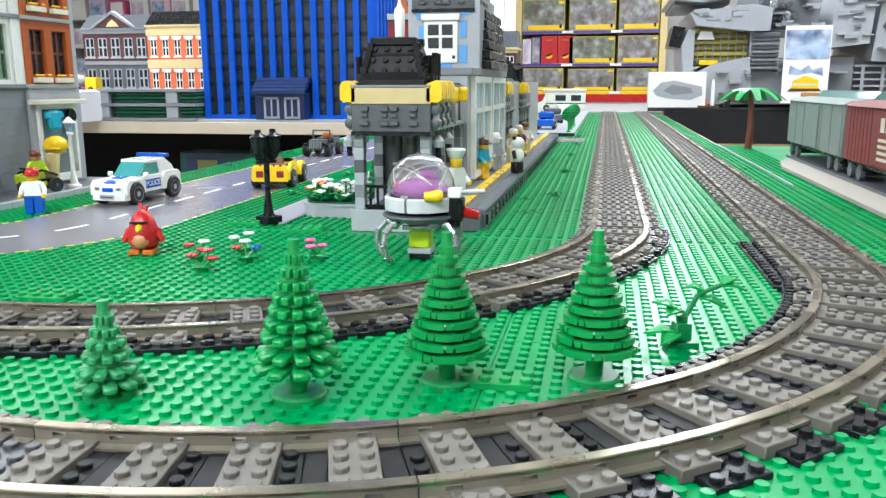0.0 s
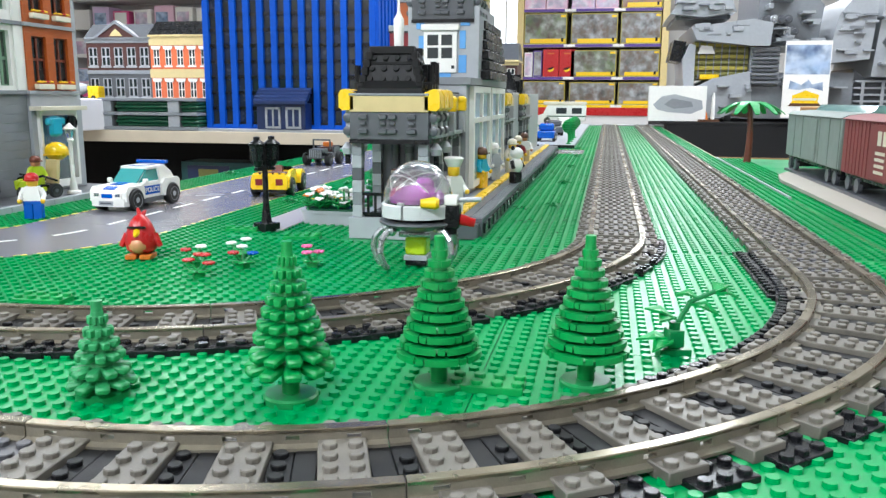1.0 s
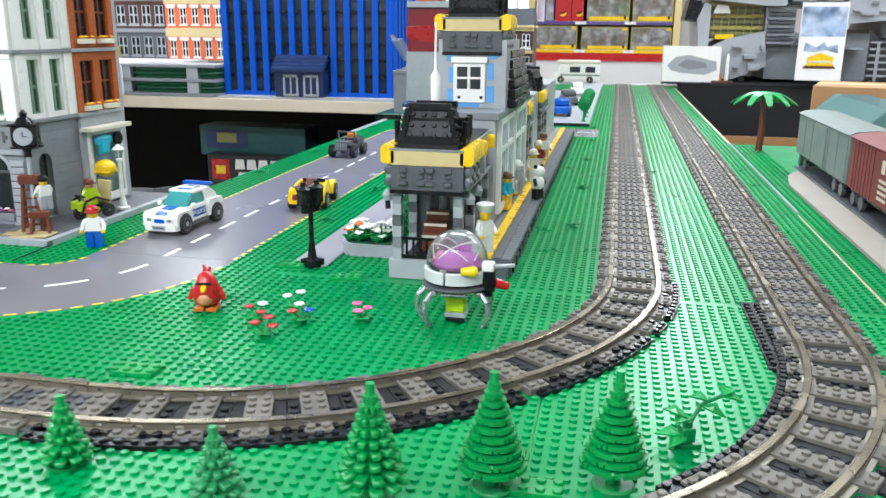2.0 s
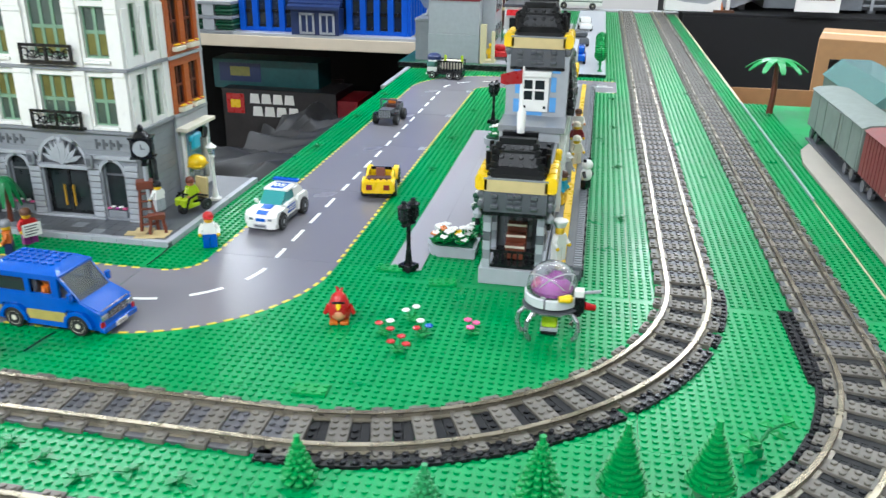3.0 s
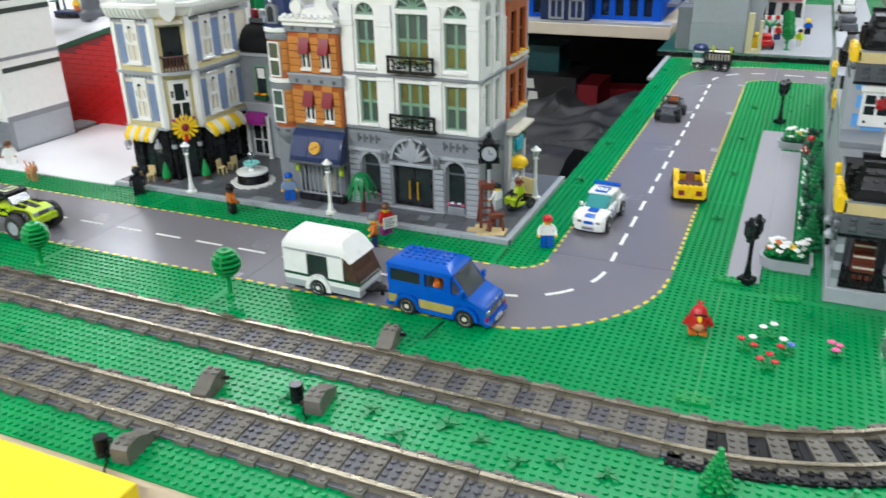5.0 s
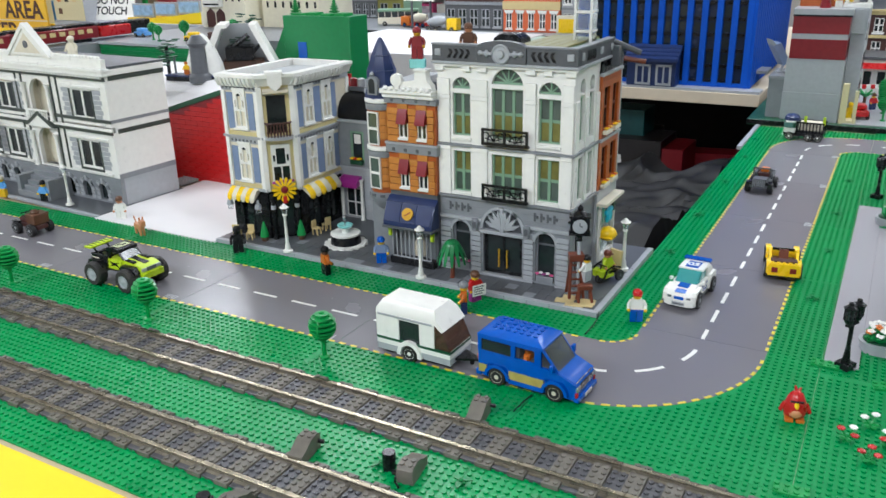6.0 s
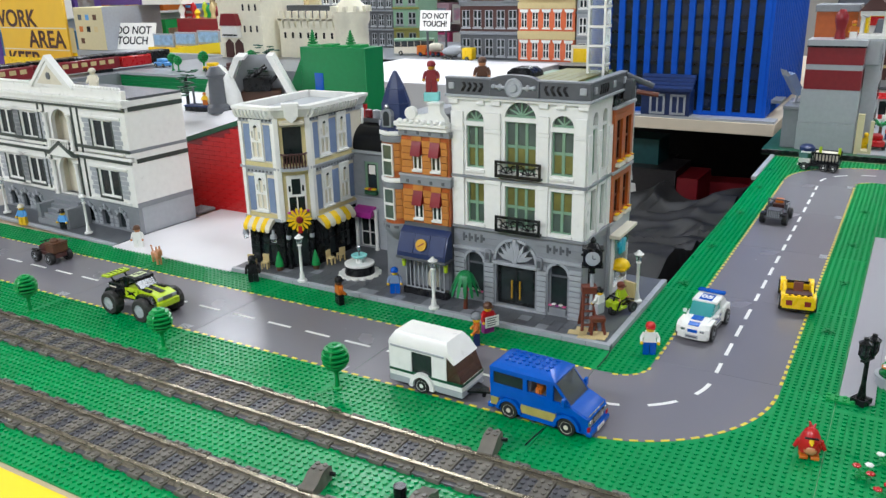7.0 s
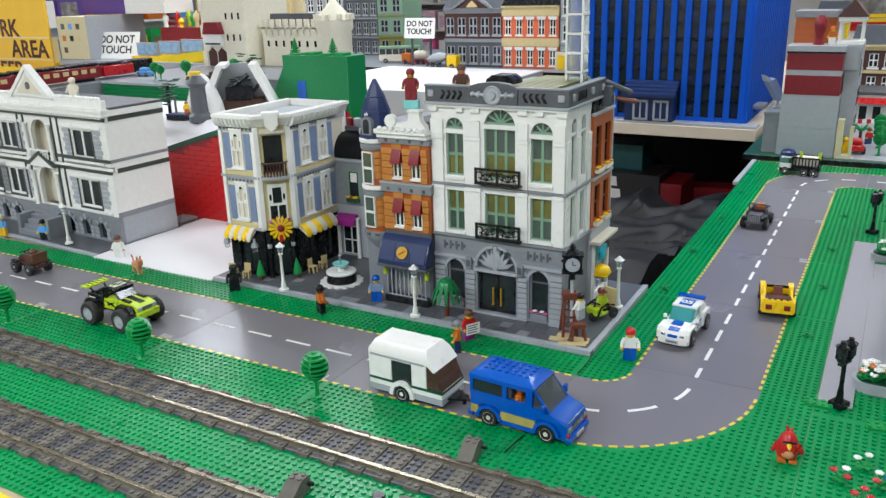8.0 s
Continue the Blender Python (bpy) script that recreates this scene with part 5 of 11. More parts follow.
def lorry(x, y, rz):
    t = thing("dump_truck", x, y, 0.04, rz, "white, green and black toy truck with six white wheels", "truck")
    part("chassis", M(BLACK).box(-5.4, 5.3, -2.3, 2.3, 1.2, 2.0, 0.06), t)
    part("cab", M(WHITE).box(2.2, 5.2, -2.3, 2.3, 2.0, 3.4, 0.15).box(2.3, 4.9, -2.2, 2.2, 4.9, 5.4, 0.1).use(DKGREEN).box(2.2, 5.1, -2.25, 2.25, 3.4, 4.9, 0.1), t, "white cab with a dark green middle")
    for s_ in (-1, 1):
        part("headlight", M(OFFWHITE).box(5.18, 5.4, s_ * 1.6 - 0.45, s_ * 1.6 + 0.45, 2.2, 2.8, 0.1), t, "clear headlight")
    part("grille", M(BLACK).box(5.18, 5.32, -0.9, 0.9, 2.1, 3.0, 0.05), t, "black grille")
    part("cab_window", M(AQUAGLASS).box(2.9, 5.3, -2.36, 2.36, 3.5, 4.9, 0.05), t, "green tinted cab window")
    part("cab_top", M(DKBLUE).lathe([(2.2, 5.4), (2.1, 6.3), (1.4, 7.0), (0.3, 7.2)], 3.6, 0, 14), t, "dark blue domed cab top")
    bd = part("bed", M(BLACK).box(-5.5, 2.0, -2.4, 2.4, 2.2, 2.7), t, "black barred bed")
    bar = M(BLACK).box(-0.15, 0.15, -0.15, 0.15, 2.68, 5.05).mesh("bar")
    for e in (-1, 1):
        for i in range(9):
            part("bar", bar, bd, at=place(-5.25 + 0.88 * i, e * 2.35))
        part("rail", M(BLACK).box(-5.5, 2.0, e * 2.35 - 0.16, e * 2.35 + 0.16, 5.0, 5.4), bd)
    part("load", M(OFFWHITE).box(-4.8, 1.4, -1.9, 1.9, 2.8, 5.3, 0.3), t, "cream load")
    for px in (-0.2, -5.2):
        part("lamp_post", M(LIME).cyl(px, 1.6, 4.8, 7.0, 0.4, 8), t, "lime green marker")
    part("bumper", M(WHITE).box(5.2, 5.6, -2.5, 2.5, 1.2, 1.7, 0.08).box(-5.6, 5.3, -2.5, -2.3, 1.9, 2.2), t, "white bumper")
    for wx in (3.6, -1.6, -4.1):
        for s in (-1, 1):
            wheel(t, wx, s * 2.3, 1.15, 0.9, WHITE)
    return t


lorry(14.0, 141.2, 176)


def monster_truck(x, y, rz):
    t = thing("monster_truck", x, y, 0.04, rz, "lime green and black toy monster truck with huge tyres", "truck")
    ax = (-4.05, 4.05)
    part("chassis", M(DGREY).box(-5.4, 5.8, -1.3, 1.3, 2.2, 2.9, 0.06), t, "dark grey chassis")
    for wx in ax:
        part("axle", M(DGREY).box(wx - 0.4, wx + 0.4, -2.4, 2.4, 1.8, 2.3, 0.05), t, "dark grey axle")
        for s in (-1, 1):
            part("spring", M(LGREY).lathe([(0.35, 0), (0.35, 1.0)], wx + 0.7, s * 1.5, 8, 2.2), t, "light grey spring")
    part("body", M(LIME).prism([(-5.8, 3.0), (6.4, 3.0), (6.7, 3.4), (6.6, 4.3), (5.6, 4.7), (2.0, 5.1), (-1.8, 4.9), (-5.8, 4.9)], -2.0, 2.0, "y"), t)
    for s in (-1, 1):
        ys = sorted((s * 2.0, s * 2.25))
        part("door", M(LIME).box(-1.6, 1.8, *ys, 3.1, 4.9, 0.05), t)
        dm = part("door_marking", M(BLACK).prism([(-1.2, 3.5), (0.2, 3.9), (1.4, 3.4), (0.6, 4.2), (1.5, 4.6), (-0.2, 4.3), (-1.3, 4.6), (-0.6, 4.0)], ys[0] - 0.02, ys[1] + 0.02, "y"), t, "black printed splash")
        part("bed_side", M(BLACK).box(-5.9, -1.7, *ys, 4.0, 5.3, 0.06), t)
        part("bed_stripe", M(OFFWHITE).box(-5.6, -3.9, ys[0] - 0.02, ys[1] + 0.02, 4.3, 4.7), t, "pale printed mark")
        for wx in ax:
            f = M(BLACK).prism([(wx - 2.3, 3.4), (wx - 1.5, 4.5), (wx + 1.4, 4.5), (wx + 2.2, 3.4), (wx + 1.8, 3.3), (wx + 1.1, 4.1), (wx - 1.2, 4.1), (wx - 1.9, 3.3)], *sorted((s * 1.9, s * 3.1)), "y")
            part("fender", f, t, "black wheel arch")
            wheel(t, wx, s * 3.25, 2.15, 1.9, LGREY, TREAD)
        part("headlight", M(LGREY).box(6.4, 6.75, s * 1.5 - 0.5, s * 1.5 + 0.5, 3.7, 4.3, 0.06), t, "grey headlight")
        part("pillar", M(BLACK).prism([(-1.6, 4.9), (-1.1, 4.9), (-0.7, 6.5), (-1.4, 6.5)], *sorted((s * 1.7, s * 2.0)), "y").prism([(2.0, 5.0), (2.3, 5.0), (1.0, 6.5), (0.7, 6.5)], *sorted((s * 1.7, s * 2.0)), "y"), t)
    part("hood_stripe", M(BLACK).prism([(2.2, 5.09), (5.7, 4.69), (5.7, 4.76), (2.2, 5.17)], -0.55, 0.55, "y"), t, "black hood stripe")
    part("intake", M(BLACK).box(2.4, 4.6, -1.95, -1.2, 4.8, 5.2, 0.1).box(2.4, 4.6, 1.2, 1.95, 4.8, 5.2, 0.1), t, "black hood corners")
    part("bumper", M(LIME).prism([(6.2, 2.3), (7.0, 2.4), (7.1, 3.4), (6.4, 3.5)], -2.2, 2.2, "y"), t, "lime front bumper")
    g = part("grille", M(DGREY).box(6.55, 6.75, -1.0, 1.0, 3.6, 4.3, 0.05), t, "dark grille")
    part("windscreen", M(SMOKE).prism([(2.1, 5.0), (2.3, 5.0), (1.0, 6.5), (0.8, 6.5)], -1.7, 1.7, "y"), t, "smoky clear windscreen")
    part("roof", M(BLACK).prism([(-1.8, 6.3), (1.3, 6.3), (1.2, 6.7), (0.6, 6.95), (-1.4, 6.95), (-1.9, 6.7)], -2.05, 2.05, "y"), t, "black cab roof")
    part("roof_marking", M(CREAMPRINT).box(-1.2, 0.5, -1.3, 1.3, 6.95, 6.98), t, "pale printed roof panel")
    part("roof_figure", M(BLACK).box(-0.9, -0.5, -0.9, 0.2, 6.98, 7.0).box(-0.4, 0.0, -0.2, 0.9, 6.98, 7.0), t)
    part("bed", M(BLACK).box(-5.8, -1.8, -2.0, 2.0, 4.9, 5.2, 0.05), t)
    part("roll_bar", M(BLACK).tube([(-2.0, -1.8, 5.0), (-2.0, -1.7, 6.4), (-2.0, 1.7, 6.4), (-2.0, 1.8, 5.0)], 0.2, 6).rod((-2.0, -1.2, 6.3), (-5.0, -1.2, 5.2), 0.18).rod((-2.0, 1.2, 6.3), (-5.0, 1.2, 5.2), 0.18), t, "black roll bar")
    sp = part("spoiler", M(LIME).box(-7.4, -5.6, -2.4, 2.4, 6.0, 6.35, 0.08), t, "lime and black rear wing")
    for k in range(5):
        part("wing_marking", M(BLACK).prism([(-7.2, -2.0 + k * 0.85), (-6.4, -1.7 + k * 0.85), (-5.8, -2.0 + k * 0.85), (-5.9, -1.6 + k * 0.85), (-7.1, -1.5 + k * 0.85)], 6.35, 6.37), sp)
    for s in (-1, 1):
        part("wing_post", M(BLACK).rod((-5.4, s * 1.4, 5.2), (-6.4, s * 1.4, 6.1), 0.18), sp)
    return t


monster_truck(-79.0, -22.4, -1)


def quad_bike(x, y, rz):
    t = thing("farm_buggy", x, y, 0.04, rz, "brown toy buggy with a box load", "vehicle")
    part("body", M(DKBROWN).box(-3.6, 2.8, -1.2, 1.2, 1.3, 2.2, 0.1).prism([(0.0, 2.2), (2.9, 2.2), (3.1, 2.9), (2.0, 3.6), (0.6, 3.0)], -0.8, 0.8, "y"), t)
    part("load_box", M(BROWN).box(-3.6, -0.8, -1.7, 1.7, 2.4, 4.4, 0.12).box(-3.7, -0.7, -1.8, 1.8, 4.2, 4.6, 0.08), t, "brown box")
    part("seat", M(BLACK).box(-0.7, 0.6, -0.7, 0.7, 2.2, 2.8, 0.15), t, "black seat")
    part("sack", M(BROWN).ball(-2.0, 0.3, 4.7, 0.9, 0.7), t, "brown sack")
    part("handlebar", M(BLACK).rod((1.6, -1.2, 4.2), (1.6, 1.2, 4.2), 0.14).rod((1.6, 0, 3.2), (1.6, 0, 4.2), 0.14), t)
    for e in (-1, 1):
        part("mudguard", M(BLACK).box(1.3, 3.5, e * 1.9 - 0.5, e * 1.9 + 0.5, 2.5, 2.75, 0.08), t, "black mudguard")
    for wx in (-2.4, 2.4):
        for s in (-1, 1):
            wheel(t, wx, s * 2.0, 1.3, 1.0, LGREY)
    return t


quad_bike(-119.4, -12.2, 178)


def scooter(x, y, rz):
    t = thing("scooter", x, y, 0.8, rz, "lime green toy three-wheeler with a tan seat back", "scooter")
    part("body", M(LIME).box(-0.6, 1.9, -1.1, 1.1, 0.9, 1.5, 0.12).prism([(1.2, 1.0), (2.5, 1.3), (2.6, 2.4), (1.6, 2.6)], -1.1, 1.1, "y"), t)
    part("seat", M(BLACK).box(-1.9, 0.3, -0.9, 0.9, 1.2, 1.8, 0.12), t, "black seat")
    part("seat_back", M(TAN).prism([(-2.2, 1.4), (-1.8, 1.4), (-2.1, 4.9), (-2.6, 4.9)], -1.2, 1.2, "y"), t, "tan seat back")
    for e in (-1, 1):
        part("frame_tube", M(BLACK).tube([(2.3, e * 1.2, 1.2), (1.8, e * 1.35, 2.6), (0.2, e * 1.4, 3.0), (-1.9, e * 1.3, 2.2)], 0.16, 6), t, "black frame tube")
        wheel(t, -1.5, e * 1.4, 0.95, 0.6, DGREY)
    part("handlebar", M(BLACK).rod((1.7, -1.0, 3.2), (1.7, 1.0, 3.2), 0.14).rod((1.9, 0, 2.3), (1.7, 0, 3.2), 0.14), t)
    wheel(t, 2.0, 0, 0.9, 0.6, DGREY)
    return t


scooter(-3.0, 13.6, 250)


# ---------------------------------------------------------------- saucer on legs


def saucer(x, y):
    t = thing("toy_saucer", x, y, 0.2, 0, "white and grey toy saucer on chrome legs with a clear dome", "toy spacecraft")
    ring = [(2.75, 4.15), (3.02, 4.2), (3.05, 5.2), (2.9, 5.35), (2.7, 5.35), (2.7, 4.3)]
    for a0, a1 in ((-100, -18), (-14, 78), (82, 168), (172, 256)):
        m = M(PALEGREY)
        vs, fs, n = [], [], 8
        for q in range(n + 1):
            a = radians(a0 + (a1 - a0) * q / n)
            vs += [(r * math.cos(a), r * math.sin(a), z) for r, z in ring]
        for q in range(n):
            for k in range(6):
                b, c = q * 6 + k, q * 6 + (k + 1) % 6
                fs.append((b, b + 6, c + 6, c))
        fs += [tuple(range(6)), tuple(n * 6 + 5 - k for k in range(6))]
        part("hull_section", m.add(vs, fs), t, "white curved hull section")
    part("deck", M(PURPLE).lathe([(0.1, 5.1), (2.7, 5.1), (2.7, 5.3), (0.1, 5.3)], n=24), t, "dark violet deck")
    part("keel", M(DGREY).lathe([(0.8, 2.9), (1.5, 3.0), (1.8, 3.2), (3.0, 3.5), (3.25, 3.7), (3.2, 3.85), (2.2, 3.95), (2.2, 4.3)], n=24), t, "dark grey underside disc")
    part("keel_band", M(BLACK).lathe([(2.55, 3.9), (2.6, 4.15)], n=24), t, "black joint ring")
    d = part("dome", M(DOME).lathe([(2.86, 5.35), (2.85, 5.9), (2.68, 6.8), (2.25, 7.65), (1.6, 8.3), (0.8, 8.68), (0.1, 8.78), (0.1, 8.72), (0.78, 8.62), (1.57, 8.25), (2.2, 7.62), (2.62, 6.78), (2.78, 5.88), (2.79, 5.35)], n=32), t, "clear plastic dome")
    # reflections of the tube lights on the dome, modelled as thin white arcs
    for az, tilt in ((-125, 40), (-50, 34), (20, 40), (95, 36), (165, 36)):
        m = M(WHITE)
        rot = Matrix.Rotation(radians(az), 4, "Z") @ Matrix.Rotation(radians(tilt), 4, "Y")
        pts = []
        for q in range(11):
            v = rot @ Vector((0.35, 2.82 * math.cos(radians(28 + 12.4 * q)), 2.82 * math.sin(radians(28 + 12.4 * q))))
            pts.append((v.x, v.y, 5.55 + max(0.05, v.z * 1.1)))
        part("dome_arc", m.tube(pts, 0.06, 5), d, "white arc modelled as a reflection on the dome")
    for k in range(8):
        a = 0.785 * k - 0.3
        part("dome_clip", M(WHITE).box(-0.3, 0.3, -0.08, 0.08, 5.34, 5.56, 0.03), d, "white rim mark", at=place(2.72 * math.cos(a), 2.72 * math.sin(a), 0, math.degrees(a) + 90))
    p = M(ORCHID).lathe([(2.3, 5.3), (2.4, 5.75), (2.0, 6.25), (1.2, 6.6), (0.2, 6.7)], n=18)
    p.use(PINK).box(-2.2, 0.1, -1.3, 1.0, 5.5, 6.5, 0.35)
    p.use(ORCHID).box(-0.4, 1.2, 0.0, 1.4, 5.7, 7.3, 0.4)
    part("cockpit", p, t, "low pink and magenta cockpit")
    # plain yellow toy gun just outside the dome, gives no light
    part("ray_gun", M(YELLOW).rod((0.9, -2.95, 5.6), (2.0, -2.6, 5.6), 0.34, 12, 0.52).rod((2.0, -2.6, 5.6), (2.3, -2.5, 5.6), 0.52, 12, 0.38), t, "yellow ray gun in front of the dome")
    part("side_pod", M(BLACK).box(2.4, 3.75, -1.5, -0.2, 3.4, 5.3, 0.12).cyl(3.0, -0.85, 2.9, 3.4, 0.5), t, "black side pod")
    part("pod_box", M(WHITE).box(2.5, 3.6, -1.45, -0.35, 5.3, 6.1, 0.08), t, "white box on the pod")
    part("barrel", M(LGREY).rod((3.6, -0.8, 5.7), (5.4, -0.3, 5.75), 0.2), t)
    part("nozzle", M(REDCLEAR).rod((3.7, -0.8, 4.1), (4.9, -0.5, 3.8), 0.5, 12, 0.36), t, "red clear nozzle")
    for a in (190, 228, 330, 40):
        c, s_ = math.cos(radians(a)), math.sin(radians(a))
        m = M(CHROME)
        m.tube([(1.9 * c, 1.9 * s_, 3.3), (2.9 * c, 2.9 * s_, 3.15), (3.6 * c, 3.6 * s_, 2.4), (3.75 * c, 3.75 * s_, 1.4), (3.45 * c, 3.45 * s_, 0.5), (3.1 * c, 3.1 * s_, 0.05)], 0.27, 9)
        m.ball(2.6 * c, 2.6 * s_, 3.1, 0.42, n=10, m=6)
        part("leg", m, t, "curved silver leg")
    n = M(LIME).box(-0.9, 0.9, -0.9, 0.9, 0.95, 2.5, 0.16)
    part("engine", n, t, "lime green clear engine block")
    part("engine_foot", M(BLACK).box(-0.9, 0.9, -0.9, 0.9, 0.05, 0.5, 0.1).use(LGREY).box(-1.0, 1.0, -0.95, 0.95, 0.5, 0.95, 0.05), t, "black and grey engine foot")
    part("engine_mount", M(DGREY).cyl(0, 0, 2.4, 3.2, 0.6).use(CHROME).rod((-1.3, -1.2, 2.75), (1.3, -1.2, 2.75), 0.22), t)
    return t


saucer(54.6, -14.2)

# ---------------------------------------------------------------- trackside pieces


def sensor(x, y, rz, label):
    m = M(TIE)
    m.prism([(-1.5, 0.0), (2.7, 0.0), (2.9, 1.1), (2.8, 1.8), (2.4, 2.15), (1.2, 2.2), (0.5, 2.0), (-0.6, 1.4), (-1.5, 1.2)], -0.95, 0.95, "x")
    m.put(Matrix.Rotation(math.pi / 2, 4, "Z"))
    m.put()
    for i in (-0.5, 0.5):
        for j in (1.3, 2.2):
            m.stud(i, j, 2.15, 8)
    m.use(BLACK).rod((1.0, 2.2, 1.2), (1.6, 2.5, 1.0), 0.25)
    return solid("track_fitting", m, x, y, 0.1, rz, label, "track fitting", "grey fittings beside the tracks")


sensor(-3.6, -34.6, 8, "worn grey sloped fitting beside the track")
sensor(-5.3, -46.6, 188, "worn grey sloped fitting beside the track")
sensor(-18.0, -50.6, 8, "worn grey sloped fitting beside the track")
sensor(-18.6, -60.6, 188, "worn grey sloped fitting beside the track")
for sx, sy in ((-8.0, -47.6), (-21.0, -62.8)):
    t = thing("track_cable", sx, sy, 0.1, 20, "black plug with a thin black cable on the green plate", "cable", "cables by the tracks")
    part("plug", M(BLACK).cyl(0, 0, 0, 2.2, 0.75, 12).box(-0.5, 0.5, 0.4, 1.4, 0.3, 1.2, 0.1), t)
    part("cable", M(BLACK).tube([(0.3, -0.4, 0.3), (1.0, -1.4, 0.25), (1.2, -2.6, 0.25), (1.8, -3.6, 0.25)], 0.12, 6), t)
m = M(BLACK)
m.tube([(-0.4, -30.8, 0.32), (-0.2, -28, 0.3), (0.0, -26, 0.2)], 0.1, 5)
m.tube([(0.3, -6.6, 0.2), (0.4, -3, 0.3), (0.2, -0.2, 0.35)], 0.1, 5)
solid("cable", m, 0, 0, 0, 0, "thin black cable crossing the verge at the plate joint", "cable")

# ---------------------------------------------------------------- building helpers


def wall(parent, name, width, z0, z1, holes, material, at, thick=1.0, label="", course=1.2, start=0.0):
    """A wall in its own x-z plane, front at y = 0, with openings (x0, x1, z0, z1, arched) right through it and fine course grooves."""
    m = M(material)
    cuts = sorted({start, width, *[v for h in holes for v in h[:2]]})
    for a, b in zip(cuts, cuts[1:]):
        mid = (a + b) / 2
        spans, z = [], z0
        for h in sorted((h for h in holes if h[0] < mid < h[1]), key=lambda h: h[2]):
            spans.append((z, h[2]))
            z = h[3]
        spans.append((z, z1))
        for lo, hi in spans:
            if hi - lo < 0.03:
                continue
            prof = [(thick, hi), (thick, lo), (0, lo)]
            k = (math.floor(lo / course + 1e-6) + 1) * course
            while k < hi - 0.05:
                prof += [(0, k - 0.02), (0.06, k - 0.012), (0.06, k + 0.012), (0, k + 0.02)]
                k += course
            prof.append((0, hi))
            m.prism(prof, a, b, "x")
    for h in holes:
        if len(h) > 4 and h[4]:
            r, cx, n = (h[1] - h[0]) / 2, (h[0] + h[1]) / 2, 8
            for s in (-1, 1):
                arc = [(cx + s * r * math.cos(math.pi / 2 * i / n), h[3] - r + r * math.sin(math.pi / 2 * i / n)) for i in range(n + 1)]
                m.prism(arc + [(cx + s * r, h[3])], 0, thick, "y")
    return part(name, m.mesh(name, weld=True), parent, label, at)


def window(parent, x, z, w, h, at, frame=WHITE, pane=WINDOWDARK, nx=2, nz=3, y=0.45, arch=False, bar=0.22, label=""):
    """A framed window, bars and frame in one piece, with its pane behind."""
    xs = [v for i in range(nx + 1) for v in (max(x, x + w * i / nx - bar / 2), min(x + w, x + w * i / nx + bar / 2))]
    zs = [v for i in range(nz + 1) for v in (max(z, z + h * i / nz - bar / 2), min(z + h, z + h * i / nz + bar / 2))]
    m = lattice(M(frame), xs, zs, {(i, k) for i in range(1, 2 * nx, 2) for k in range(1, 2 * nz, 2)}, y, y + 0.38)
    f = part("window", m, parent, label, at)
    p = M(pane)
    p.box(x + 0.05, x + w - 0.05, y + 0.16, y + 0.22, z + 0.05, z + h - 0.05)
    part("pane", p, f)
    return f


def ledge(parent, width, z, h, out, material, at, name="ledge", depth=1.0, label="", x0=0.0):
    return part(name, M(material).box(x0 - out, width + out, -out, depth, z, z + h, 0.05), parent, label, at)


def facing(x, y, rz=0):
    return place(x, y, 0, rz)


BLOSSOMS = {}


def blossom_mesh(material):
    """A small five-petalled plastic flower head, shared between alike ones."""
    if material not in BLOSSOMS:
        b = M(material)
        for a in range(5):
            b.ball(0.22 * math.cos(a * 1.2566), 0.22 * math.sin(a * 1.2566), 0, 0.2, 0.13, 7, 4)
        BLOSSOMS[material] = b.ball(0, 0, 0.08, 0.14, 0.12, 7, 4).mesh("blossom")
    return BLOSSOMS[material]


# ---------------------------------------------------------------- plaza of the corner houses
t = thing("plaza", 0, 0, 0, 0, "dark grey tiled plaza with a light grey kerb", "pavement", "", "structure")
part("slab", M(DGREY).box(-79.5, -0.05, 0.05, 32, -0.2, 0.72), t)
kb = M(LGREY)
for k in range(20):
    kb.box(-79.5 + 3.97 * k, -79.5 + 3.97 * (k + 1) - 0.05, 0.02, 0.98, 0.0, 0.84, 0.04)
for k in range(8):
    kb.box(-1.0, -0.03, 1.0 + 3.9 * k, 1.0 + 3.9 * (k + 1) - 0.05, 0.0, 0.84, 0.04)
part("kerb", kb, t, "light grey kerb tiles")
TILE_DK = M(DGREY).box(-0.98, 0.98, -0.98, 0.98, 0.70, 0.80, 0.03).mesh("paving_tile")
TILE_LT = M(MGREY).box(-0.98, 0.98, -0.98, 0.98, 0.70, 0.80, 0.03).mesh("paving_tile")
rnd = random.Random(5)
for i in range(39):
    for j in range(3):
        part("paving_tile", TILE_LT if rnd.random() < 0.12 else TILE_DK, t, at=place(-78.4 + 2 * i, 2.05 + 2 * j, 0))

# ---------------------------------------------------------------- white corner bank
bank = thing("bank_building", -31.5, 7, 0.8, 0, "white and grey three-storey brick-built bank on a corner", "building")
BW = 24.0
F, R = facing(0, 0), facing(BW, 0, 90)
G0, G1, W1, W2 = 0.0, 13.4, 22.4, 36.0
wall(bank, "ground_floor_wall", BW, G0, G1, [(2.4, 5.8, 0.4, 9.2, True), (8.3, 15.6, 0.4, 12.2, True), (18.0, 21.5, 0.4, 9.2, True)], MGREY, F, label="mid grey ground floor wall")
BLOCK = {}
for k in range(9):
    for xa, xb in ((0.05, 2.1), (6.1, 7.9), (16.0, 17.7), (21.8, 23.9)):
        w = round(xb - xa, 2)
        if w not in BLOCK:
            BLOCK[w] = M(LGREY).box(0, w, -0.3, 0.0, 0.0, 0.80, 0.06).mesh("rusticated_block")
        part("rusticated_block", BLOCK[w], bank, at=F @ place(xa, 0, 0.35 + 0.95 * k))
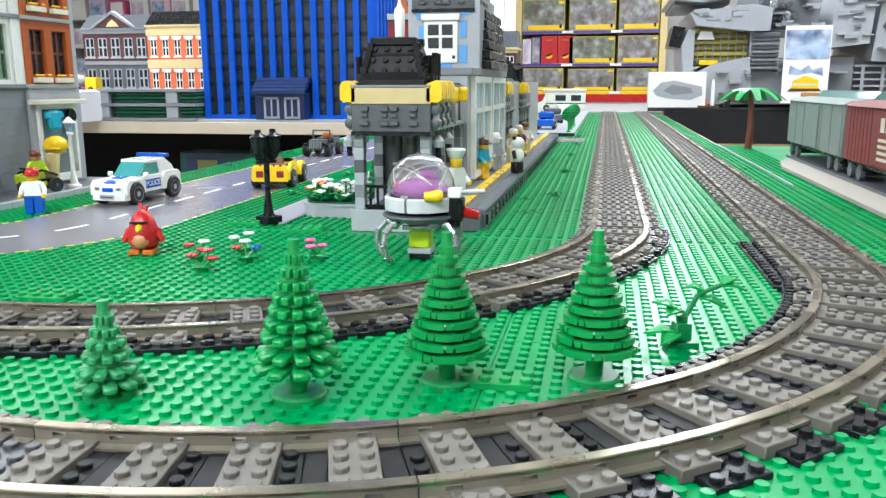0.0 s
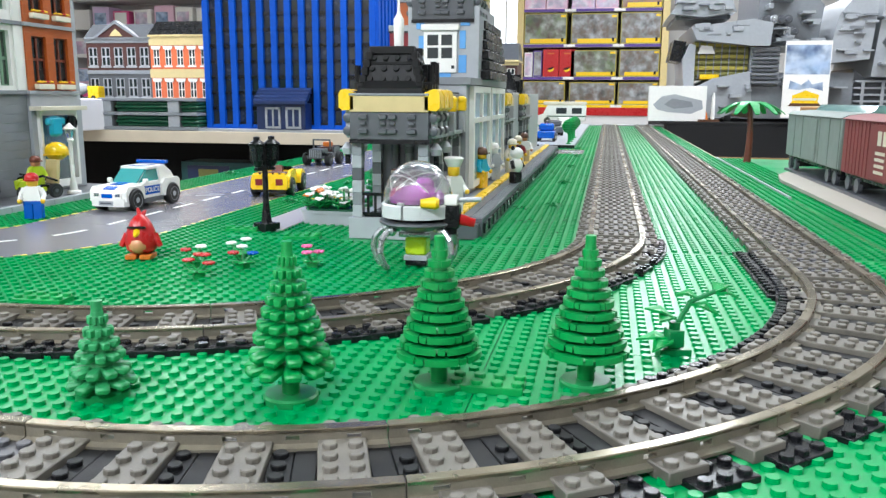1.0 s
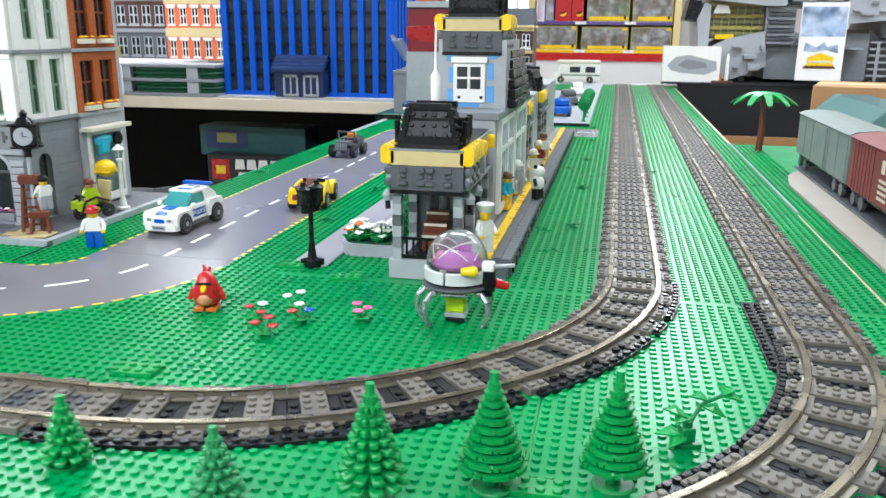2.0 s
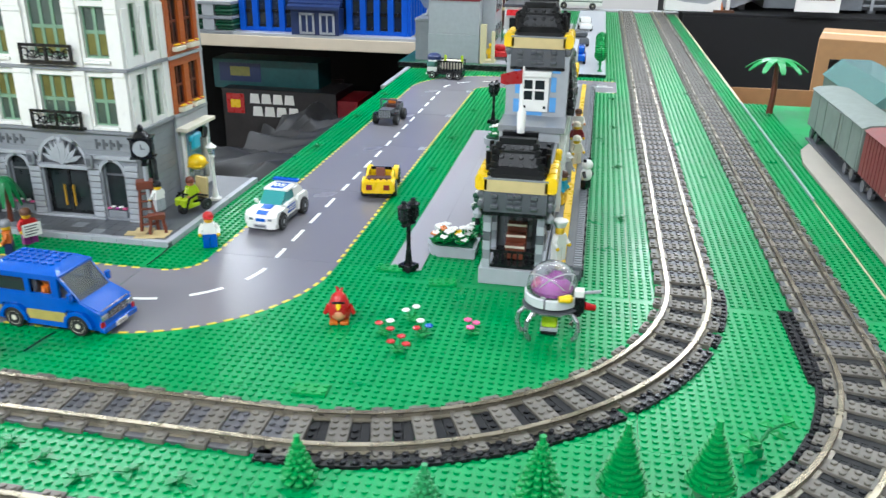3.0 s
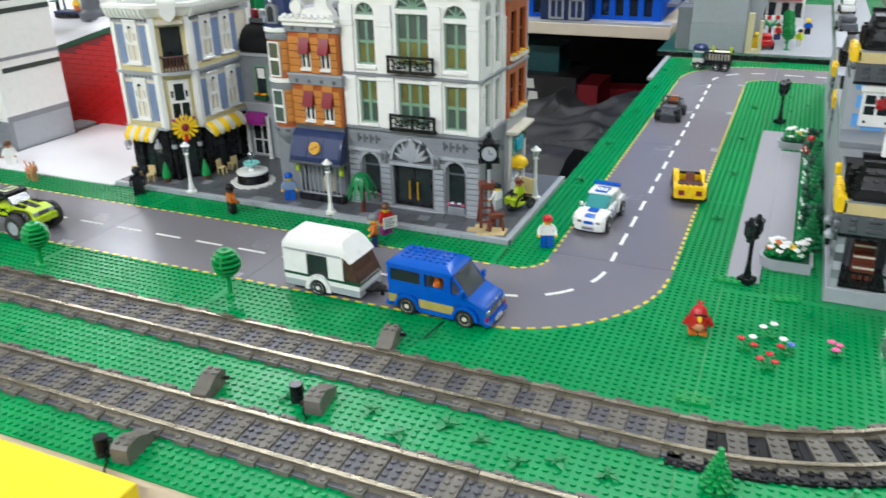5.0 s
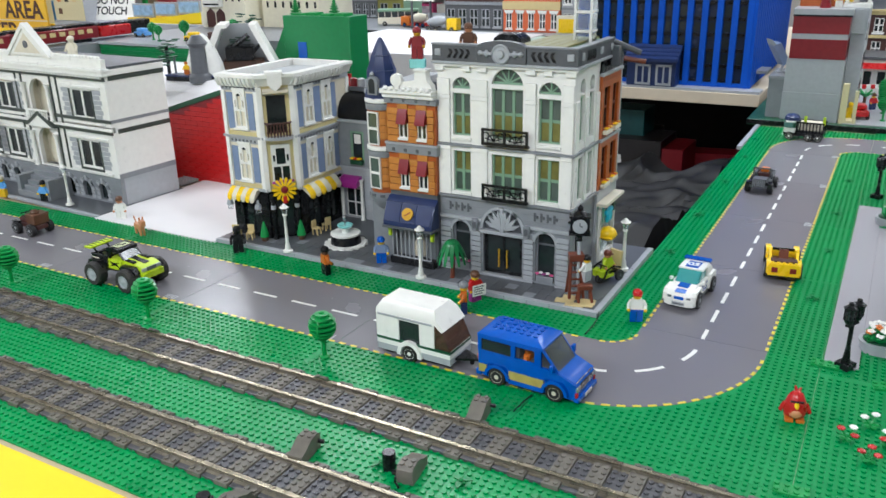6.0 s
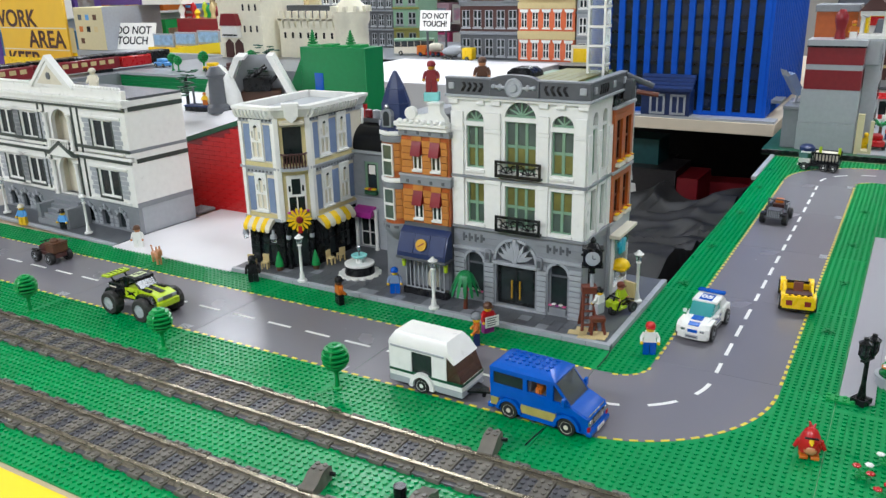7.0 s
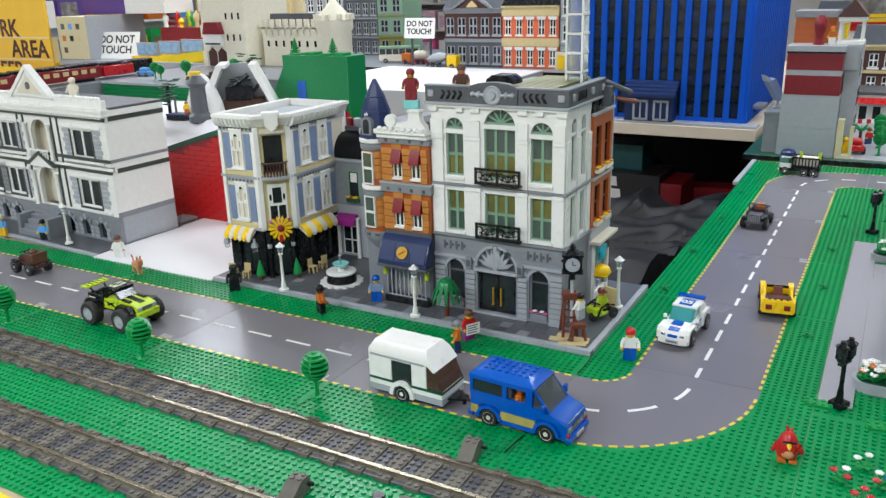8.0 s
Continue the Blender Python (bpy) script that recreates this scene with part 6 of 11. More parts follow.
for xa, xb in ((0.0, 8.1), (15.8, BW)):
    part("string_course", M(LGREY).box(xa, xb, -0.42, 0.0, 9.5, 10.1, 0.05), bank, "light grey moulding above the arches", F)
for xa, xb in ((0.0, 2.2), (6.0, 8.2), (15.7, 17.8), (21.7, BW)):
    part("base_course", M(LGREY).box(xa, xb, -0.5, 0.0, 0, 0.3, 0.04), bank, "light grey foot of the wall", F)
for xa, xb in ((2.4, 5.8), (18.0, 21.5)):
    cx, rr_ = (xa + xb) / 2, (xb - xa) / 2
    ar = M(LGREY)
    for i in range(10):
        a, b = math.pi * i / 10, math.pi * (i + 1) / 10
        ar.prism([(cx + q * math.cos(v), 9.2 - rr_ + q * math.sin(v)) for q, v in ((rr_, a), (rr_ + 0.5, a), (rr_ + 0.5, b), (rr_, b))], -0.22, 0.1, "y")
    part("arch_moulding", ar.mesh("arch_moulding", weld=True), bank, "light grey arch moulding", F)
    f = part("window", lattice(M(MGREY), [xa, xa + 0.3, xb - 0.3, xb], [0.4, 1.6, 9.0], {(1, 1)}, 0.55, 0.85), bank, "grey window frame", F)
    part("pane", M(WINDOWDARK).box(xa + 0.2, xb - 0.2, 0.66, 0.74, 1.5, 9.1), f)
    part("transom", M(DGREY).box(xa + 0.2, xb - 0.2, 0.5, 0.66, 6.9, 7.2), f)
    f = part("flower_box", M(MGREY).box(xa + 0.2, xb - 0.2, -0.1, 0.5, 0.4, 1.5, 0.06), bank, "", F)
    for k, c in enumerate((PINK, WHITE, MAGENTA, WHITE, PINK)):
        part("blossom", blossom_mesh(c), f, at=place(xa + 0.5 + 0.62 * k, -0.05, 1.9 + 0.25 * (k % 2), 30 * k))
d = part("entrance_door", lattice(M(BLACK), [8.4, 8.9, 11.75, 12.15, 15.0, 15.5], [0.4, 0.9, 7.2, 7.7], {(1, 1), (3, 1)}, 0.5, 0.95), bank, "black double door", F)
part("pane", M(WINDOWDARK).box(8.7, 15.2, 0.68, 0.76, 0.7, 7.4), d)
part("door_step", M(LGREY).box(8.2, 15.7, -0.6, 1.0, 0.0, 0.38, 0.05), bank, "light grey door step", F)
for hx in (11.2, 12.7):
    part("door_handle", M(GOLD).rod((hx, 0.2, 1.7), (hx, 0.2, 5.0), 0.17, 8).rod((hx, 0.2, 2.0), (hx, 0.5, 2.0), 0.13, 6).rod((hx, 0.2, 4.7), (hx, 0.5, 4.7), 0.13, 6), d, "gold bar handle")
# recessed round arch with a leafy crest over the door
part("crest_panel", M(DGREY).box(8.3, 15.6, 0.5, 0.95, 7.7, 12.4), bank, "dark grey recess over the door", F)
ar = M(LGREY)
for i in range(14):
    a, b = math.pi * i / 14, math.pi * (i + 1) / 14
    ar.prism([(11.95 + q * math.cos(v), 8.55 + q * math.sin(v)) for q, v in ((3.65, a), (4.15, a), (4.15, b), (3.65, b))], -0.25, 0.3, "y")
part("crest_arch", ar.mesh("crest_arch", weld=True), bank, "grey arch moulding", F)
part("crest_ledge", M(LGREY).box(7.9, 16.0, -0.5, 0.5, 7.7, 8.3, 0.06), bank, "", F)
crest = part("door_crest", M(LGREY).box(11.45, 12.45, -0.5, 0.4, 8.3, 12.0, 0.12).box(11.6, 12.3, -0.6, 0.3, 11.6, 12.6, 0.15), bank, "light grey leaf crest", F)
for s in (-1, 1):
    for k in range(4):
        a = radians((24, 46, 66, 82)[k])
        L_ = (3.3, 3.5, 3.7, 3.6)[k]
        c, s_ = s * math.cos(a), math.sin(a)
        lf = M(LGREY).prism([(0, 0), (0.55 * L_ * c - s * 0.42 * s_, 0.55 * L_ * s_ + 0.42 * abs(c)), (L_ * c, L_ * s_), (0.6 * L_ * c + s * 0.36 * s_, 0.6 * L_ * s_ - 0.36 * abs(c))], -0.34 - 0.07 * k, 0.1, "y")
        part("crest_leaf", lf, crest, at=place(11.95 + s * 0.25, 0, 8.5))
for xa in (1.8, 17.6):
    for k in range(4):
        part("vent_tile", M(DGREY).box(xa + 1.15 * k, xa + 1.15 * k + 0.42, -0.08, 0.0, 11.0, 12.5, 0.03).box(xa + 1.15 * k + 0.42, xa + 1.15 * k + 0.85, -0.16, 0.0, 11.5, 12.0, 0.05), bank, at=F)
for xa in (7.0, 16.6):
    lp = part("wall_lamp", M(MGREY).box(xa - 0.6, xa + 0.6, -0.95, -0.3, 8.0, 10.2, 0.2), bank, "grey square wall lamp", F)
    part("lens", M(DGREY).box(xa - 0.34, xa + 0.34, -1.02, -0.9, 8.5, 9.7, 0.08), lp)
ledge(bank, BW, G1, 0.5, 0.45, MGREY, F, label="grey ledge over the ground floor")
UP = [(2.75, 6.0), (9.9, 15.4), (18.1, 21.8)]
wall(bank, "first_floor_wall", BW, G1 + 0.5, W1, [(a, b, 14.5, 21.6) for a, b in UP], WHITE, F, label="white first floor wall", course=40)
ledge(bank, BW, W1, 0.5, 0.45, MGREY, F, label="grey ledge between the floors")
wall(bank, "second_floor_wall", BW, W1 + 0.5, W2, [h for a, b in UP for h in ((a, b, 24.2, 32.4 if b - a > 5 else 31.3), (a, b, 33.1 if b - a > 5 else 32.0, 35.6 if b - a > 5 else 33.9, True))], WHITE, F, label="white second floor wall", course=40)
for a, b in UP:
    n = 3 if b - a > 5 else 2
    top = 32.4 if n == 3 else 31.3
    for z0, z1 in ((14.5, 21.6), (24.2, top)):
        f = window(bank, a, z0, b - a, z1 - z0, F, SANDGREEN, PALEPANE, n, 2, 0.55, bar=0.5)
        # thin yellow-green sheet against the pane tints one half of the window
        part("blind", M(PANETONE).box(a + 0.3, b - 0.3, 0.70, 0.705, (z0 + z1) / 2 if z0 < 20 else z0 + 0.4, z1 - 0.3 if z0 < 20 else (z0 + z1) / 2), f, "yellow-green sheet over half of the glazing")
    za, zb = top + 0.7, 35.6 if n == 3 else 33.9
    cx, q = (a + b) / 2, (b - a) / 2
    fan = M(SANDGREEN).box(a, b, 0.5, 0.85, za, za + 0.35)
    for k in range(1, 4 if n == 2 else 6):
        v = math.pi * k / (4 if n == 2 else 6)
        fan.rod((cx, 0.62, za + 0.2), (cx + (q - 0.1) * math.cos(v), 0.62, min(zb, za + 0.2 + (zb - za - 0.2) * math.sin(v) * 1.0)), 0.16, 6)
    f = part("fanlight", fan, bank, "sand green fan-shaped bars", F)
    part("pane", M(PALEPANE).box(a, b, 0.72, 0.78, za, zb), f)
    for z in (14.2, 23.7):
        part("window_sill", M(WHITE).box(a - 0.2, b + 0.2, -0.35, 0.3, z - 0.25, z + 0.25, 0.05), bank, "", F)
for xa, xb in ((0.0, 2.3), (6.4, 9.2), (16.0, 17.7), (22.2, BW)):
    for z0, z1 in ((13.9, 22.4), (22.9, 31.0)):
        part("pilaster", M(WHITE).box(xa, xb, -0.32, 0.0, z0, z1 - 0.7, 0.05).box(xa - 0.12 if xa else 0, xb + (0.12 if xb < BW else 0), -0.46, 0.0, z1 - 0.7, z1, 0.06), bank, at=F)
    part("pilaster", M(WHITE).box(xa, xb, -0.4, 0.0, 31.0, 33.6, 0.05), bank, at=F)
FANLEAF = M(BLACK)
for k in range(5):
    v = math.pi * (k + 0.5) / 5
    FANLEAF.rod((0, 0, 0), (0.95 * math.cos(v), 0, 0.95 * math.sin(v)), 0.10, 5)
FANLEAF.tube([(1.05 * math.cos(math.pi * i / 10), 0, 1.05 * math.sin(math.pi * i / 10)) for i in range(11)], 0.1, 5)
FANLEAF = FANLEAF.mesh("scroll")
CURL = M(BLACK).tube([(0.75 * math.cos(5.2 * i / 12) * (1 - 0.045 * i), 0, 0.75 * math.sin(5.2 * i / 12) * (1 - 0.045 * i)) for i in range(13)], 0.11, 5).mesh("scroll")
for z in (13.9, 23.3):
    x0, x1 = 8.6, 16.8
    bal = lattice(M(BLACK), [x0, x0 + 0.4, 12.5, 12.9, x1 - 0.4, x1], [z, z + 0.5, z + 2.4, z + 2.8], {(1, 1), (3, 1)}, -1.25, -0.95)
    b = part("balcony", bal, bank, "black ornate balcony rail", F)
    part("balcony_floor", M(BLACK).box(x0, x1, -0.94, 0.0, z, z + 0.35, 0.03), b)
    for s, cx in ((-1, 10.75), (1, 14.65)):
        part("scroll", FANLEAF, b, at=place(cx, -1.1, z + 0.75))
        for e in (-1, 1):
            part("scroll", CURL, b, at=place(cx + e * 1.3, -1.1, z + 1.5, 0 if e > 0 else 180))
# cornice and parapet
for k, (xa, xb) in enumerate(((-0.3, 1.4), (4.8, 6.2), (7.6, 9.2), (16.0, 17.6), (19.0, 20.4), (22.6, 24.3))):
    part("modillion", M(WHITE).box(xa, xb, -0.5, 0.0, W2 - 1.1, W2, 0.06), bank, at=F)
part("cornice", M(WHITE).box(-0.5, BW + 0.5, -0.6, 0.3, W2 - 0.35, W2 + 0.05, 0.05).use(LGREY).box(-0.8, BW + 0.8, -0.9, 0.4, W2 + 0.05, W2 + 0.5, 0.06), bank, "white and light grey cornice", F)
par = M(DGREY).box(-0.6, 7.6, -0.7, 0.4, W2 + 0.5, W2 + 3.0, 0.06).box(7.6, 16.2, -0.95, 0.4, W2 + 0.5, W2 + 3.0, 0.06).box(16.2, BW + 0.6, -0.7, 0.4, W2 + 0.5, W2 + 3.0, 0.06)
par.use(MGREY).box(-0.7, BW + 0.7, -0.85, 0.5, W2 + 3.0, W2 + 3.3, 0.06)
pts = [(11.9 + 4.1 * math.cos(math.pi * i / 14), W2 + 3.0 + 0.95 * math.sin(math.pi * i / 14)) for i in range(15)]
par.use(DGREY).prism(pts, -0.94, 0.45, "y")
part("parapet", par, bank, "dark grey decorated parapet with a shallow arch", F)
HERR = M(BLACK).prism([(0, 0), (0.55, 0), (1.05, 0.9), (0.8, 1.5), (0.25, 1.5), (0.6, 0.95)], -0.10, 0.05, "y").mesh("parapet_relief")
for xa, fl in ((2.2, 1), (17.4, -1)):
    for k in range(4):
        part("parapet_relief", HERR, bank, at=F @ place(xa + 1.05 * k + (0 if fl > 0 else 0.6), -0.7, W2 + 1.0) @ Matrix.Diagonal((fl, 1, 1, 1)))
for xa in (0.0, 22.9):
    part("parapet_stud", M(LGREY).box(xa, xa + 1.1, -0.95, -0.68, W2 + 1.3, W2 + 2.4, 0.1), bank, "light grey square boss", F)
em = M(LGREY).put(Matrix.Translation((11.9, -1.05, W2 + 1.95)) @ Matrix.Rotation(math.pi / 2, 4, "X"))
em.lathe([(1.55, -0.2), (1.55, 0.1), (1.35, 0.2), (1.2, 0.05), (0.75, 0.05), (0.6, 0.35), (0.15, 0.35)], n=22)
e = part("roof_emblem", em, bank, "round grey emblem", F)
for s in (-1, 1):
    part("emblem_wing", M(LGREY).rod((11.9 + s * 1.5, -1.05, W2 + 1.95), (11.9 + s * 3.4, -1.05, W2 + 2.05), 0.26, 8).ball(11.9 + s * 3.5, -1.05, W2 + 2.05, 0.42, n=10, m=6).ball(11.9 + s * 2.4, -1.05, W2 + 2.0, 0.4, 0.55, 10, 6), e)
# side wall towards the road, white storeys first, then the brown bay
SD = 11.6
wall(bank, "side_wall", SD, G0, G1, [(2.6, 5.2, 0.4, 9.2, True)], MGREY, R, label="grey side wall", start=1.0)
f = part("window", lattice(M(MGREY), [2.6, 2.9, 4.9, 5.2], [0.4, 1.4, 9.0], {(1, 1)}, 0.55, 0.85), bank, "grey window frame", R)
part("pane", M(WINDOWDARK).box(2.7, 5.1, 0.66, 0.74, 1.3, 9.1), f)
wall(bank, "side_wall", SD, G1 + 0.5, W1, [(2.6, 4.8, 14.5, 21.6), (7.0, 9.2, 14.5, 21.6)], WHITE, R, label="white side wall", start=1.0, course=40)
wall(bank, "side_wall", SD, W1 + 0.5, W2, [(2.6, 4.8, 24.2, 34.2, True), (7.0, 9.2, 24.2, 34.2, True)], WHITE, R, label="white side wall", start=1.0, course=40)
for xa in (2.6, 7.0):
    window(bank, xa, 14.5, 2.2, 7.1, R, SANDGREEN, PALEPANE, 2, 2, 0.55, bar=0.4)
    window(bank, xa, 24.2, 2.2, 7.3, R, SANDGREEN, PALEPANE, 2, 2, 0.55, bar=0.4)
    part("pane", M(PALEPANE).box(xa, xa + 2.2, 0.72, 0.78, 31.9, 34.2), bank, "arched fanlight", R)
    part("arch_sill", M(WHITE).box(xa - 0.1, xa + 2.3, 0.1, 0.7, 31.5, 31.95, 0.03), bank, "", R)
for xa, xb in ((0.36, 2.0), (5.3, 6.5), (9.8, SD)):
    for z0, z1 in ((13.9, 22.4), (22.9, 31.0)):
        part("pilaster", M(WHITE).box(xa, xb, -0.28, 0.0, z0, z1, 0.05), bank, at=R)
for z in (G1, W1):
    ledge(bank, SD, z, 0.5, 0.45, MGREY, R, x0=1.47)
part("side_cornice", M(LGREY).box(0.45, 16.4, -0.8, 0.4, W2 + 0.05, W2 + 0.5, 0.06), bank, "", R)
sp = M(DGREY).box(0.45, 16.2, -0.6, 0.5, W2 + 0.5, W2 + 3.0, 0.06).use(MGREY).box(0.55, 16.4, -0.7, 0.6, W2 + 3.0, W2 + 3.3, 0.06)
part("side_parapet", sp, bank, "dark grey parapet", R)
for k in range(4):
    part("parapet_relief", HERR, bank, at=R @ place(3.2 + 1.05 * k, -0.6, W2 + 1.0))
for xa in (0.7, 9.4, 14.6):
    part("parapet_stud", M(LGREY).box(xa, xa + 1.1, -0.85, -0.58, W2 + 1.3, W2 + 2.4, 0.1), bank, "light grey square boss", R)
RB = facing(BW + 0.5, SD, 90)
wall(bank, "rear_bay_wall", 10, G0, G1, [(1.0, 9.0, 0.4, 11.0)], LGREY, RB, label="light grey shop wall")
wall(bank, "rear_bay_wall", 10, G1 + 0.5, W1, [(1.2, 4.2, 15.0, 21.2), (5.8, 8.8, 15.0, 21.2)], DKORANGE, RB, label="brown-orange brick bay")
wall(bank, "rear_bay_wall", 10, W1 + 0.5, 33.4, [(1.2, 4.2, 24.4, 31.4), (5.8, 8.8, 24.4, 31.4)], DKORANGE, RB, label="brown-orange brick bay")
for z in (15.0, 24.4):
    for xa in (1.2, 5.8):
        window(bank, xa, z, 3.0, 6.2 if z < 20 else 7.0, RB, BRICKRED, WINDOWDARK, 2, 2, bar=0.34)
        bx = part("flower_box", M(OFFWHITE).box(xa - 0.1, xa + 3.1, -0.8, 0.0, z - 0.9, z - 0.2, 0.06), bank, "", RB)
        for k in range(4):
            part("blossom", blossom_mesh(YELLOW if k != 2 else RED), bx, at=place(xa + 0.4 + 0.75 * k, -0.5, z + 0.1, 25 * k))
for z in (G1, W1, 33.4):
    ledge(bank, 10, z, 0.5, 0.35, LGREY, RB)
part("bay_roof", M(BLACK).prism([(-0.4, 33.9), (10.4, 33.9), (9.6, 36.0), (0.6, 36.0)], 0.2, 6.0, "y"), bank, "black bay roof", RB)
shop = lattice(M(WHITE), [1.0, 1.5, 8.5, 9.0], [0.4, 1.4, 10.5, 11.2], {(1, 1)}, -0.5, 0.4)
s0 = part("shop_window", shop, bank, "white framed shop window", RB)
part("pane", M(GLASS).box(1.4, 8.6, 0.1, 0.16, 1.4, 10.6), s0)
part("shop_canopy", M(OFFWHITE).box(-0.4, 9.6, -1.9, 0.0, 11.2, 11.8, 0.06), bank, "pale shop canopy", RB)
part("shop_interior", M(LBLUE).box(1.2, 8.8, 0.9, 0.98, 0.4, 10.8), bank, "pale blue back of the shop window", RB)
part("washing_sign", M(TEAL).box(1.8, 4.4, -1.6, -0.8, 7.6, 10.4, 0.4).box(1.2, 2.4, -1.5, -0.9, 9.2, 10.2, 0.2).box(3.8, 5.0, -1.5, -0.9, 9.2, 10.2, 0.2), bank, "azure shirt-shaped sign", RB)
part("basket", M(YELLOW).ball(2.6, -1.4, 5.6, 1.6, 1.3, 14, 8).box(1.0, 4.2, -2.7, -0.2, 5.0, 5.3, 0.1), bank, "yellow rounded basket", RB)
part("washer_ring", M(BLACK).put(Matrix.Translation((7.6, -0.6, 9.4)) @ Matrix.Rotation(math.pi / 2, 4, "X")).lathe([(0.5, -0.15), (1.0, -0.2), (1.0, 0.2), (0.5, 0.15)], n=16), bank, "black round washer door", RB)
for xa in (2.0, 5.2):
    part("washer", M(MGREY).box(xa, xa + 2.4, 0.2, 0.8, 1.4, 4.2, 0.1), bank, "grey machine behind the glass", RB)
# back, roof and clock
part("back_wall", M(LGREY).box(0.0, BW + 0.4, 21.7, 22.6, 0, W2, 0.02).box(0, 1.0, 1.02, 21.68, 0, W2), bank)
part("roof", M(DGREY).box(0.4, BW - 0.4, 0.55, 21.6, W2 + 0.4, W2 + 1.0, 0.04), bank, "dark flat roof")
part("roof_hatch", M(BLACK).prism([(7.0, W2 + 1.0), (13.0, W2 + 1.0), (12.4, W2 + 3.6), (11.4, W2 + 4.3), (8.6, W2 + 4.3), (7.6, W2 + 3.6)], 5.6, 9.4, "y"), bank, "black rounded roof vent")
for k in range(5):
    part("skylight_slat", M(OLIVE).box(12.4 + 1.7 * k, 14.0 + 1.7 * k, 3.0, 20.0, W2 + 2.6, W2 + 2.9, 0.04), bank, "dull brown roof slat")
part("skylight", M(SANDGREEN).prism([(9.0, W2 + 1.0), (21.4, W2 + 1.0), (20.8, W2 + 2.5), (9.6, W2 + 2.5)], 2.0, 20.4, "y"), bank, "pale green glazed skylight")
for xa in (10.2, 19.2):
    part("roof_fan", M(WHITE).lathe([(1.1, W2 + 1.0), (1.1, W2 + 2.6), (0.7, W2 + 3.0)], xa - 2.2, 2.2, 12), bank, "white round roof fan")
gun = part("roof_pipe", M(DGREY).rod((BW + 0.6, 16.2, W2 + 2.6), (BW + 4.6, 18.4, W2 + 0.6), 0.5, 10).box(BW + 0.4, BW + 2.0, 15.2, 17.2, W2 - 1.4, W2 + 2.0, 0.2), bank, "dark grey rooftop machine")
part("barrel", M(BRICKRED).rod((BW + 2.2, 17.0, W2 - 0.2), (BW + 5.6, 18.2, W2 - 0.8), 0.42, 8), gun, "brown barrel")
ck = M(BLACK).box(-1.5, 1.5, -1.0, 1.0, -1.3, 1.3, 0.12).box(-1.7, 1.7, -1.15, 1.15, 1.3, 1.6, 0.05).box(-1.7, 1.7, -1.15, 1.15, -1.55, -1.3, 0.05).lathe([(1.2, 1.6), (0.8, 2.2), (0.4, 2.4), (0.5, 2.8), (0.1, 3.3)], n=12)
c0 = part("corner_clock", ck, bank, "black corner clock with a white dial", place(26.4, -2.2, 12.4, 20))
part("clock_bracket", M(BLACK).lathe([(0.7, -1.55), (0.4, -2.2), (0.5, -2.7)], n=10).rod((0, 0.9, -0.4), (-1.7, 2.6, -0.6), 0.25), c0)
part("clock_post", M(LGREY).rod((0, 0, -2.6), (0, 0, -11.6), 0.3, 10), c0, "light grey post")
dial = M(LGREY).put(Matrix.Rotation(math.pi / 2, 4, "X"))
dial.lathe([(1.15, 0.95), (1.15, 1.1), (0.95, 1.12)], n=22)
dial.use(WHITE).cyl(0, 0, 1.0, 1.1, 0.95, 20)
dial.put()
dial.use(BLACK).box(-0.06, 0.06, -1.16, -1.1, 0.0, 0.62).box(0.0, 0.5, -1.16, -1.1, -0.06, 0.06)
part("clock_dial", dial, c0)
# ladder and paint mess at the corner
t = thing("step_ladder", -5.6, 5.0, 0.8, 30, "reddish brown wooden-look step ladder on a paint-stained sheet", "ladder")
for s in (-1, 1):
    part("rail", M(BRICKRED).rod((s * 1.15, -1.5, 0.1), (s * 0.8, 0, 6.4), 0.26).rod((s * 1.15, 1.5, 0.1), (s * 0.8, 0, 6.4), 0.26), t)
for k in range(5):
    part("rung", M(BRICKRED).box(-1.1 + 0.06 * k, 1.1 - 0.06 * k, -1.5 + 0.27 * k, -0.9 + 0.27 * k, 0.9 + 1.1 * k, 1.15 + 1.1 * k, 0.05), t)
part("platform", M(BRICKRED).box(-1.2, 1.2, -0.9, 0.9, 6.2, 7.4, 0.1), t)
t = thing("paint_sheet", -4.6, 3.6, 0.82, 10, "tan paint-stained sheet of flat tiles", "sheet")
for bx, by, bw, bh in ((-3.4, -1.8, 3.0, 1.6), (-1.6, -2.9, 3.0, 1.4), (0.4, -1.6, 2.6, 2.0), (-2.4, -0.2, 2.6, 1.5), (1.2, -2.6, 1.6, 1.0)):
    part("tile", M(TAN).box(bx, bx + bw - 0.04, by, by + bh - 0.04, 0.0, 0.12 + 0.01 * bw, 0.03), t)
t = thing("saw_horse", -3.4, 3.4, 0.95, 30, "small reddish brown wooden-look trestle on the plaza", "trestle")
part("top", M(BRICKRED).box(-1.2, 1.2, -0.6, 0.6, 2.0, 2.8, 0.1), t)
for s in (-1, 1):
    for e in (-1, 1):
        part("leg", M(BRICKRED).rod((s * 0.8, e * 0.3, 2.2), (s * 1.1, e * 0.8, 0), 0.24), t)

# ---------------------------------------------------------------- corner cafe, courtyard and brown music shop
FRIEZE_BOSS = M(DGREY).box(-0.22, 0.22, -0.1, 0.05, -0.22, 0.22, 0.04).mesh("frieze_boss")
SCALLOP = M(WHITE).prism([(-0.3, -0.25), (-0.85, -0.1), (-1.35, 0.6), (-1.6, 1.5), (-0.4, 1.6)], -0.3, 0.3, "x").mesh("scallop")
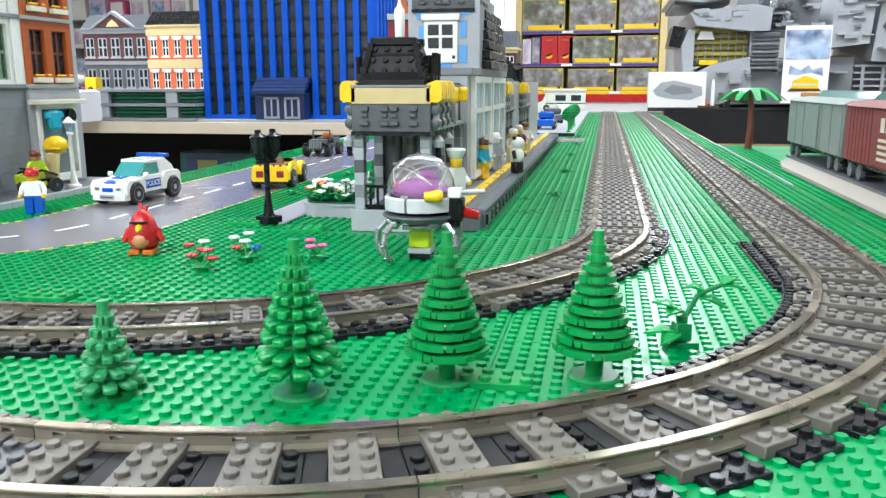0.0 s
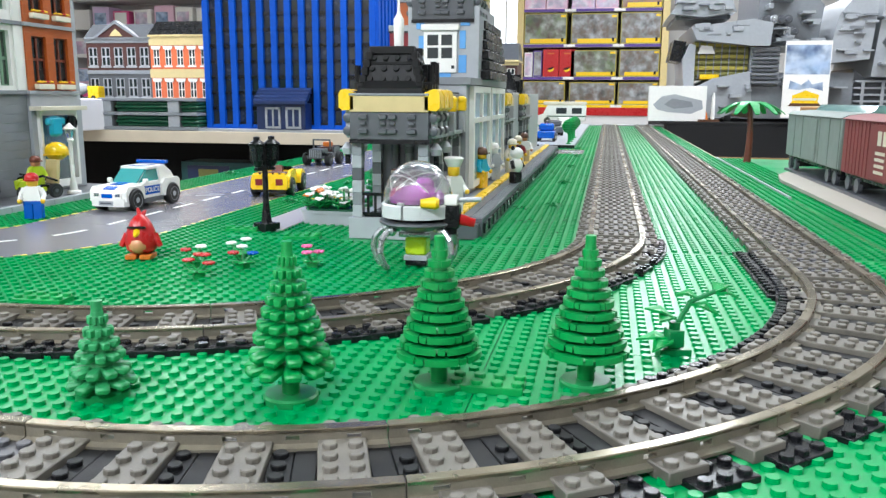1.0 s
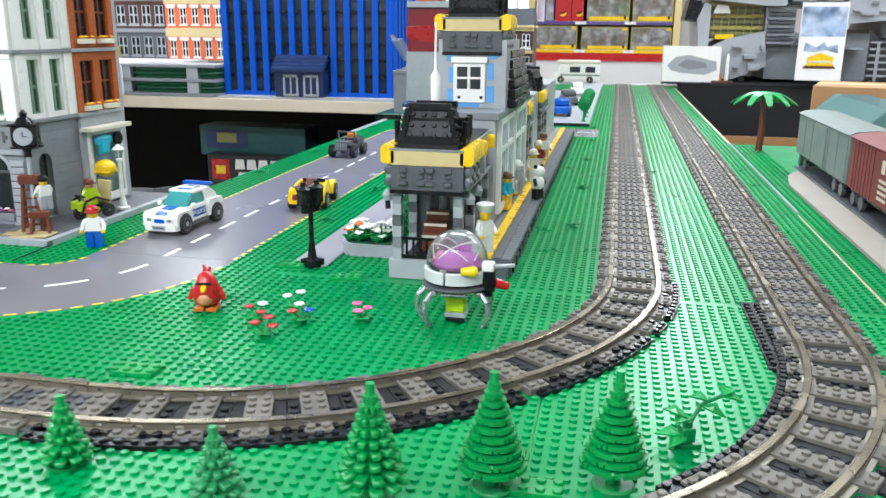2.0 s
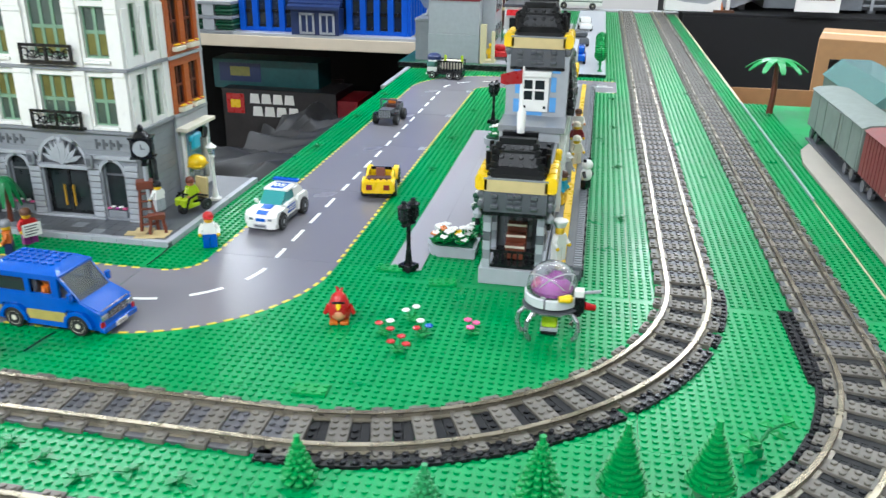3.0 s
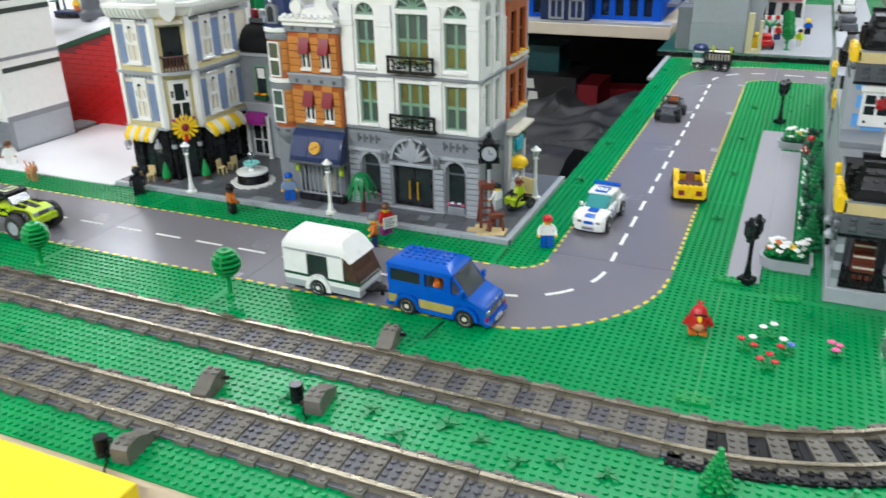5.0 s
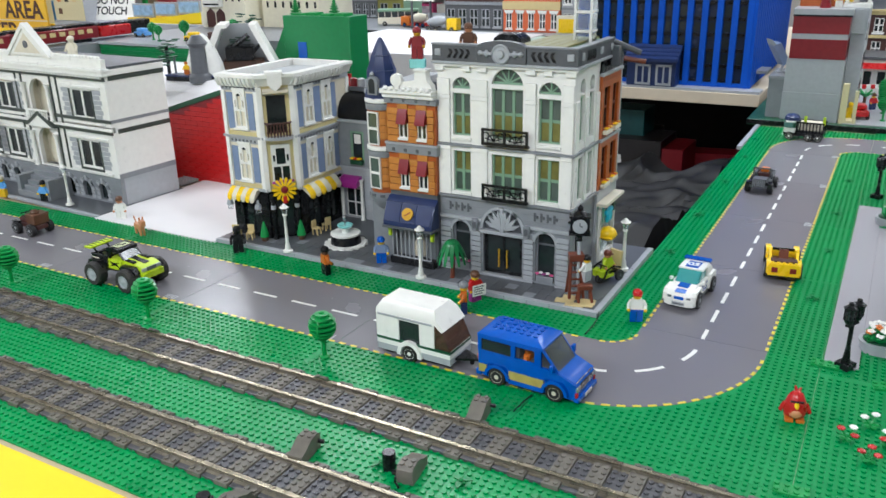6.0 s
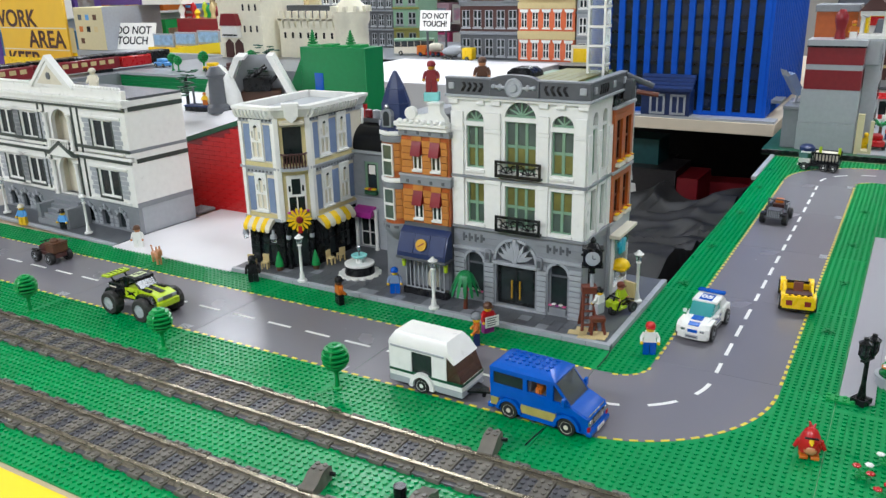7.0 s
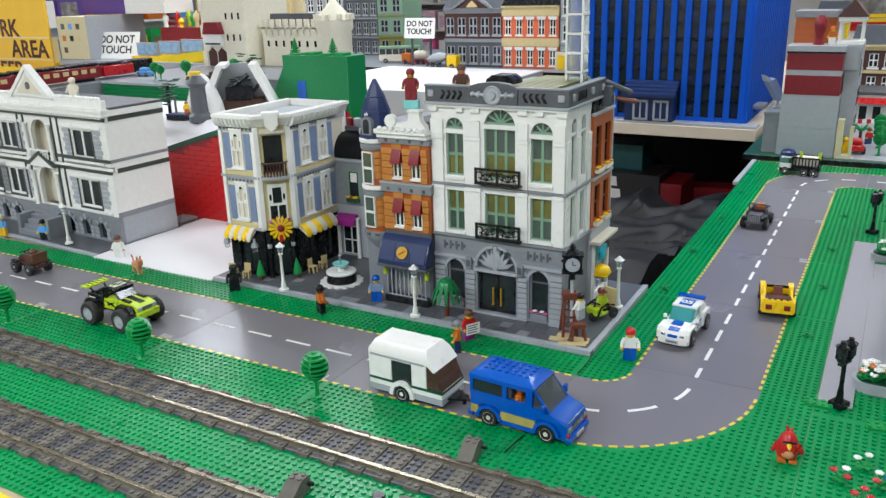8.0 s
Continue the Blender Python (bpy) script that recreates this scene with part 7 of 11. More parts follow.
BALUSTER = M(DKBROWN).lathe([(0.2, 0), (0.12, 0.3), (0.24, 0.9), (0.12, 1.6), (0.2, 2.6)], n=8).mesh("baluster")
PETAL = M(YELLOW).prism([(0.7, -0.14), (2.1, -0.3), (2.5, 0.0), (2.1, 0.3), (0.7, 0.14)], -0.16, 0.16, "y").mesh("petal")
IVY = M(LEAF).prism([(0, -0.6), (0.5, -0.2), (0.8, 0.4), (0.2, 0.3), (0, 0.8), (-0.3, 0.3), (-0.8, 0.4), (-0.5, -0.2)], -0.1, 0.1, "y").mesh("ivy_leaf")
TOWER_BRICK = M(SHOPBRICK).prism([(2.95 * math.cos(radians(v)), 2.95 * math.sin(radians(v))) for v in (-12.4, -6, 0, 6, 12.4)] + [(2.6, 0.6), (2.6, -0.6)], 0.0, 1.14).mesh("brick")
cafe = thing("cafe_building", -78.2, 5, 0.8, 0, "white and sand blue brick-built corner cafe", "building")
CW, CD, CH = 9.0, 22.0, 32.2
FA, FB = facing(0, 0), facing(13.5, 4.5, 90)
FC = facing(9, 0, 45) @ place(0.35, 0)
CL = 5.65


def cafe_window(at, c, z):
    """A white frame with two tall panes, an arched light over them and a narrow light at each side."""
    xs = [c + v for v in (0, 0.35, 0.8, 1.0, 1.42, 1.58, 2.0, 2.2, 2.65, 3.0)]
    zs = [z + v for v in (0, 0.5, 3.3, 3.7, 4.1, 5.4, 6.2, 7.5)]
    gaps = {(i, 1) for i in (1, 2, 3, 5, 6, 7)} | {(i, k) for i in (3, 4, 5) for k in (3, 4, 5)} | {(1, 4), (7, 4)}
    f = part("window", lattice(M(WHITE), xs, zs, gaps, -0.3, 0.25), cafe, "white window frame with an arched light", at)
    part("pane", M(PALEPANE).box(c + 0.1, c + 2.9, 0.26, 0.32, z + 0.1, z + 7.0), f)
    am = M(WHITE)
    for i in range(8):
        a, b = math.pi * i / 8, math.pi * (i + 1) / 8
        am.prism([(c + 1.5 + q * math.cos(v), z + 6.2 + q * math.sin(v)) for q, v in ((0.5, a), (0.85, a), (0.85, b), (0.5, b))], -0.42, -0.28, "y")
    part("arch_moulding", am.mesh("arch_moulding", weld=True), f)
    arc = [(c + 1.5 + 0.5 * math.cos(math.pi * i / 8), z + 6.2 + 0.5 * math.sin(math.pi * i / 8)) for i in range(9)]
    part("arch_light", M(WINDOWDARK).prism(arc, -0.32, -0.28, "y"), f)
    part("sill", M(WHITE).box(c - 0.25, c + 3.25, -0.6, 0.1, z - 0.35, z + 0.05, 0.05), f)
    part("hood", M(WHITE).box(c - 0.1, c + 3.1, -0.45, 0.0, z + 7.3, z + 7.75, 0.05), f)


for at, wdt, cs, blues in ((FA, CW, (2.9,), ((1.05, 2.65), (6.15, 7.75))), (FB, CD - 4, (3.0, 8.7), ((1.05, 2.75), (6.3, 8.4), (12.0, 13.5)))):
    wall(cafe, "ground_floor_wall", wdt, 0, 9.6, [(c - 0.6, c + 3.8, 0.6, 8.0) for c in cs], BLACK, at, label="black cafe front")
    wall(cafe, "first_floor_wall", wdt, 9.6, 20.4, [], OFFWHITE, at, label="cream and white wall", course=40)
    wall(cafe, "second_floor_wall", wdt, 20.4, 30.6, [], OFFWHITE, at, label="cream and white wall", course=40)
    for c in cs:
        window(cafe, c - 0.6, 0.6, 4.4, 7.4, at, BLACK, WINDOWDARK, 2, 2)
        for z in (11.5, 21.9):
            cafe_window(at, c, z)
    for xa, xb in blues:
        for z in (11.3, 21.7):
            part("blue_panel", M(SANDBLUE).box(xa, xb, -0.14, 0.05, z, z + 7.0, 0.04), cafe, "sand blue wall panel", at)
    for z in (10.2, 20.5):
        part("sill_course", M(PALETAN).box(0.9, wdt - 0.9, -0.28, 0.0, z, z + 0.8, 0.05), cafe, "pale yellow-tan sill course", at)
    for z in (19.0, 29.1):
        fz = part("frieze", M(LGREY).box(0, wdt, -0.2, 0.1, z, z + 1.0, 0.03), cafe, "light grey frieze", at)
        for k in range(int(min(wdt, 15.5) / 0.95)):
            part("frieze_boss", FRIEZE_BOSS, fz, at=place(0.6 + 0.95 * k, -0.2, z + 0.5))
    ledge(cafe, wdt, 20.0, 0.5, 0.45, LGREY, at)
    ledge(cafe, wdt, 9.6, 0.6, 0.4, LGREY, at)
    n = 6
    L_ = min(wdt, 13.6) * 0.76
    aw = part("awning", M(OFFWHITE).prism([(-2.1, 8.1), (-2.0, 8.7), (-1.0, 9.8), (0.0, 10.2), (0.0, 9.6)], 0.4, 0.4 + L_, "x"), cafe, "yellow and white striped awning", at)
    for k in range(n):
        x0, x1 = 0.4 + L_ * k / n, 0.4 + L_ * (k + 1) / n
        sc = M(YELLOW if k % 2 == 0 else OFFWHITE).prism([(-2.16, 8.3), (-2.06, 8.76), (-1.04, 9.88), (0.0, 10.28), (0.0, 10.2), (-1.0, 9.8), (-2.02, 8.68), (-2.1, 8.3)], x0, x1 - 0.02, "x")
        xm, q = (x0 + x1) / 2, (x1 - x0) / 2 - 0.02
        sc.prism([(xm + q * math.cos(math.pi + math.pi * i / 8), 8.35 + 0.75 * math.sin(math.pi + math.pi * i / 8)) for i in range(9)], -2.24, -2.06, "y")
        part("stripe", sc, aw, "yellow stripe" if k % 2 == 0 else "white stripe")
    prof = [(-0.25, 30.1), (-0.4, 30.3), (-0.7, 31.0), (-1.15, 31.6), (-1.3, 31.75), (-1.3, 32.3), (0.8, 32.3), (0.8, 30.1)]
    cor = part("cornice", M(WHITE).prism(prof, -0.5, wdt + 0.4, "x"), cafe, "white moulded cornice", at)
    for k in range(int(min(wdt, 16) / 0.95)):
        part("scallop", SCALLOP, cor, at=place(0.35 + 0.95 * k, 0, 30.1))
    for xa, xb in ((0.0, 0.9), (wdt - 0.9, wdt)):
        part("pilaster", M(WHITE).box(xa, xb, -0.4, 0.0, 10.2, 29.1, 0.06), cafe, "", at)
    if wdt < 12:
        for k, px in enumerate((0.3, 7.6)):
            lp = part("hanging_lamp", M(LGREY).lathe([(0.25, 6.4), (0.75, 6.5), (0.55, 7.3), (0.3, 7.4), (0.2, 8.2)], px, -1.5, 10), cafe, "pale grey hanging lamp", at)
            part("lamp_glass", M(GLASS).lathe([(0.5, 5.6), (0.55, 6.4)], px, -1.5, 10), lp)
wall(cafe, "corner_bay", CL, 0, 9.6, [(1.2, 4.4, 0.2, 7.6)], BLACK, FC, label="black corner entrance")
window(cafe, 1.2, 0.2, 3.2, 7.4, FC, BLACK, WINDOWDARK, 2, 1)
for px in (0.5, 5.1):
    part("entrance_column", M(BLACK).lathe([(0.6, 0), (0.45, 0.6), (0.4, 7.6), (0.6, 8.4), (0.6, 9.4)], px, -0.6, 12), cafe, "black round column", FC)
    part("column_band", M(LGREY).lathe([(0.47, 6.2), (0.5, 6.6), (0.47, 7.0)], px, -0.6, 12), cafe, "silver column band", FC)
wall(cafe, "corner_bay", CL, 9.6, 20.4, [(1.0, 4.65, 11.4, 18.8)], PALETAN, FC, label="pale yellow-tan corner bay", course=40)
cx_ = [1.0, 1.3, 1.75, 1.95, 2.7, 2.95, 3.7, 3.9, 4.35, 4.65]
f = part("window", lattice(M(WHITE), cx_, [11.2, 11.6, 14.6, 15.0, 15.6, 16.9, 18.2, 18.9], {(i, 1) for i in (1, 2, 3, 5, 6, 7)} | {(i, k) for i in (3, 4, 5) for k in (3, 4, 5)} | {(1, 4), (7, 4)}, -0.4, 0.1), cafe, "white bay window frame", FC)
part("pane", M(WINDOWDARK).box(1.1, 4.55, 0.12, 0.2, 11.3, 18.7), f)
wall(cafe, "corner_bay", CL, 20.4, 30.6, [(1.0, 4.65, 21.0, 28.4)], PALETAN, FC, label="pale yellow-tan corner bay with an open balcony", course=40)
part("bay_pane", M(WINDOWDARK).box(1.0, 4.65, 0.8, 0.88, 21.0, 28.4), cafe, "dark balcony door", FC)
part("balcony_hood", M(OFFWHITE).prism([(-1.5, 28.9), (-1.5, 29.3), (0, 29.6), (0, 28.3)], 0.5, 5.15, "x"), cafe, "cream hood over the balcony", FC)
for px in (-0.7, CL - 0.3):
    part("bay_pilaster", M(WHITE).box(px, px + 1.0, -0.5, 0.3, 9.8, 30.0, 0.08), cafe, "white corner pilaster", FC)
b = part("balcony", M(LGREY).prism([(0.0, -0.1), (0.3, -1.3), (1.4, -1.9), (4.25, -1.9), (5.35, -1.3), (5.65, -0.1)], 20.0, 20.6), cafe, "grey balcony floor", FC)
part("balcony_rail", M(DKBROWN).tube([(0.4, -0.6, 23.2), (0.8, -1.35, 23.2), (1.6, -1.7, 23.2), (4.05, -1.7, 23.2), (4.85, -1.35, 23.2), (5.25, -0.6, 23.2)], 0.2, 6), b, "dark brown rail")
for k in range(8):
    part("baluster", BALUSTER, b, at=place(0.8 + 0.58 * k, -1.7 if 1 < k < 6 else -1.35, 20.6))
part("corner_cornice", M(WHITE).prism([(-0.25, 30.1), (-0.4, 30.3), (-0.7, 31.0), (-1.15, 31.6), (-1.3, 31.75), (-1.3, 32.32), (0.8, 32.32), (0.8, 30.1)], -0.9, CL + 0.9, "x"), cafe, "white corner cornice", FC)
part("crest", M(WHITE).prism([(1.5, 30.6), (2.0, 29.9), (2.82, 29.3), (3.64, 29.9), (4.14, 30.6), (4.14, 32.6), (1.5, 32.6)], -1.9, -1.25, "y").box(1.2, 4.44, -1.7, 0.6, 32.3, 32.9, 0.06), cafe, "white shield-shaped crest", FC)
sign = M(DKRED).put(Matrix.Translation((2.8, -2.1, 10.4)) @ Matrix.Rotation(math.pi / 2, 4, "X")).lathe([(0.7, -0.2), (0.7, 0.25), (0.4, 0.4)], n=16)
sg = part("flower_sign", sign, cafe, "yellow petal sign with a dark red centre", FC)
part("sign_stem", M(RED).box(2.3, 3.3, -2.2, -1.8, 7.6, 9.2, 0.15), sg, "red base of the sign")
for k in range(14):
    part("petal", PETAL, sg, at=place(2.8, -2.0, 10.4) @ Matrix.Rotation(2 * math.pi * k / 14, 4, "Y"))
bx = part("flower_box", M(LGREY).box(0.9, 4.75, -1.0, -0.1, 10.6, 11.1, 0.06), cafe, "", FC)
for k in range(6):
    part("blossom", blossom_mesh(MAGENTA), bx, at=place(1.2 + 0.65 * k, -0.6, 11.5 + 0.2 * (k % 2), 20 * k) @ Matrix.Scale(1.5, 4))
part("body", M(LGREY).box(0.9, 12.2, 5.0, 21.95, 0, 30.5).box(1.0, 8.0, 1.02, 5.0, 0, 30.5), cafe, "grey inner walls")
part("side_wall", M(OFFWHITE).box(0, 1.0, 1.02, 22, 0, 30.6), cafe)
part("roof", M(LGREY).box(0.6, 12.4, 0.9, 21.5, 30.6, 31.0), cafe, "light grey recessed roof")
part("roof_rim", M(WHITE).box(-0.9, 0.4, 0.9, 22, 30.6, 32.3, 0.05).box(0.45, 12.0, 21.4, 22.4, 30.6, 32.3, 0.05), cafe, "white roof rim")

mid = thing("courtyard_house", -66.0, 23.2, 0.8, 0, "narrow grey set-back house with a dark curved roof", "building")
mid.matrix_world = mid.matrix_world @ Matrix.Diagonal((1, 1, 0.88, 1))
A = facing(0, 0)
wall(mid, "front_wall", 20, 0, 12.2, [(2.2, 6.4, 0.3, 10.2, True), (9, 13, 0.3, 8.0, True), (15, 18.6, 1.0, 7.4)], LGREY, A, label="light grey ground floor wall")
wall(mid, "front_wall", 20, 12.8, 23.6, [(4.2, 7.6, 14.0, 21.4), (12.0, 15.0, 14.0, 21.4)], MGREY, A, label="mid grey upper wall", course=40)
for xa, z, w, h in ((2.2, 0.3, 4.2, 7.0), (9.0, 0.3, 4.0, 7.4), (15, 1.0, 3.6, 6.4)):
    window(mid, xa, z, w, h, A, WHITE, WINDOWDARK, 2, 2, bar=0.3)
for xa in (4.2, 12.0):
    w = 3.4 if xa < 5 else 3.0
    f = window(mid, xa, 14.0, w, 7.4, A, SANDGREEN, WINDOWDARK, 1, 1, 0.1, bar=1.1, label="sand green window frame")
    part("blind", M(PAPER).box(xa + 0.9, xa + w - 0.9, 0.15, 0.25, 18.4, 20.6), f, "white blind")
    b = part("flower_box", M(DKGREEN).box(xa + 0.2, xa + w - 0.2, -0.9, 0.0, 13.6, 14.6, 0.1), mid, "", A)
    for k in range(3):
        part("blossom", blossom_mesh((YELLOW, RED, YELLOW)[k]), b, at=place(xa + 0.8 + 0.8 * k, -0.6, 15.0, 20 * k) @ Matrix.Scale(1.6, 4))
cur = [(0.2, 23.9), (0.2, 25.0)] + [(0.2 + 5.0 * (1 - math.cos(v)), 25.0 + 4.8 * math.sin(v)) for v in (0.3, 0.6, 0.9, 1.2, 1.5)] + [(7.0, 29.8), (7.0, 23.9)]
part("curved_roof", M(ROOFBLACK).prism(cur, 0, 20, "x"), mid, "black curved roof")
part("roof_rail", M(DGREY).box(0.6, 19.4, 4.0, 4.4, 29.8, 30.8, 0.05), mid)
for k in range(4):
    part("chimney_pot", M(DKRED if k == 0 else LGREY).lathe([(0.8, 29.6), (0.8, 32.4), (0.5, 32.6)], 2.0 + 1.9 * k, 5.6, 10), mid, "red chimney pot" if k == 0 else "grey chimney pot")
aw = part("purple_awning", M(MAGENTA).prism([(-2.2, 8.2), (-2.1, 9.4), (-1.0, 10.4), (0, 10.6), (0, 9.0)], 2.0, 6.6, "x"), mid, "purple shop awning")
for px in (1.9, 6.9):
    part("door_column", M(WHITE).lathe([(0.55, 0), (0.4, 0.5), (0.36, 9.4), (0.6, 10.0)], px, -0.7, 10), mid, "white column", A)
part("body", M(MGREY).box(0, 20, 1.0, 7, 0, 23.6), mid)
ledge(mid, 20, 12.2, 0.6, 0.4, LGREY, A)
ledge(mid, 20, 23.4, 0.6, 0.6, LGREY, A)
for k in range(9):
    part("ivy_leaf", IVY, mid, at=place(0.7 + 0.5 * math.sin(k * 2.3), -0.5, 4.5 + 1.1 * k, 70 * k))

shop = thing("music_shop", -46.4, 6, 0.8, 0, "orange-brown brick-built shop with a blue-roofed round tower", "building")
A = facing(5.3, 0)
SW = 9.5
wall(shop, "ground_floor_wall", SW, 0, 13.4, [(0.6, 8.9, 1.0, 8.0)], DGREY, A, label="dark grey shop front")
part("shop_plinth", M(BLACK).box(0.2, SW - 0.2, -1.5, 0, 0, 1.3, 0.06), shop, "black plinth", A)
grid = lattice(M(LGREY), [v for i in range(10) for v in (0.6 + 0.88 * i, 0.78 + 0.88 * i)], [1.3, 1.5, 7.2, 7.5], {(i, 1) for i in range(1, 19, 2)}, -1.2, -1.0)
g = part("window_grating", grid, shop, "light grey upright window bars", A)
for px in (0.3, 9.0):
    part("shop_lantern", M(LIME).box(px - 0.25, px + 0.4, -1.6, -1.0, 5.2, 7.2, 0.1), shop, "yellow lantern", A)
part("display", M(OFFWHITE).lathe([(1.2, 1.4), (1.5, 3.2), (0.9, 4.4), (0.5, 5.4), (0.6, 6.2), (0.1, 6.6)], 10.6, 1.2, 12), shop, "cream display shape behind the bars")
part("lit_interior", M(TAN).box(6.0, 14.0, 4.0, 4.1, 1.0, 8), shop)
aw = part("shop_awning", M(DKBLUE).prism([(-2.6, 7.6), (-2.6, 8.3), (-1.3, 11.6), (0.0, 12.6), (0.0, 7.6)], -0.2, SW + 0.2, "x"), shop, "dark blue awning with gold emblem", A)
part("awning_rim", M(DGREY).box(-0.4, SW + 0.4, -2.8, 0, 7.1, 7.6, 0.06), aw, "dark grey rim")
for x0, x1 in ((0.1, 3.1), (3.3, 6.2), (6.4, 9.4)):
    part("awning_panel", M(DKBLUE).prism([(-2.66, 8.5), (-1.36, 11.7), (-1.2, 11.7), (-2.5, 8.4)], x0, x1, "x"), aw, "glossy blue panel")
em = M(GOLD).put(Matrix.Translation((4.75, -2.2, 10.0)) @ Matrix.Rotation(math.pi / 2 - 0.37, 4, "X"))
em.lathe([(0.6, 0), (1.1, 0), (1.1, 0.25), (0.6, 0.25)], n=16)
em.put().use(DKRED).rod((4.2, -2.45, 9.7), (5.3, -2.2, 10.4), 0.18, 6)
part("awning_emblem", em, aw, "gold and red ring emblem")
BRK = {w: M(SHOPBRICK).box(0, w, 0, 0.4, 0.04, 1.14, 0.05).mesh("brick") for w in (2.2, 1.7, 1.3)}
for fl, (za, zb) in enumerate(((13.4, 20.4), (22.2, 29.0))):
    hs = [(2.3, 4.1, za + 0.9, za + 5.2), (6.0, 7.8, za + 0.9, za + 5.2)]
    w = wall(shop, "upper_wall", SW, za, zb, hs, DKORANGE, A, label="ochre brick wall", course=40)
    for k in range(int((zb - za) / 1.2)):
        for cx, bw in ((0.02, 2.2), (4.22, 1.7), (7.9, 1.3)):
            part("brick", BRK[bw], w, at=place(cx + (0.1 if k % 2 else 0.0), -0.3, za + 1.2 * k + 0.1))
    for xa in (2.3, 6.0):
        if zb - za > 6:
            f = window(shop, xa, za + 0.9, 1.8, 4.3, A, WHITE, WINDOWDARK, 2, 1, -0.1, bar=0.32)
            part("sill", M(WHITE).box(xa - 0.15, xa + 1.95, -0.5, 0.1, za + 0.5, za + 0.9, 0.05), f)
        part("window_awning", M(DKRED).prism([(-1.1, za + 3.4), (-1.0, za + 3.9), (-0.1, za + 6.3), (0, za + 6.3), (0, za + 3.6)], xa - 0.05, xa + 1.85, "x"), shop, "dark red window awning", A)
        part("brick_lintel", M(SHOPBRICK).box(xa - 0.1, xa + 1.9, -0.28, 0.0, za + 5.9, zb, 0.04), shop, "", A)
for z in (20.4, 29.0):
    lg = ledge(shop, SW, z, 1.6 if z < 25 else 1.0, 0.4, MGREY, A, label="grey band with small bosses")
    for k in range(4):
        part("boss", FRIEZE_BOSS, lg, at=place(1.2 + 2.4 * k, -0.4, z + 0.6) @ Matrix.Scale(1.3, 4))
ledge(shop, SW, 21.9, 0.35, 0.55, LGREY, A)
cr = part("cornice", M(WHITE).box(-0.5, SW + 0.1, -0.8, 1.0, 30.0, 30.7, 0.08).box(-0.8, SW + 0.1, -1.2, 1.0, 30.7, 31.5, 0.12), shop, "white ornate cornice", A)
for k in range(8):
    part("cornice_bead", M(WHITE).ball(0.4 + 1.2 * k, -0.9, 31.6, 0.55, 0.45, 10, 6), cr)
part("crest", M(WHITE).prism([(1.6, 31.4), (9.4, 31.4), (9.2, 32.4), (8.4, 33.2), (8.2, 34.8), (6.2, 34.8), (6.0, 33.2), (4.6, 32.8), (2.6, 32.6)], -0.7, 0.7, "y").box(5.9, 8.5, -0.9, 0.9, 34.6, 35.0, 0.06), cr, "white stepped crest")
part("crest_scroll", M(WHITE).put(Matrix.Translation((2.6, -0.6, 33.0)) @ Matrix.Rotation(math.pi / 2, 4, "X")).lathe([(0.5, -0.5), (1.1, -0.4), (1.1, 0.4), (0.5, 0.5)], n=14), cr, "white scroll")
part("body", M(MGREY).box(0.5, 14.6, 1.02, 21, 0, 30), shop)
part("roof", M(LGREY).box(0.0, 14.7, 1.0, 21.5, 30, 31.0), shop, "light grey roof")
part("roof_grille", M(DGREY).box(9.6, 14.4, 2.6, 12, 31.0, 32.6, 0.08), shop, "dark roof grille")
TX, TY = 2.9, 2.4
tower = part("round_tower", M(DKORANGE).cyl(TX, TY, 12.6, 29.0, 2.75, 16), shop, "orange round corner tower")
for z0 in (13.6, 22.4):
    for k in range(5):
        for a in (-64, -38, -12, 160, 186):
            part("brick", TOWER_BRICK, tower, at=place(TX, TY, z0 + 1.24 * k + 0.05, a))
part("tower_corbel", M(MGREY).lathe([(0.7, 7.6), (1.0, 8.6), (2.0, 9.8), (2.9, 11.0), (3.1, 11.6), (3.1, 12.6)], TX, TY, 16), shop, "grey tapering corbel")
for k in range(10):
    part("corbel_slot", M(DGREY).box(2.95, 3.16, -0.45, 0.45, 11.8, 12.3, 0.03), shop, at=place(TX, TY, 0, 36 * k))
for z in (20.2, 28.6):
    part("tower_band", M(WHITE).lathe([(2.9, z), (3.25, z + 0.2), (3.25, z + 0.7), (3.0, z + 0.9)], TX, TY, 16), shop, "white ring moulding")
    part("tower_band", M(MGREY).lathe([(3.05, z - 1.1), (3.12, z - 1.0), (3.12, z - 0.1), (3.0, z)], TX, TY, 16), shop, "grey ring moulding")
for z in (13.4, 21.4):
    for a in (-97,):
        at = place(TX + 2.75 * math.cos(radians(a)), TY + 2.75 * math.sin(radians(a)), 0, a + 90)
        window(shop, -1.2, z, 2.4, 5.8, at, WHITE, PALEPANE, 1, 2, -0.35, bar=0.45)
sp = part("spire", M(DKBLUE).lathe([(3.1, 29.4), (3.1, 30.0), (2.75, 31.2), (2.6, 34.0), (1.7, 36.6), (0.9, 38.4), (0.3, 39.5), (0.05, 39.6)], TX, TY, 8), shop, "dark blue pointed spire")
for z, q in ((31.3, 2.78), (34.1, 2.62), (36.6, 1.75)):
    part("spire_joint", M(DKBLUE).lathe([(q, z - 0.1), (q + 0.06, z), (q, z + 0.1)], TX, TY, 8), sp)
dm = part("spire_window", M(MGREY).box(TX - 1.0, TX + 1.0, -0.9, 0.2, 30.2, 32.4, 0.06).prism([(TX + math.cos(math.pi * i / 8), 32.4 + 1.0 * math.sin(math.pi * i / 8)) for i in range(9)], -0.9, 0.2, "y"), shop, "grey arched dormer")
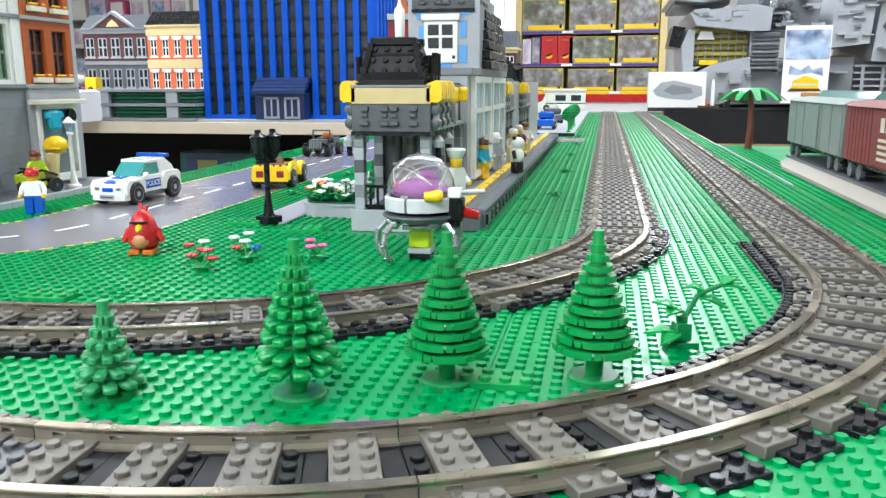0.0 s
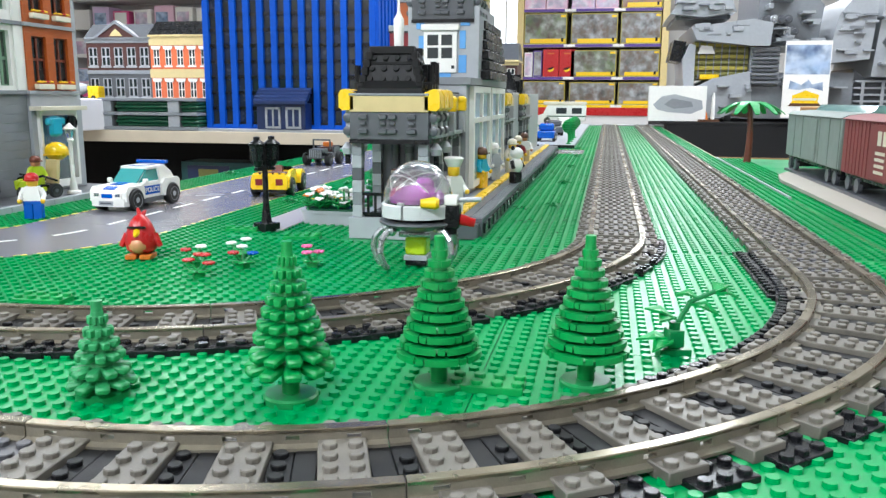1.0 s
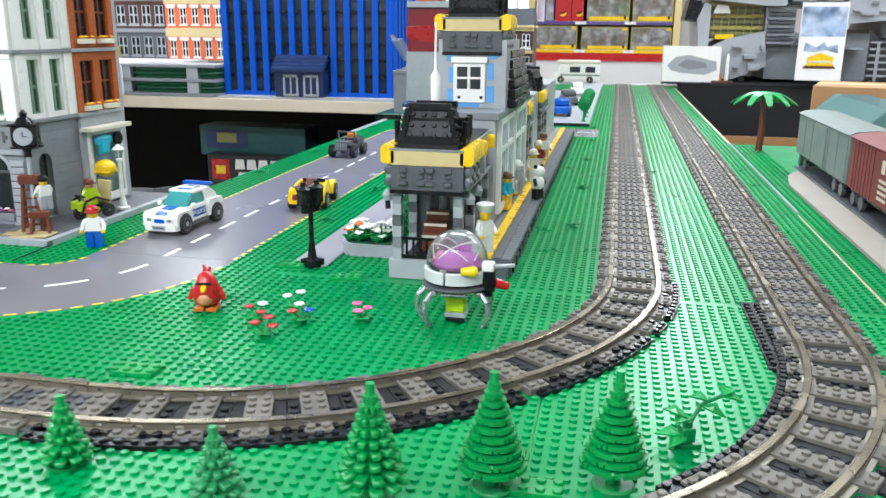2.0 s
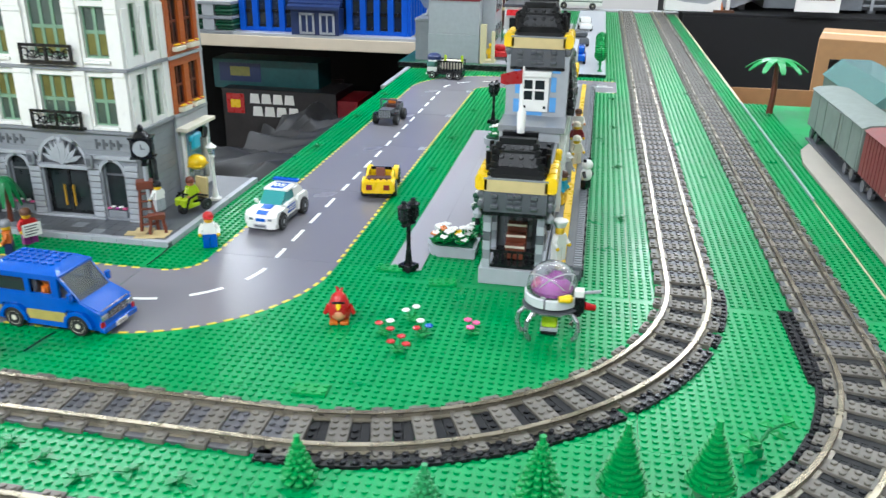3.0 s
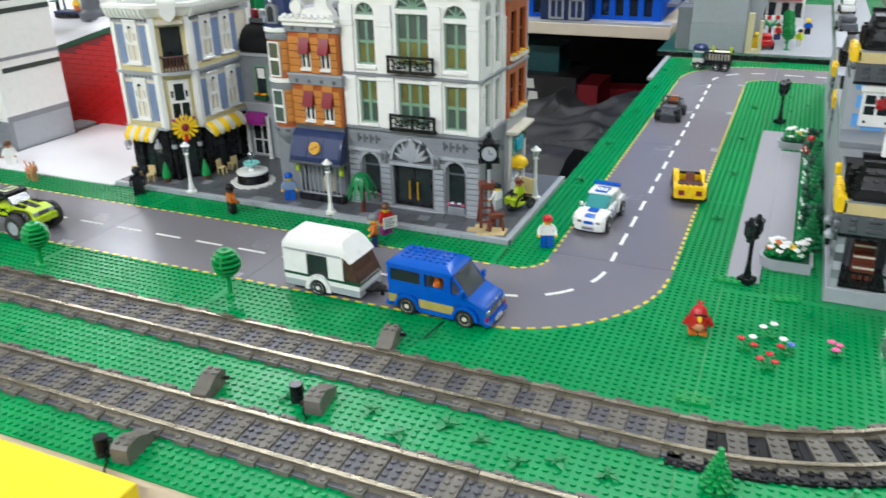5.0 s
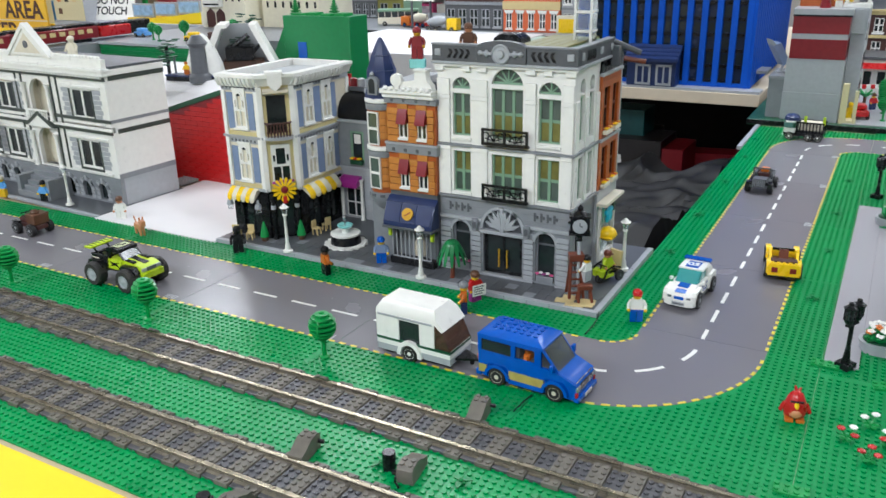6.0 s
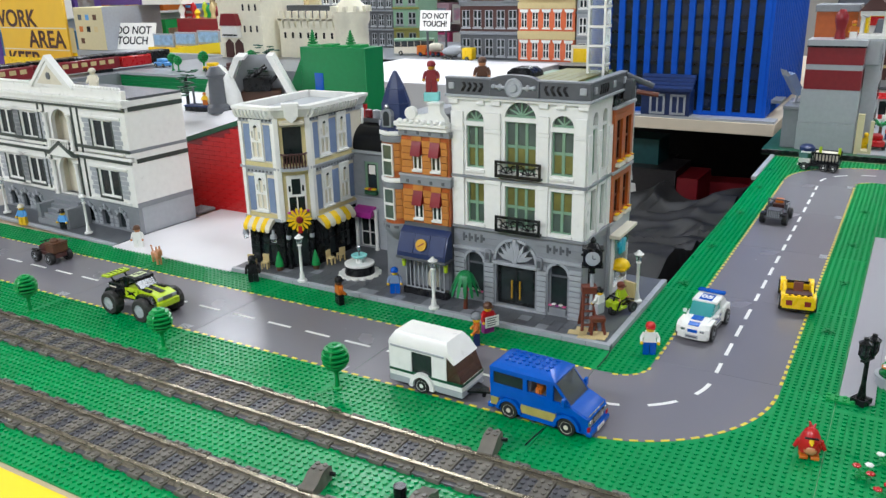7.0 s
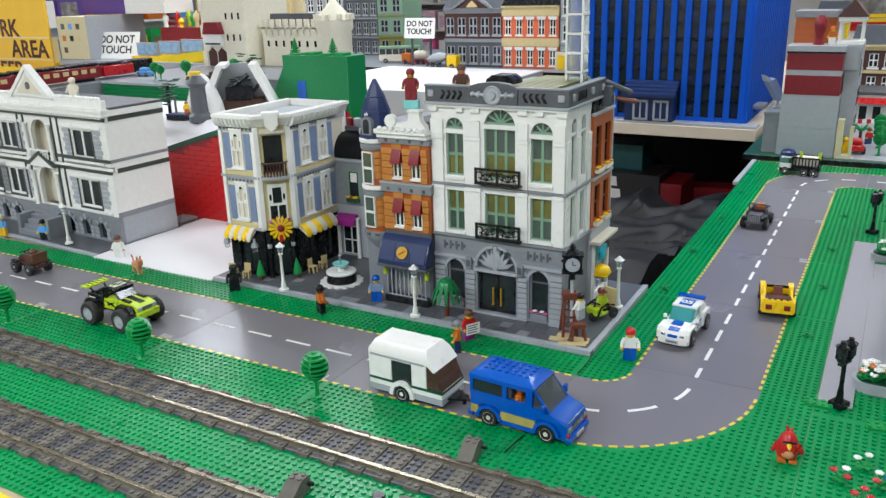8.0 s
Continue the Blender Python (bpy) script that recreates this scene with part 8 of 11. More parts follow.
part("dormer_pane", M(WINDOWDARK).prism([(TX - 0.6, 30.5), (TX + 0.6, 30.5)] + [(TX + 0.6 * math.cos(math.pi * i / 8), 32.3 + 0.7 * math.sin(math.pi * i / 8)) for i in range(9)], -0.98, -0.88, "y"), dm)
part("dormer_ball", M(CHROME).ball(TX, -0.6, 33.7, 0.45, n=10, m=6), dm, "silver ball")

# fountain, statue post and cafe chairs
t = thing("fountain", -54, 9, 0.8, 0, "white and black round fountain with azure water", "fountain")
sc = M(WHITE).prism([((3.75 + 0.55 * abs(math.cos(8 * q))) * math.cos(q), (3.75 + 0.55 * abs(math.cos(8 * q))) * math.sin(q)) for q in [2 * math.pi * i / 96 for i in range(96)]], 0, 0.33)
part("scalloped_base", sc, t, "white scalloped base")
part("basin", M(BLACK).lathe([(3.0, 0.3), (2.75, 1.8), (2.5, 2.0)], n=24), t, "black basin")
part("bowl", M(WHITE).lathe([(2.5, 1.9), (2.9, 2.0), (2.95, 2.35), (2.6, 2.5), (0.7, 2.35), (0.5, 3.4)], n=24), t, "white bowl")
part("dish", M(PALEAQUA).lathe([(0.5, 3.3), (1.4, 3.5), (1.6, 3.9), (1.45, 4.0), (0.3, 3.75)], n=20), t, "pale aqua dish")
part("finial", M(CHROME).lathe([(0.2, 3.8), (0.2, 5.0)], n=10).ball(0, 0, 5.4, 0.5, n=12, m=8), t, "silver ball finial")


def chair(x, y, rz):
    t = thing("cafe_chair", x, y, 0.8, rz, "tan plastic cafe chair in front of the cafe", "chair", "cafe chairs")
    part("seat", M(TAN).box(-0.7, 0.7, -0.7, 0.7, 1.2, 1.45, 0.05), t)
    part("backrest", M(TAN).box(-0.7, 0.7, 0.55, 0.75, 1.4, 2.9, 0.05), t)
    for a in (-0.55, 0.55):
        for b in (-0.55, 0.55):
            part("leg", M(TAN).box(a - 0.12, a + 0.12, b - 0.12, b + 0.12, 0, 1.2), t)
    return t


ch = chair(-72.9, 2.9, 20)
copy_thing(ch, place(-76.0, 2.6, 0.8, 200))
copy_thing(ch, place(-62.6, 11, 0.8, 90))
copy_thing(ch, place(-62.4, 14, 0.8, 250))
for cx, cy in ((-69.6, 3.4), (-63.6, 7.4)):
    t = thing("potted_bush", cx, cy, 0.8, 0, "dark green cone bush in a pot", "plant", "cone bushes at the cafe door")
    part("pot", M(BROWN).lathe([(0.6, 0), (0.8, 0.9)], n=12), t)
    part("foliage", M(LEAF).lathe([(0.9, 0.9), (0.8, 1.6), (0.5, 2.8), (0.1, 4.0)], n=12), t)

# ---------------------------------------------------------------- white museum, red wall, white board
mus = thing("museum_building", -115.6, 8.3, 0.4, -3, "white two-storey brick-built museum with grey stone base", "building")
A = place(-56, 0, 0)
B0, B1, B2, B3 = 0.0, 6.4, 16.8, 29.4
wall(mus, "base_wall", 56, B0, B1, [(x, x + 2.6, 0.6, 4.4, True) for x in (3, 8.5, 14, 36, 42, 48)], MGREY, A, label="grey stone base")
for x in (3, 8.5, 14, 36, 42, 48):
    part("cellar_window", M(WINDOWDARK).box(x, x + 2.6, 0.6, 0.7, 0.6, 4.4), mus, "", A)
    for k in range(7):
        a = math.pi * (k + 0.5) / 7
        part("voussoir", M(LGREY if k % 2 else MGREY).box(-0.34, 0.34, -0.34, 0.0, 1.35, 2.35 + 0.25 * (k % 2), 0.06), mus, at=A @ place(x + 1.3, 0, 3.1) @ Matrix.Rotation(a - math.pi / 2, 4, "Y"))
    for k in range(3):
        part("quoin_block", M(LGREY).box(x - 1.5 + 0.3 * (k % 2), x - 0.15, -0.22, 0.0, 0.5 + 1.0 * k, 1.3 + 1.0 * k, 0.08), mus, at=A)
        part("quoin_block", M(LGREY).box(x + 2.75, x + 4.1 - 0.3 * (k % 2), -0.22, 0.0, 0.5 + 1.0 * k, 1.3 + 1.0 * k, 0.08), mus, at=A)
for za, zb in ((B1, B2), (B2 + 1.2, B3)):
    hs = [(4.0, 10.5, za + 1.6, za + 8.2), (14.0, 20.5, za + 1.6, za + 8.2), (43.0, 50.6, za + 1.6, za + 8.0), (27.2, 34.2, za + 0.2, za + 9.4, True)]
    wall(mus, "front_wall", 56, za, zb, hs, WHITE, A, label="white brick wall")
    for x0, w in ((4.0, 6.5), (14.0, 6.5), (43.0, 7.6)):
        window(mus, x0, za + 1.6, w, 6.4, A, WHITE, WINDOWDARK, 2, 1, 0.3, bar=0.6)
        part("window_surround", M(DKSTONE).box(x0 - 0.35, x0 - 0.05, -0.2, 0.1, za + 1.2, za + 8.0).box(x0 + w + 0.05, x0 + w + 0.35, -0.2, 0.1, za + 1.2, za + 8.0).box(x0 - 0.35, x0 + w + 0.35, -0.25, 0.12, za + 0.95, za + 1.45).use(WHITE).box(x0 - 3.6, x0 + w + 3.6, -0.32, 0.0, za + 8.3, za + 8.9, 0.05), mus, "dark edged window surround", A)
        for k in range(6):
            part("quoin_block", M(LGREY).box(x0 + w + 0.5, x0 + w + 2.9 + 0.5 * (k % 2), -0.14, 0.0, za + 1.6 + 1.1 * k, za + 2.6 + 1.1 * k, 0.05), mus, at=A)
            part("quoin_block", M(LGREY).box(x0 - 2.6 - 0.5 * (k % 2), x0 - 0.5, -0.14, 0.0, za + 1.6 + 1.1 * k, za + 2.6 + 1.1 * k, 0.05), mus, at=A)
        part("window_sill", M(WHITE).box(x0 - 3.6, x0 + w + 3.6, -0.5, 0.1, za + 0.3, za + 0.9, 0.05), mus, "", A)
    part("arch_back", M(OFFWHITE).box(26.2, 35.2, 2.8, 2.9, za, zb).box(26.2, 26.3, 1.0, 2.8, za, zb).box(35.1, 35.2, 1.0, 2.8, za, zb), mus, "", A)
    part("arch_door", M(WINDOWDARK).box(30.6, 34.0, 2.6, 2.78, za + 0.4, za + 6.4), mus, "", A)
    for px in (25.9, 35.4):
        part("column", M(WHITE).lathe([(0.7, za), (0.5, za + 0.6), (0.45, za + 7.4), (0.75, za + 8.4)], px, -0.6, 12), mus, "", A)
for xb, ya, za, zb in ((56.3, -0.4, B2 - 0.4, B2 + 0.5), (56.2, -0.3, B2 + 2.2, B2 + 2.9), (56.3, -0.4, B3 - 1.1, B3 - 0.3), (56.5, -1.0, B3 + 1.0, B3 + 1.35)):
    part("band", M(DKSTONE).box(0, xb, ya, 0.0, za, zb), mus, "dark green-grey string course", A)
for px in (22.6, 24.9, 36.2, 38.5):
    part("downpipe", M(DKSTONE).box(px - 0.2, px + 0.2, -0.32, 0.0, B1 + 0.6, B3 + 2.6, 0.04), mus, "dark narrow upright strip", A)
part("string_course", M(WHITE).box(0, 56.4, -0.5, 0.1, B2 + 0.35, B2 + 1.0, 0.05), mus, "", A)
cor = M(WHITE).box(0, 56.8, -0.9, 1.0, B3, B3 + 0.9, 0.06).box(0, 57.0, -1.2, 1.0, B3 + 0.9, B3 + 1.6, 0.06).box(0, 56.4, -0.4, 0.8, B3 + 1.6, B3 + 3.6, 0.06)
for k in range(50):
    cor.box(0.3 + 1.12 * k, 0.85 + 1.12 * k, -0.85, -0.2, B3 - 0.5, B3, 0.02)
for k in range(48):
    cor.ball(0.6 + 1.16 * k, 0.0, B3 + 3.9, 0.5, 0.45, 8, 5)
part("cornice", cor, mus, "white cornice with beaded parapet", A)
ped = M(WHITE).prism([(22.6, B3 + 3.4), (38.8, B3 + 3.4), (30.7, B3 + 10.2)], -0.8, 0.4, "y")
ped.use(OFFWHITE).prism([(25.6, B3 + 4.0), (35.8, B3 + 4.0), (30.7, B3 + 8.4)], -0.86, -0.8, "y")
ped.use(WHITE)
ped.put(Matrix.Translation((22.0, -1.1, B3 + 3.2)))
ped.prism([(0.0, 0.0), (1.4, 0.0), (8.7, 6.3), (8.7, 7.5)], 0, 1.8, "y").prism([(17.4, 0.0), (16.0, 0.0), (8.7, 6.3), (8.7, 7.5)], 0, 1.8, "y")
ped.put()
part("pediment", ped, mus, "white triangular pediment", A)
part("pediment_window", M(DGREY).put(Matrix.Translation((30.7, -0.9, B3 + 5.9)) @ Matrix.Rotation(math.pi / 2, 4, "X")).lathe([(0.85, -0.1), (0.85, 0.1)], n=14), mus, "", A)
gab = M(WHITE).prism([(25.6, B2 - 0.6), (35.8, B2 - 0.6), (30.7, B2 + 2.4)], -1.2, 0.0, "y").use(DKSTONE).prism([(24.6, B2 - 0.4), (26.0, B2 - 0.4), (30.7, B2 + 2.3), (30.7, B2 + 3.2)], -1.4, -0.1, "y").prism([(36.8, B2 - 0.4), (35.4, B2 - 0.4), (30.7, B2 + 2.3), (30.7, B2 + 3.2)], -1.4, -0.1, "y")
part("porch_gable", gab, mus, "white porch gable with dark edge", A)
part("balustrade", M(WHITE).box(26.8, 34.6, -1.2, -0.9, B2 + 3.2, B2 + 3.6), mus, "", A)
for k in range(9):
    part("baluster", M(WHITE).cyl(27.2 + 0.85 * k, -1.05, B2 + 1.4, B2 + 3.2, 0.2, 8), mus, at=A)
for k in range(6):
    part("step", M(MGREY).box(26.0 - 0.3 * k, 35.4 + 0.3 * k, -1.0 - 1.05 * k, 0.0 - 1.0 * k, 0, B1 - 1.0 * k, 0.05), mus, "grey entrance step", A)
for px in (24.4, 35.8):
    part("step_wall", M(MGREY).box(px, px + 1.4, -6.0, 0, 0, B1 - 1.5, 0.08), mus, "", A)
S = place(0, 0, 0, 90)
wall(mus, "side_wall", 16, 0, B1, [], LGREY, S, label="light grey side wall", start=1.0, course=B1)
wall(mus, "side_wall", 16, B1, B3, [], WHITE, S, label="plain white side wall", start=1.0, course=40)
part("band", M(MGREY).box(0.05, 16, -0.1, 0, B1 - 0.2, B1 + 1.0), mus, "", S)
for xa, za, zb in ((1.5, B2 - 0.3, B2 + 0.7), (1.0, B3 - 1.1, B3 - 0.1)):
    part("band", M(DKSTONE).box(xa, 16, -0.14, 0, za, zb), mus, "dark green band", S)
part("side_band", M(MGREY).box(0.05, 16, -0.12, 0, B2 + 2.2, B2 + 2.9), mus, "", S)
part("side_cornice", M(WHITE).box(1.01, 16, -0.3, 0.8, B3, B3 + 1.3, 0.05), mus, "", S)
part("roof", M(DGREY).box(-55.6, 0.25, 1.02, 16, B3 + 1.35, B3 + 1.9, 0.04), mus, "dark grey flat roof")
part("back_wall", M(WHITE).box(-56, -1.0, 15, 15.98, 0, B3), mus)
part("plinth", M(DGREY).box(-56, 0.6, -7.2, 16.6, -0.6, 0.0, 0.05).use(LGREY).box(-56, 0.8, -8.2, -7.2, -0.6, 0.05, 0.05), mus, "dark grey paving with a light kerb")
figure(-128.5, 11.5, 32.4, 20, OFFWHITE, OFFWHITE, OFFWHITE, OFFWHITE, "cream toy figure standing on the museum roof")

t = thing("red_wall", -131, 33, -0.4, 0, "dark red brick-built wall with a sloping green cap", "wall", kind="structure")
part("core", M(DKRED).prism([(0, 0), (32, 0), (32, 25.2), (0, 15.6)], 0.2, 1.6, "y"), t)
RB4 = M(RED).box(0.012, 3.988, 0, 0.3, 0.015, 1.185, 0.02).mesh("brick")
for k in range(21):
    for i in range(8):
        bx = 4 * i + (2 if k % 2 else 0)
        if bx < 29 and 1.4 + 1.2 * k < 15.6 + 0.3 * bx:
            part("brick", RB4, t, at=place(bx, 0, 0.2 + 1.2 * k))
part("cap", M(DKGREEN).prism([(0, 15.4), (32, 25.0), (32, 26.2), (0, 16.6)], -0.35, 1.8, "y"), t, "sloping dark green cap plates")
m = M(WHITEBOARD)
m.box(-114.9, -79.6, -0.6, 32.9, -0.5, 0.35, 0.05)
solid("white_board", m, 0, 0, 0, 0, "plain white board between the buildings", "board", kind="structure")
m = M(LGREY)
m.box(-122, -117, 27, 33, 0.0, 0.5, 0.04)
for i in range(5):
    for j in range(6):
        m.stud(-121.5 + i, 27.5 + j, 0.5, 8)
solid("small_plate", m, 0, 0, 0, 0, "light grey studded plate behind the museum", "plate")

# ---------------------------------------------------------------- station along the tracks
st = thing("station_building", 44.6, -2.2, 0, 0, "long brick-built railway station with grey walls and black roofs", "building")


COLUMN_BLOCKS = [M(c).box(-0.5, 0.5, -0.5, 0.5, 0, 1.22, 0.04).mesh("block") for c in (LGREY, MGREY, DGREY)]
COLUMN_RING = M(DGREY).lathe([(0.52, 0), (0.52, 0.7)], n=10).mesh("ring")


def pavilion(y0, z0, length, low):
    """One pavilion of the station: columns, a grey and tan frieze, yellow brackets and a steep black roof."""
    L = length
    for cx in (0.9, 2.9, 4.45, 5.7, 7.65):
        for cy in (0.5, L * 0.42, L * 0.68, L - 0.5):
            if 1.5 < cx < 7 and cy != L * 0.42:
                continue
            if cx in (0.9, 7.65):
                c = part("column", M(DGREY).box(cx - 0.4, cx + 0.4, y0 + cy - 0.4, y0 + cy + 0.4, z0, z0 + 7.42), st, "banded grey column")
                for k in range(6):
                    part("block", COLUMN_BLOCKS[(0, 1, 0, 2, 0, 1)[k]], c, at=place(cx, y0 + cy, z0 + 1.24 * k))
            else:
                c = part("column", M(DGREY if cx == 2.9 else MGREY).lathe([(0.45, z0), (0.45, z0 + 7.4)], cx, y0 + cy, 10), st, "round grey column")
                for k in range(3):
                    part("ring", COLUMN_RING, c, at=place(cx, y0 + cy, z0 + 1.2 + 2.4 * k))
    fz = M(DGREY).box(0.35, 8.3, y0 - 0.4, y0 + L + 0.4, z0 + 7.8, z0 + 10.45, 0.06)
    fz.use(BLACK).box(0.3, 8.35, y0 - 0.45, y0 + L + 0.45, z0 + 7.4, z0 + 7.8)
    part("frieze", fz, st, "dark grey frieze")
    part("tan_band", M(TAN).box(0.35, 8.3, y0 - 0.45, y0 + L + 0.45, z0 + 10.47, z0 + 12.02, 0.05), st, "tan band")
    part("cornice", M(MGREY).box(0.3, 8.35, y0 - 0.5, y0 + L + 0.5, z0 + 12.04, z0 + 12.28, 0.04), st, "thin grey cornice")
    for ox in (1.75, 3.75, 4.7, 6.65):
        o = M(DGREY).box(ox - 0.42, ox + 0.42, y0 - 0.75, y0 - 0.4, z0 + 9.75, z0 + 10.25, 0.08).box(ox - 0.3, ox + 0.3, y0 - 0.7, y0 - 0.4, z0 + 9.2, z0 + 9.55, 0.06)
        o.box(ox - 0.48, ox + 0.48, y0 - 0.8, y0 - 0.4, z0 + 8.35, z0 + 8.85, 0.1)
        part("frieze_ornament", o, st, "dark grey relief")
    for xs, e in ((0.0, -1), (8.65, 1)):
        for k in range(3):
            yy = y0 + 0.6 + 2.5 * k
            b = M(YELLOW).prism([(xs + e * 0.75, z0 + 10.9), (xs + e * 0.75, z0 + 12.2), (xs + e * 0.5, z0 + 12.6), (xs + e * 0.1, z0 + 12.7), (xs - e * 0.75, z0 + 12.35), (xs - e * 0.75, z0 + 10.7), (xs + e * 0.4, z0 + 10.6)][::e], yy - 1.05, yy + 1.05, "y")
            br = part("bracket", b, st, "yellow rounded bracket")
            c = M(DGREY)
            for zc in (9.9, 8.6):
                c.put(Matrix.Translation((xs, yy, z0 + zc)) @ Matrix.Rotation(math.pi / 2, 4, "X"))
                c.lathe([(0.3, -0.75), (0.48, -0.65), (0.48, 0.65), (0.3, 0.75)], n=12)
            c.put()
            c.use(LGREY).box(xs - 0.28, xs + 0.28, yy - 0.4, yy + 0.4, z0 + 8.0, z0 + 10.6, 0.08)
            part("console", c, br, "grey round console")
        if low:
            for k in range(2):
                yy = y0 + 10.0 + 6.0 * k
                br = part("bracket", M(YELLOW).box(xs - 0.5, xs + 0.5, yy - 0.5, yy + 0.5, z0 + 10.4, z0 + 11.6, 0.1).ball(xs, yy, z0 + 11.6, 0.62, 0.5, 12, 6), st, "yellow rounded bracket")
                part("console", M(LGREY).box(xs - 0.35, xs + 0.35, yy - 0.5, yy + 0.5, z0 + 8.0, z0 + 10.4, 0.1), br, "grey console")
        part("eaves_rail", M(MGREY).box(xs - 0.2, xs + 0.2, y0 + 0.4, y0 + L - 0.4, z0 + 7.9, z0 + 8.3, 0.05), st, "grey eaves rail")
    R = 7.6 if low else L
    zt, yt = z0 + 16.3, y0 + 2.0
    sl = math.atan2(zt - z0 - 12.9, 1.7)
    r = M(ROOFBLACK)
    r.box(0.6, 8.0, y0 + 0.4, y0 + L - 0.4, z0 + 12.0, z0 + 12.5)
    r.add([(1.35, y0 + 0.3, z0 + 12.5), (7.35, y0 + 0.3, z0 + 12.5), (7.35, y0 + R - 0.3, z0 + 12.5), (1.35, y0 + R - 0.3, z0 + 12.5),
           (2.0, yt, zt), (6.2, yt, zt), (6.2, y0 + R - 2.0, zt), (2.0, y0 + R - 2.0, zt)],
          [(0, 1, 5, 4), (1, 2, 6, 5), (2, 3, 7, 6), (3, 0, 4, 7), (4, 5, 6, 7), (3, 2, 1, 0)])
    roof = part("roof", r, st, "steep glossy black roof")
    for row in range(3):
        for col in range(4):
            q = (0.3, 0.56, 0.84)[row]
            m = M(ROOFBLACK).stud(0, 0, 0, 8)
            part("stud", m, roof, at=place(4.1 + (1.35 - 0.2 * q) * (col - 1.5), y0 + 0.3 + 1.7 * q, z0 + 12.5 + 3.8 * q) @ Matrix.Rotation(sl, 4, "X"))
    part("roof_lip", M(ROOFBLACK).prism([(y0 - 0.35, z0 + 12.3), (y0 + 0.9, z0 + 12.3), (y0 + 0.9, z0 + 13.5), (y0 + 0.5, z0 + 13.5), (y0 - 0.3, z0 + 12.75)], 1.2, 7.6, "x"), roof, "glossy black sloping lip")
    part("roof_seam", M(ROOFBLACK).box(2.0, 6.3, -0.12, 0.12, -0.1, 0.2, 0.03), roof, at=place(0, y0 + 0.3 + 1.7 * 0.7, z0 + 12.5 + 3.8 * 0.7))
    for ya in (yt - 0.3, y0 + R - 2.5):
        part("roof_rim", M(ROOFBLACK).box(1.8, 6.4, ya, ya + 0.8, zt - 0.2, zt + 0.55, 0.06), roof, "black raised roof rim")
    rr = random.Random(int(y0 + 5))
    for xa, dx, e in ((1.35, 0.65, -1), (7.35, -1.15, 1)):
        for k in range(5):
            q = k / 5
            w = rr.uniform(0.35, 0.6)
            px = xa + dx * q
            part("roof_post", M(ROOFBLACK).box(px - 0.32, px + 0.32, y0 + 0.0 + 1.7 * q, y0 + 0.7 + 1.7 * q, z0 + 12.5 + 3.8 * q, z0 + 13.3 + 3.8 * q, 0.05).box(px - 0.1 if e > 0 else px - w, px + w if e > 0 else px + 0.1, y0 + 0.5 + 1.7 * q, y0 + 1.3 + 1.7 * q, z0 + 12.7 + 3.8 * q, z0 + 13.1 + 3.8 * q, 0.05), roof, "black corner piece")
        for k in range(4):
            w = rr.uniform(0.5, 1.1)
            ya = y0 + 1.6 + 1.2 * k
            part("side_fitting", M(ROOFBLACK).box(*sorted((xa + dx * 0.8, xa + e * w)), ya, ya + 0.9, z0 + 12.6, z0 + 13.4 + 0.9 * (k % 3), 0.08).rod((xa + e * (w - 0.2), ya + 0.4, z0 + 13.2), (xa + e * (w - 0.2), ya + 0.4, z0 + 15.0 + 0.4 * (k % 2)), 0.32, 8), roof, "black side fitting")


part("foundation", M(LGREY).box(0, 8.4, 0, 128, 0, 2.2, 0.08), st, "light grey foundation")
pavilion(0.2, 2.2, 18.2, True)
part("porch_floor", M(BLACK).box(1.5, 7.1, 0.6, 8.0, 2.2, 2.35), st, "black porch floor")
part("fence", M(BLACK).box(1.0, 7.4, 0.3, 0.5, 4.4, 4.7).box(1.0, 7.4, 0.3, 0.5, 2.4, 2.7), st, "black railing")
for k in range(9):
    part("fence_bar", M(BLACK).box(1.1 + 0.75 * k, 1.35 + 0.75 * k, 0.32, 0.48, 2.4, 4.6), st)
for k in range(3):
    rk = part("bench_rack", M(BRICKRED).box(3.0, 5.6, 3.2 + 1.2 * k, 4.2 + 1.2 * k, 2.4, 4.4 + 1.1 * k, 0.06), st, "reddish brown stepped rack")
    part("rack_edge", M(OFFWHITE).box(3.0, 5.6, 3.1 + 1.2 * k, 3.19 + 1.2 * k, 4.0 + 1.1 * k, 4.3 + 1.1 * k), rk, "pale rack edge")
part("inner_wall", M(DGREY).box(0.4, 8.0, 8.0, 9.0, 2.2, 9.6), st)
hall = M(LGREY).box(-0.2, 8.6, 19.4, 53.2, 2.2, 16.4, 0.05)
part("hall_block", hall, st, "light grey hall")
part("hall_cornice", M(MGREY).box(-0.4, 9.2, 19.2, 53.3, 15.6, 16.5, 0.05), st, "grey cornice")
for k in range(2):
    ya = 21.6 + 15.6 * k
    f = part("hall_window", lattice(M(WHITE), [0, 0.9, 7.0, 7.6, 13.7, 14.6], [3.0, 3.8, 11.0, 11.6, 14.7, 15.5], {(i, q) for i in (1, 3) for q in (1, 3)}, -0.6, 0.0), st, "tall white window frame", place(8.62, ya, 0, 90))
    part("pane", M(BLUEPANE).box(0.6, 14.0, -0.22, -0.12, 3.4, 15.1), f, "pale blue clear pane")
tb = M(LGREY)
tb.box(-0.2, 9.0, 26.2, 40, 16.4, 25.4, 0.06)
part("tower_block", tb, st, "light grey upper block")
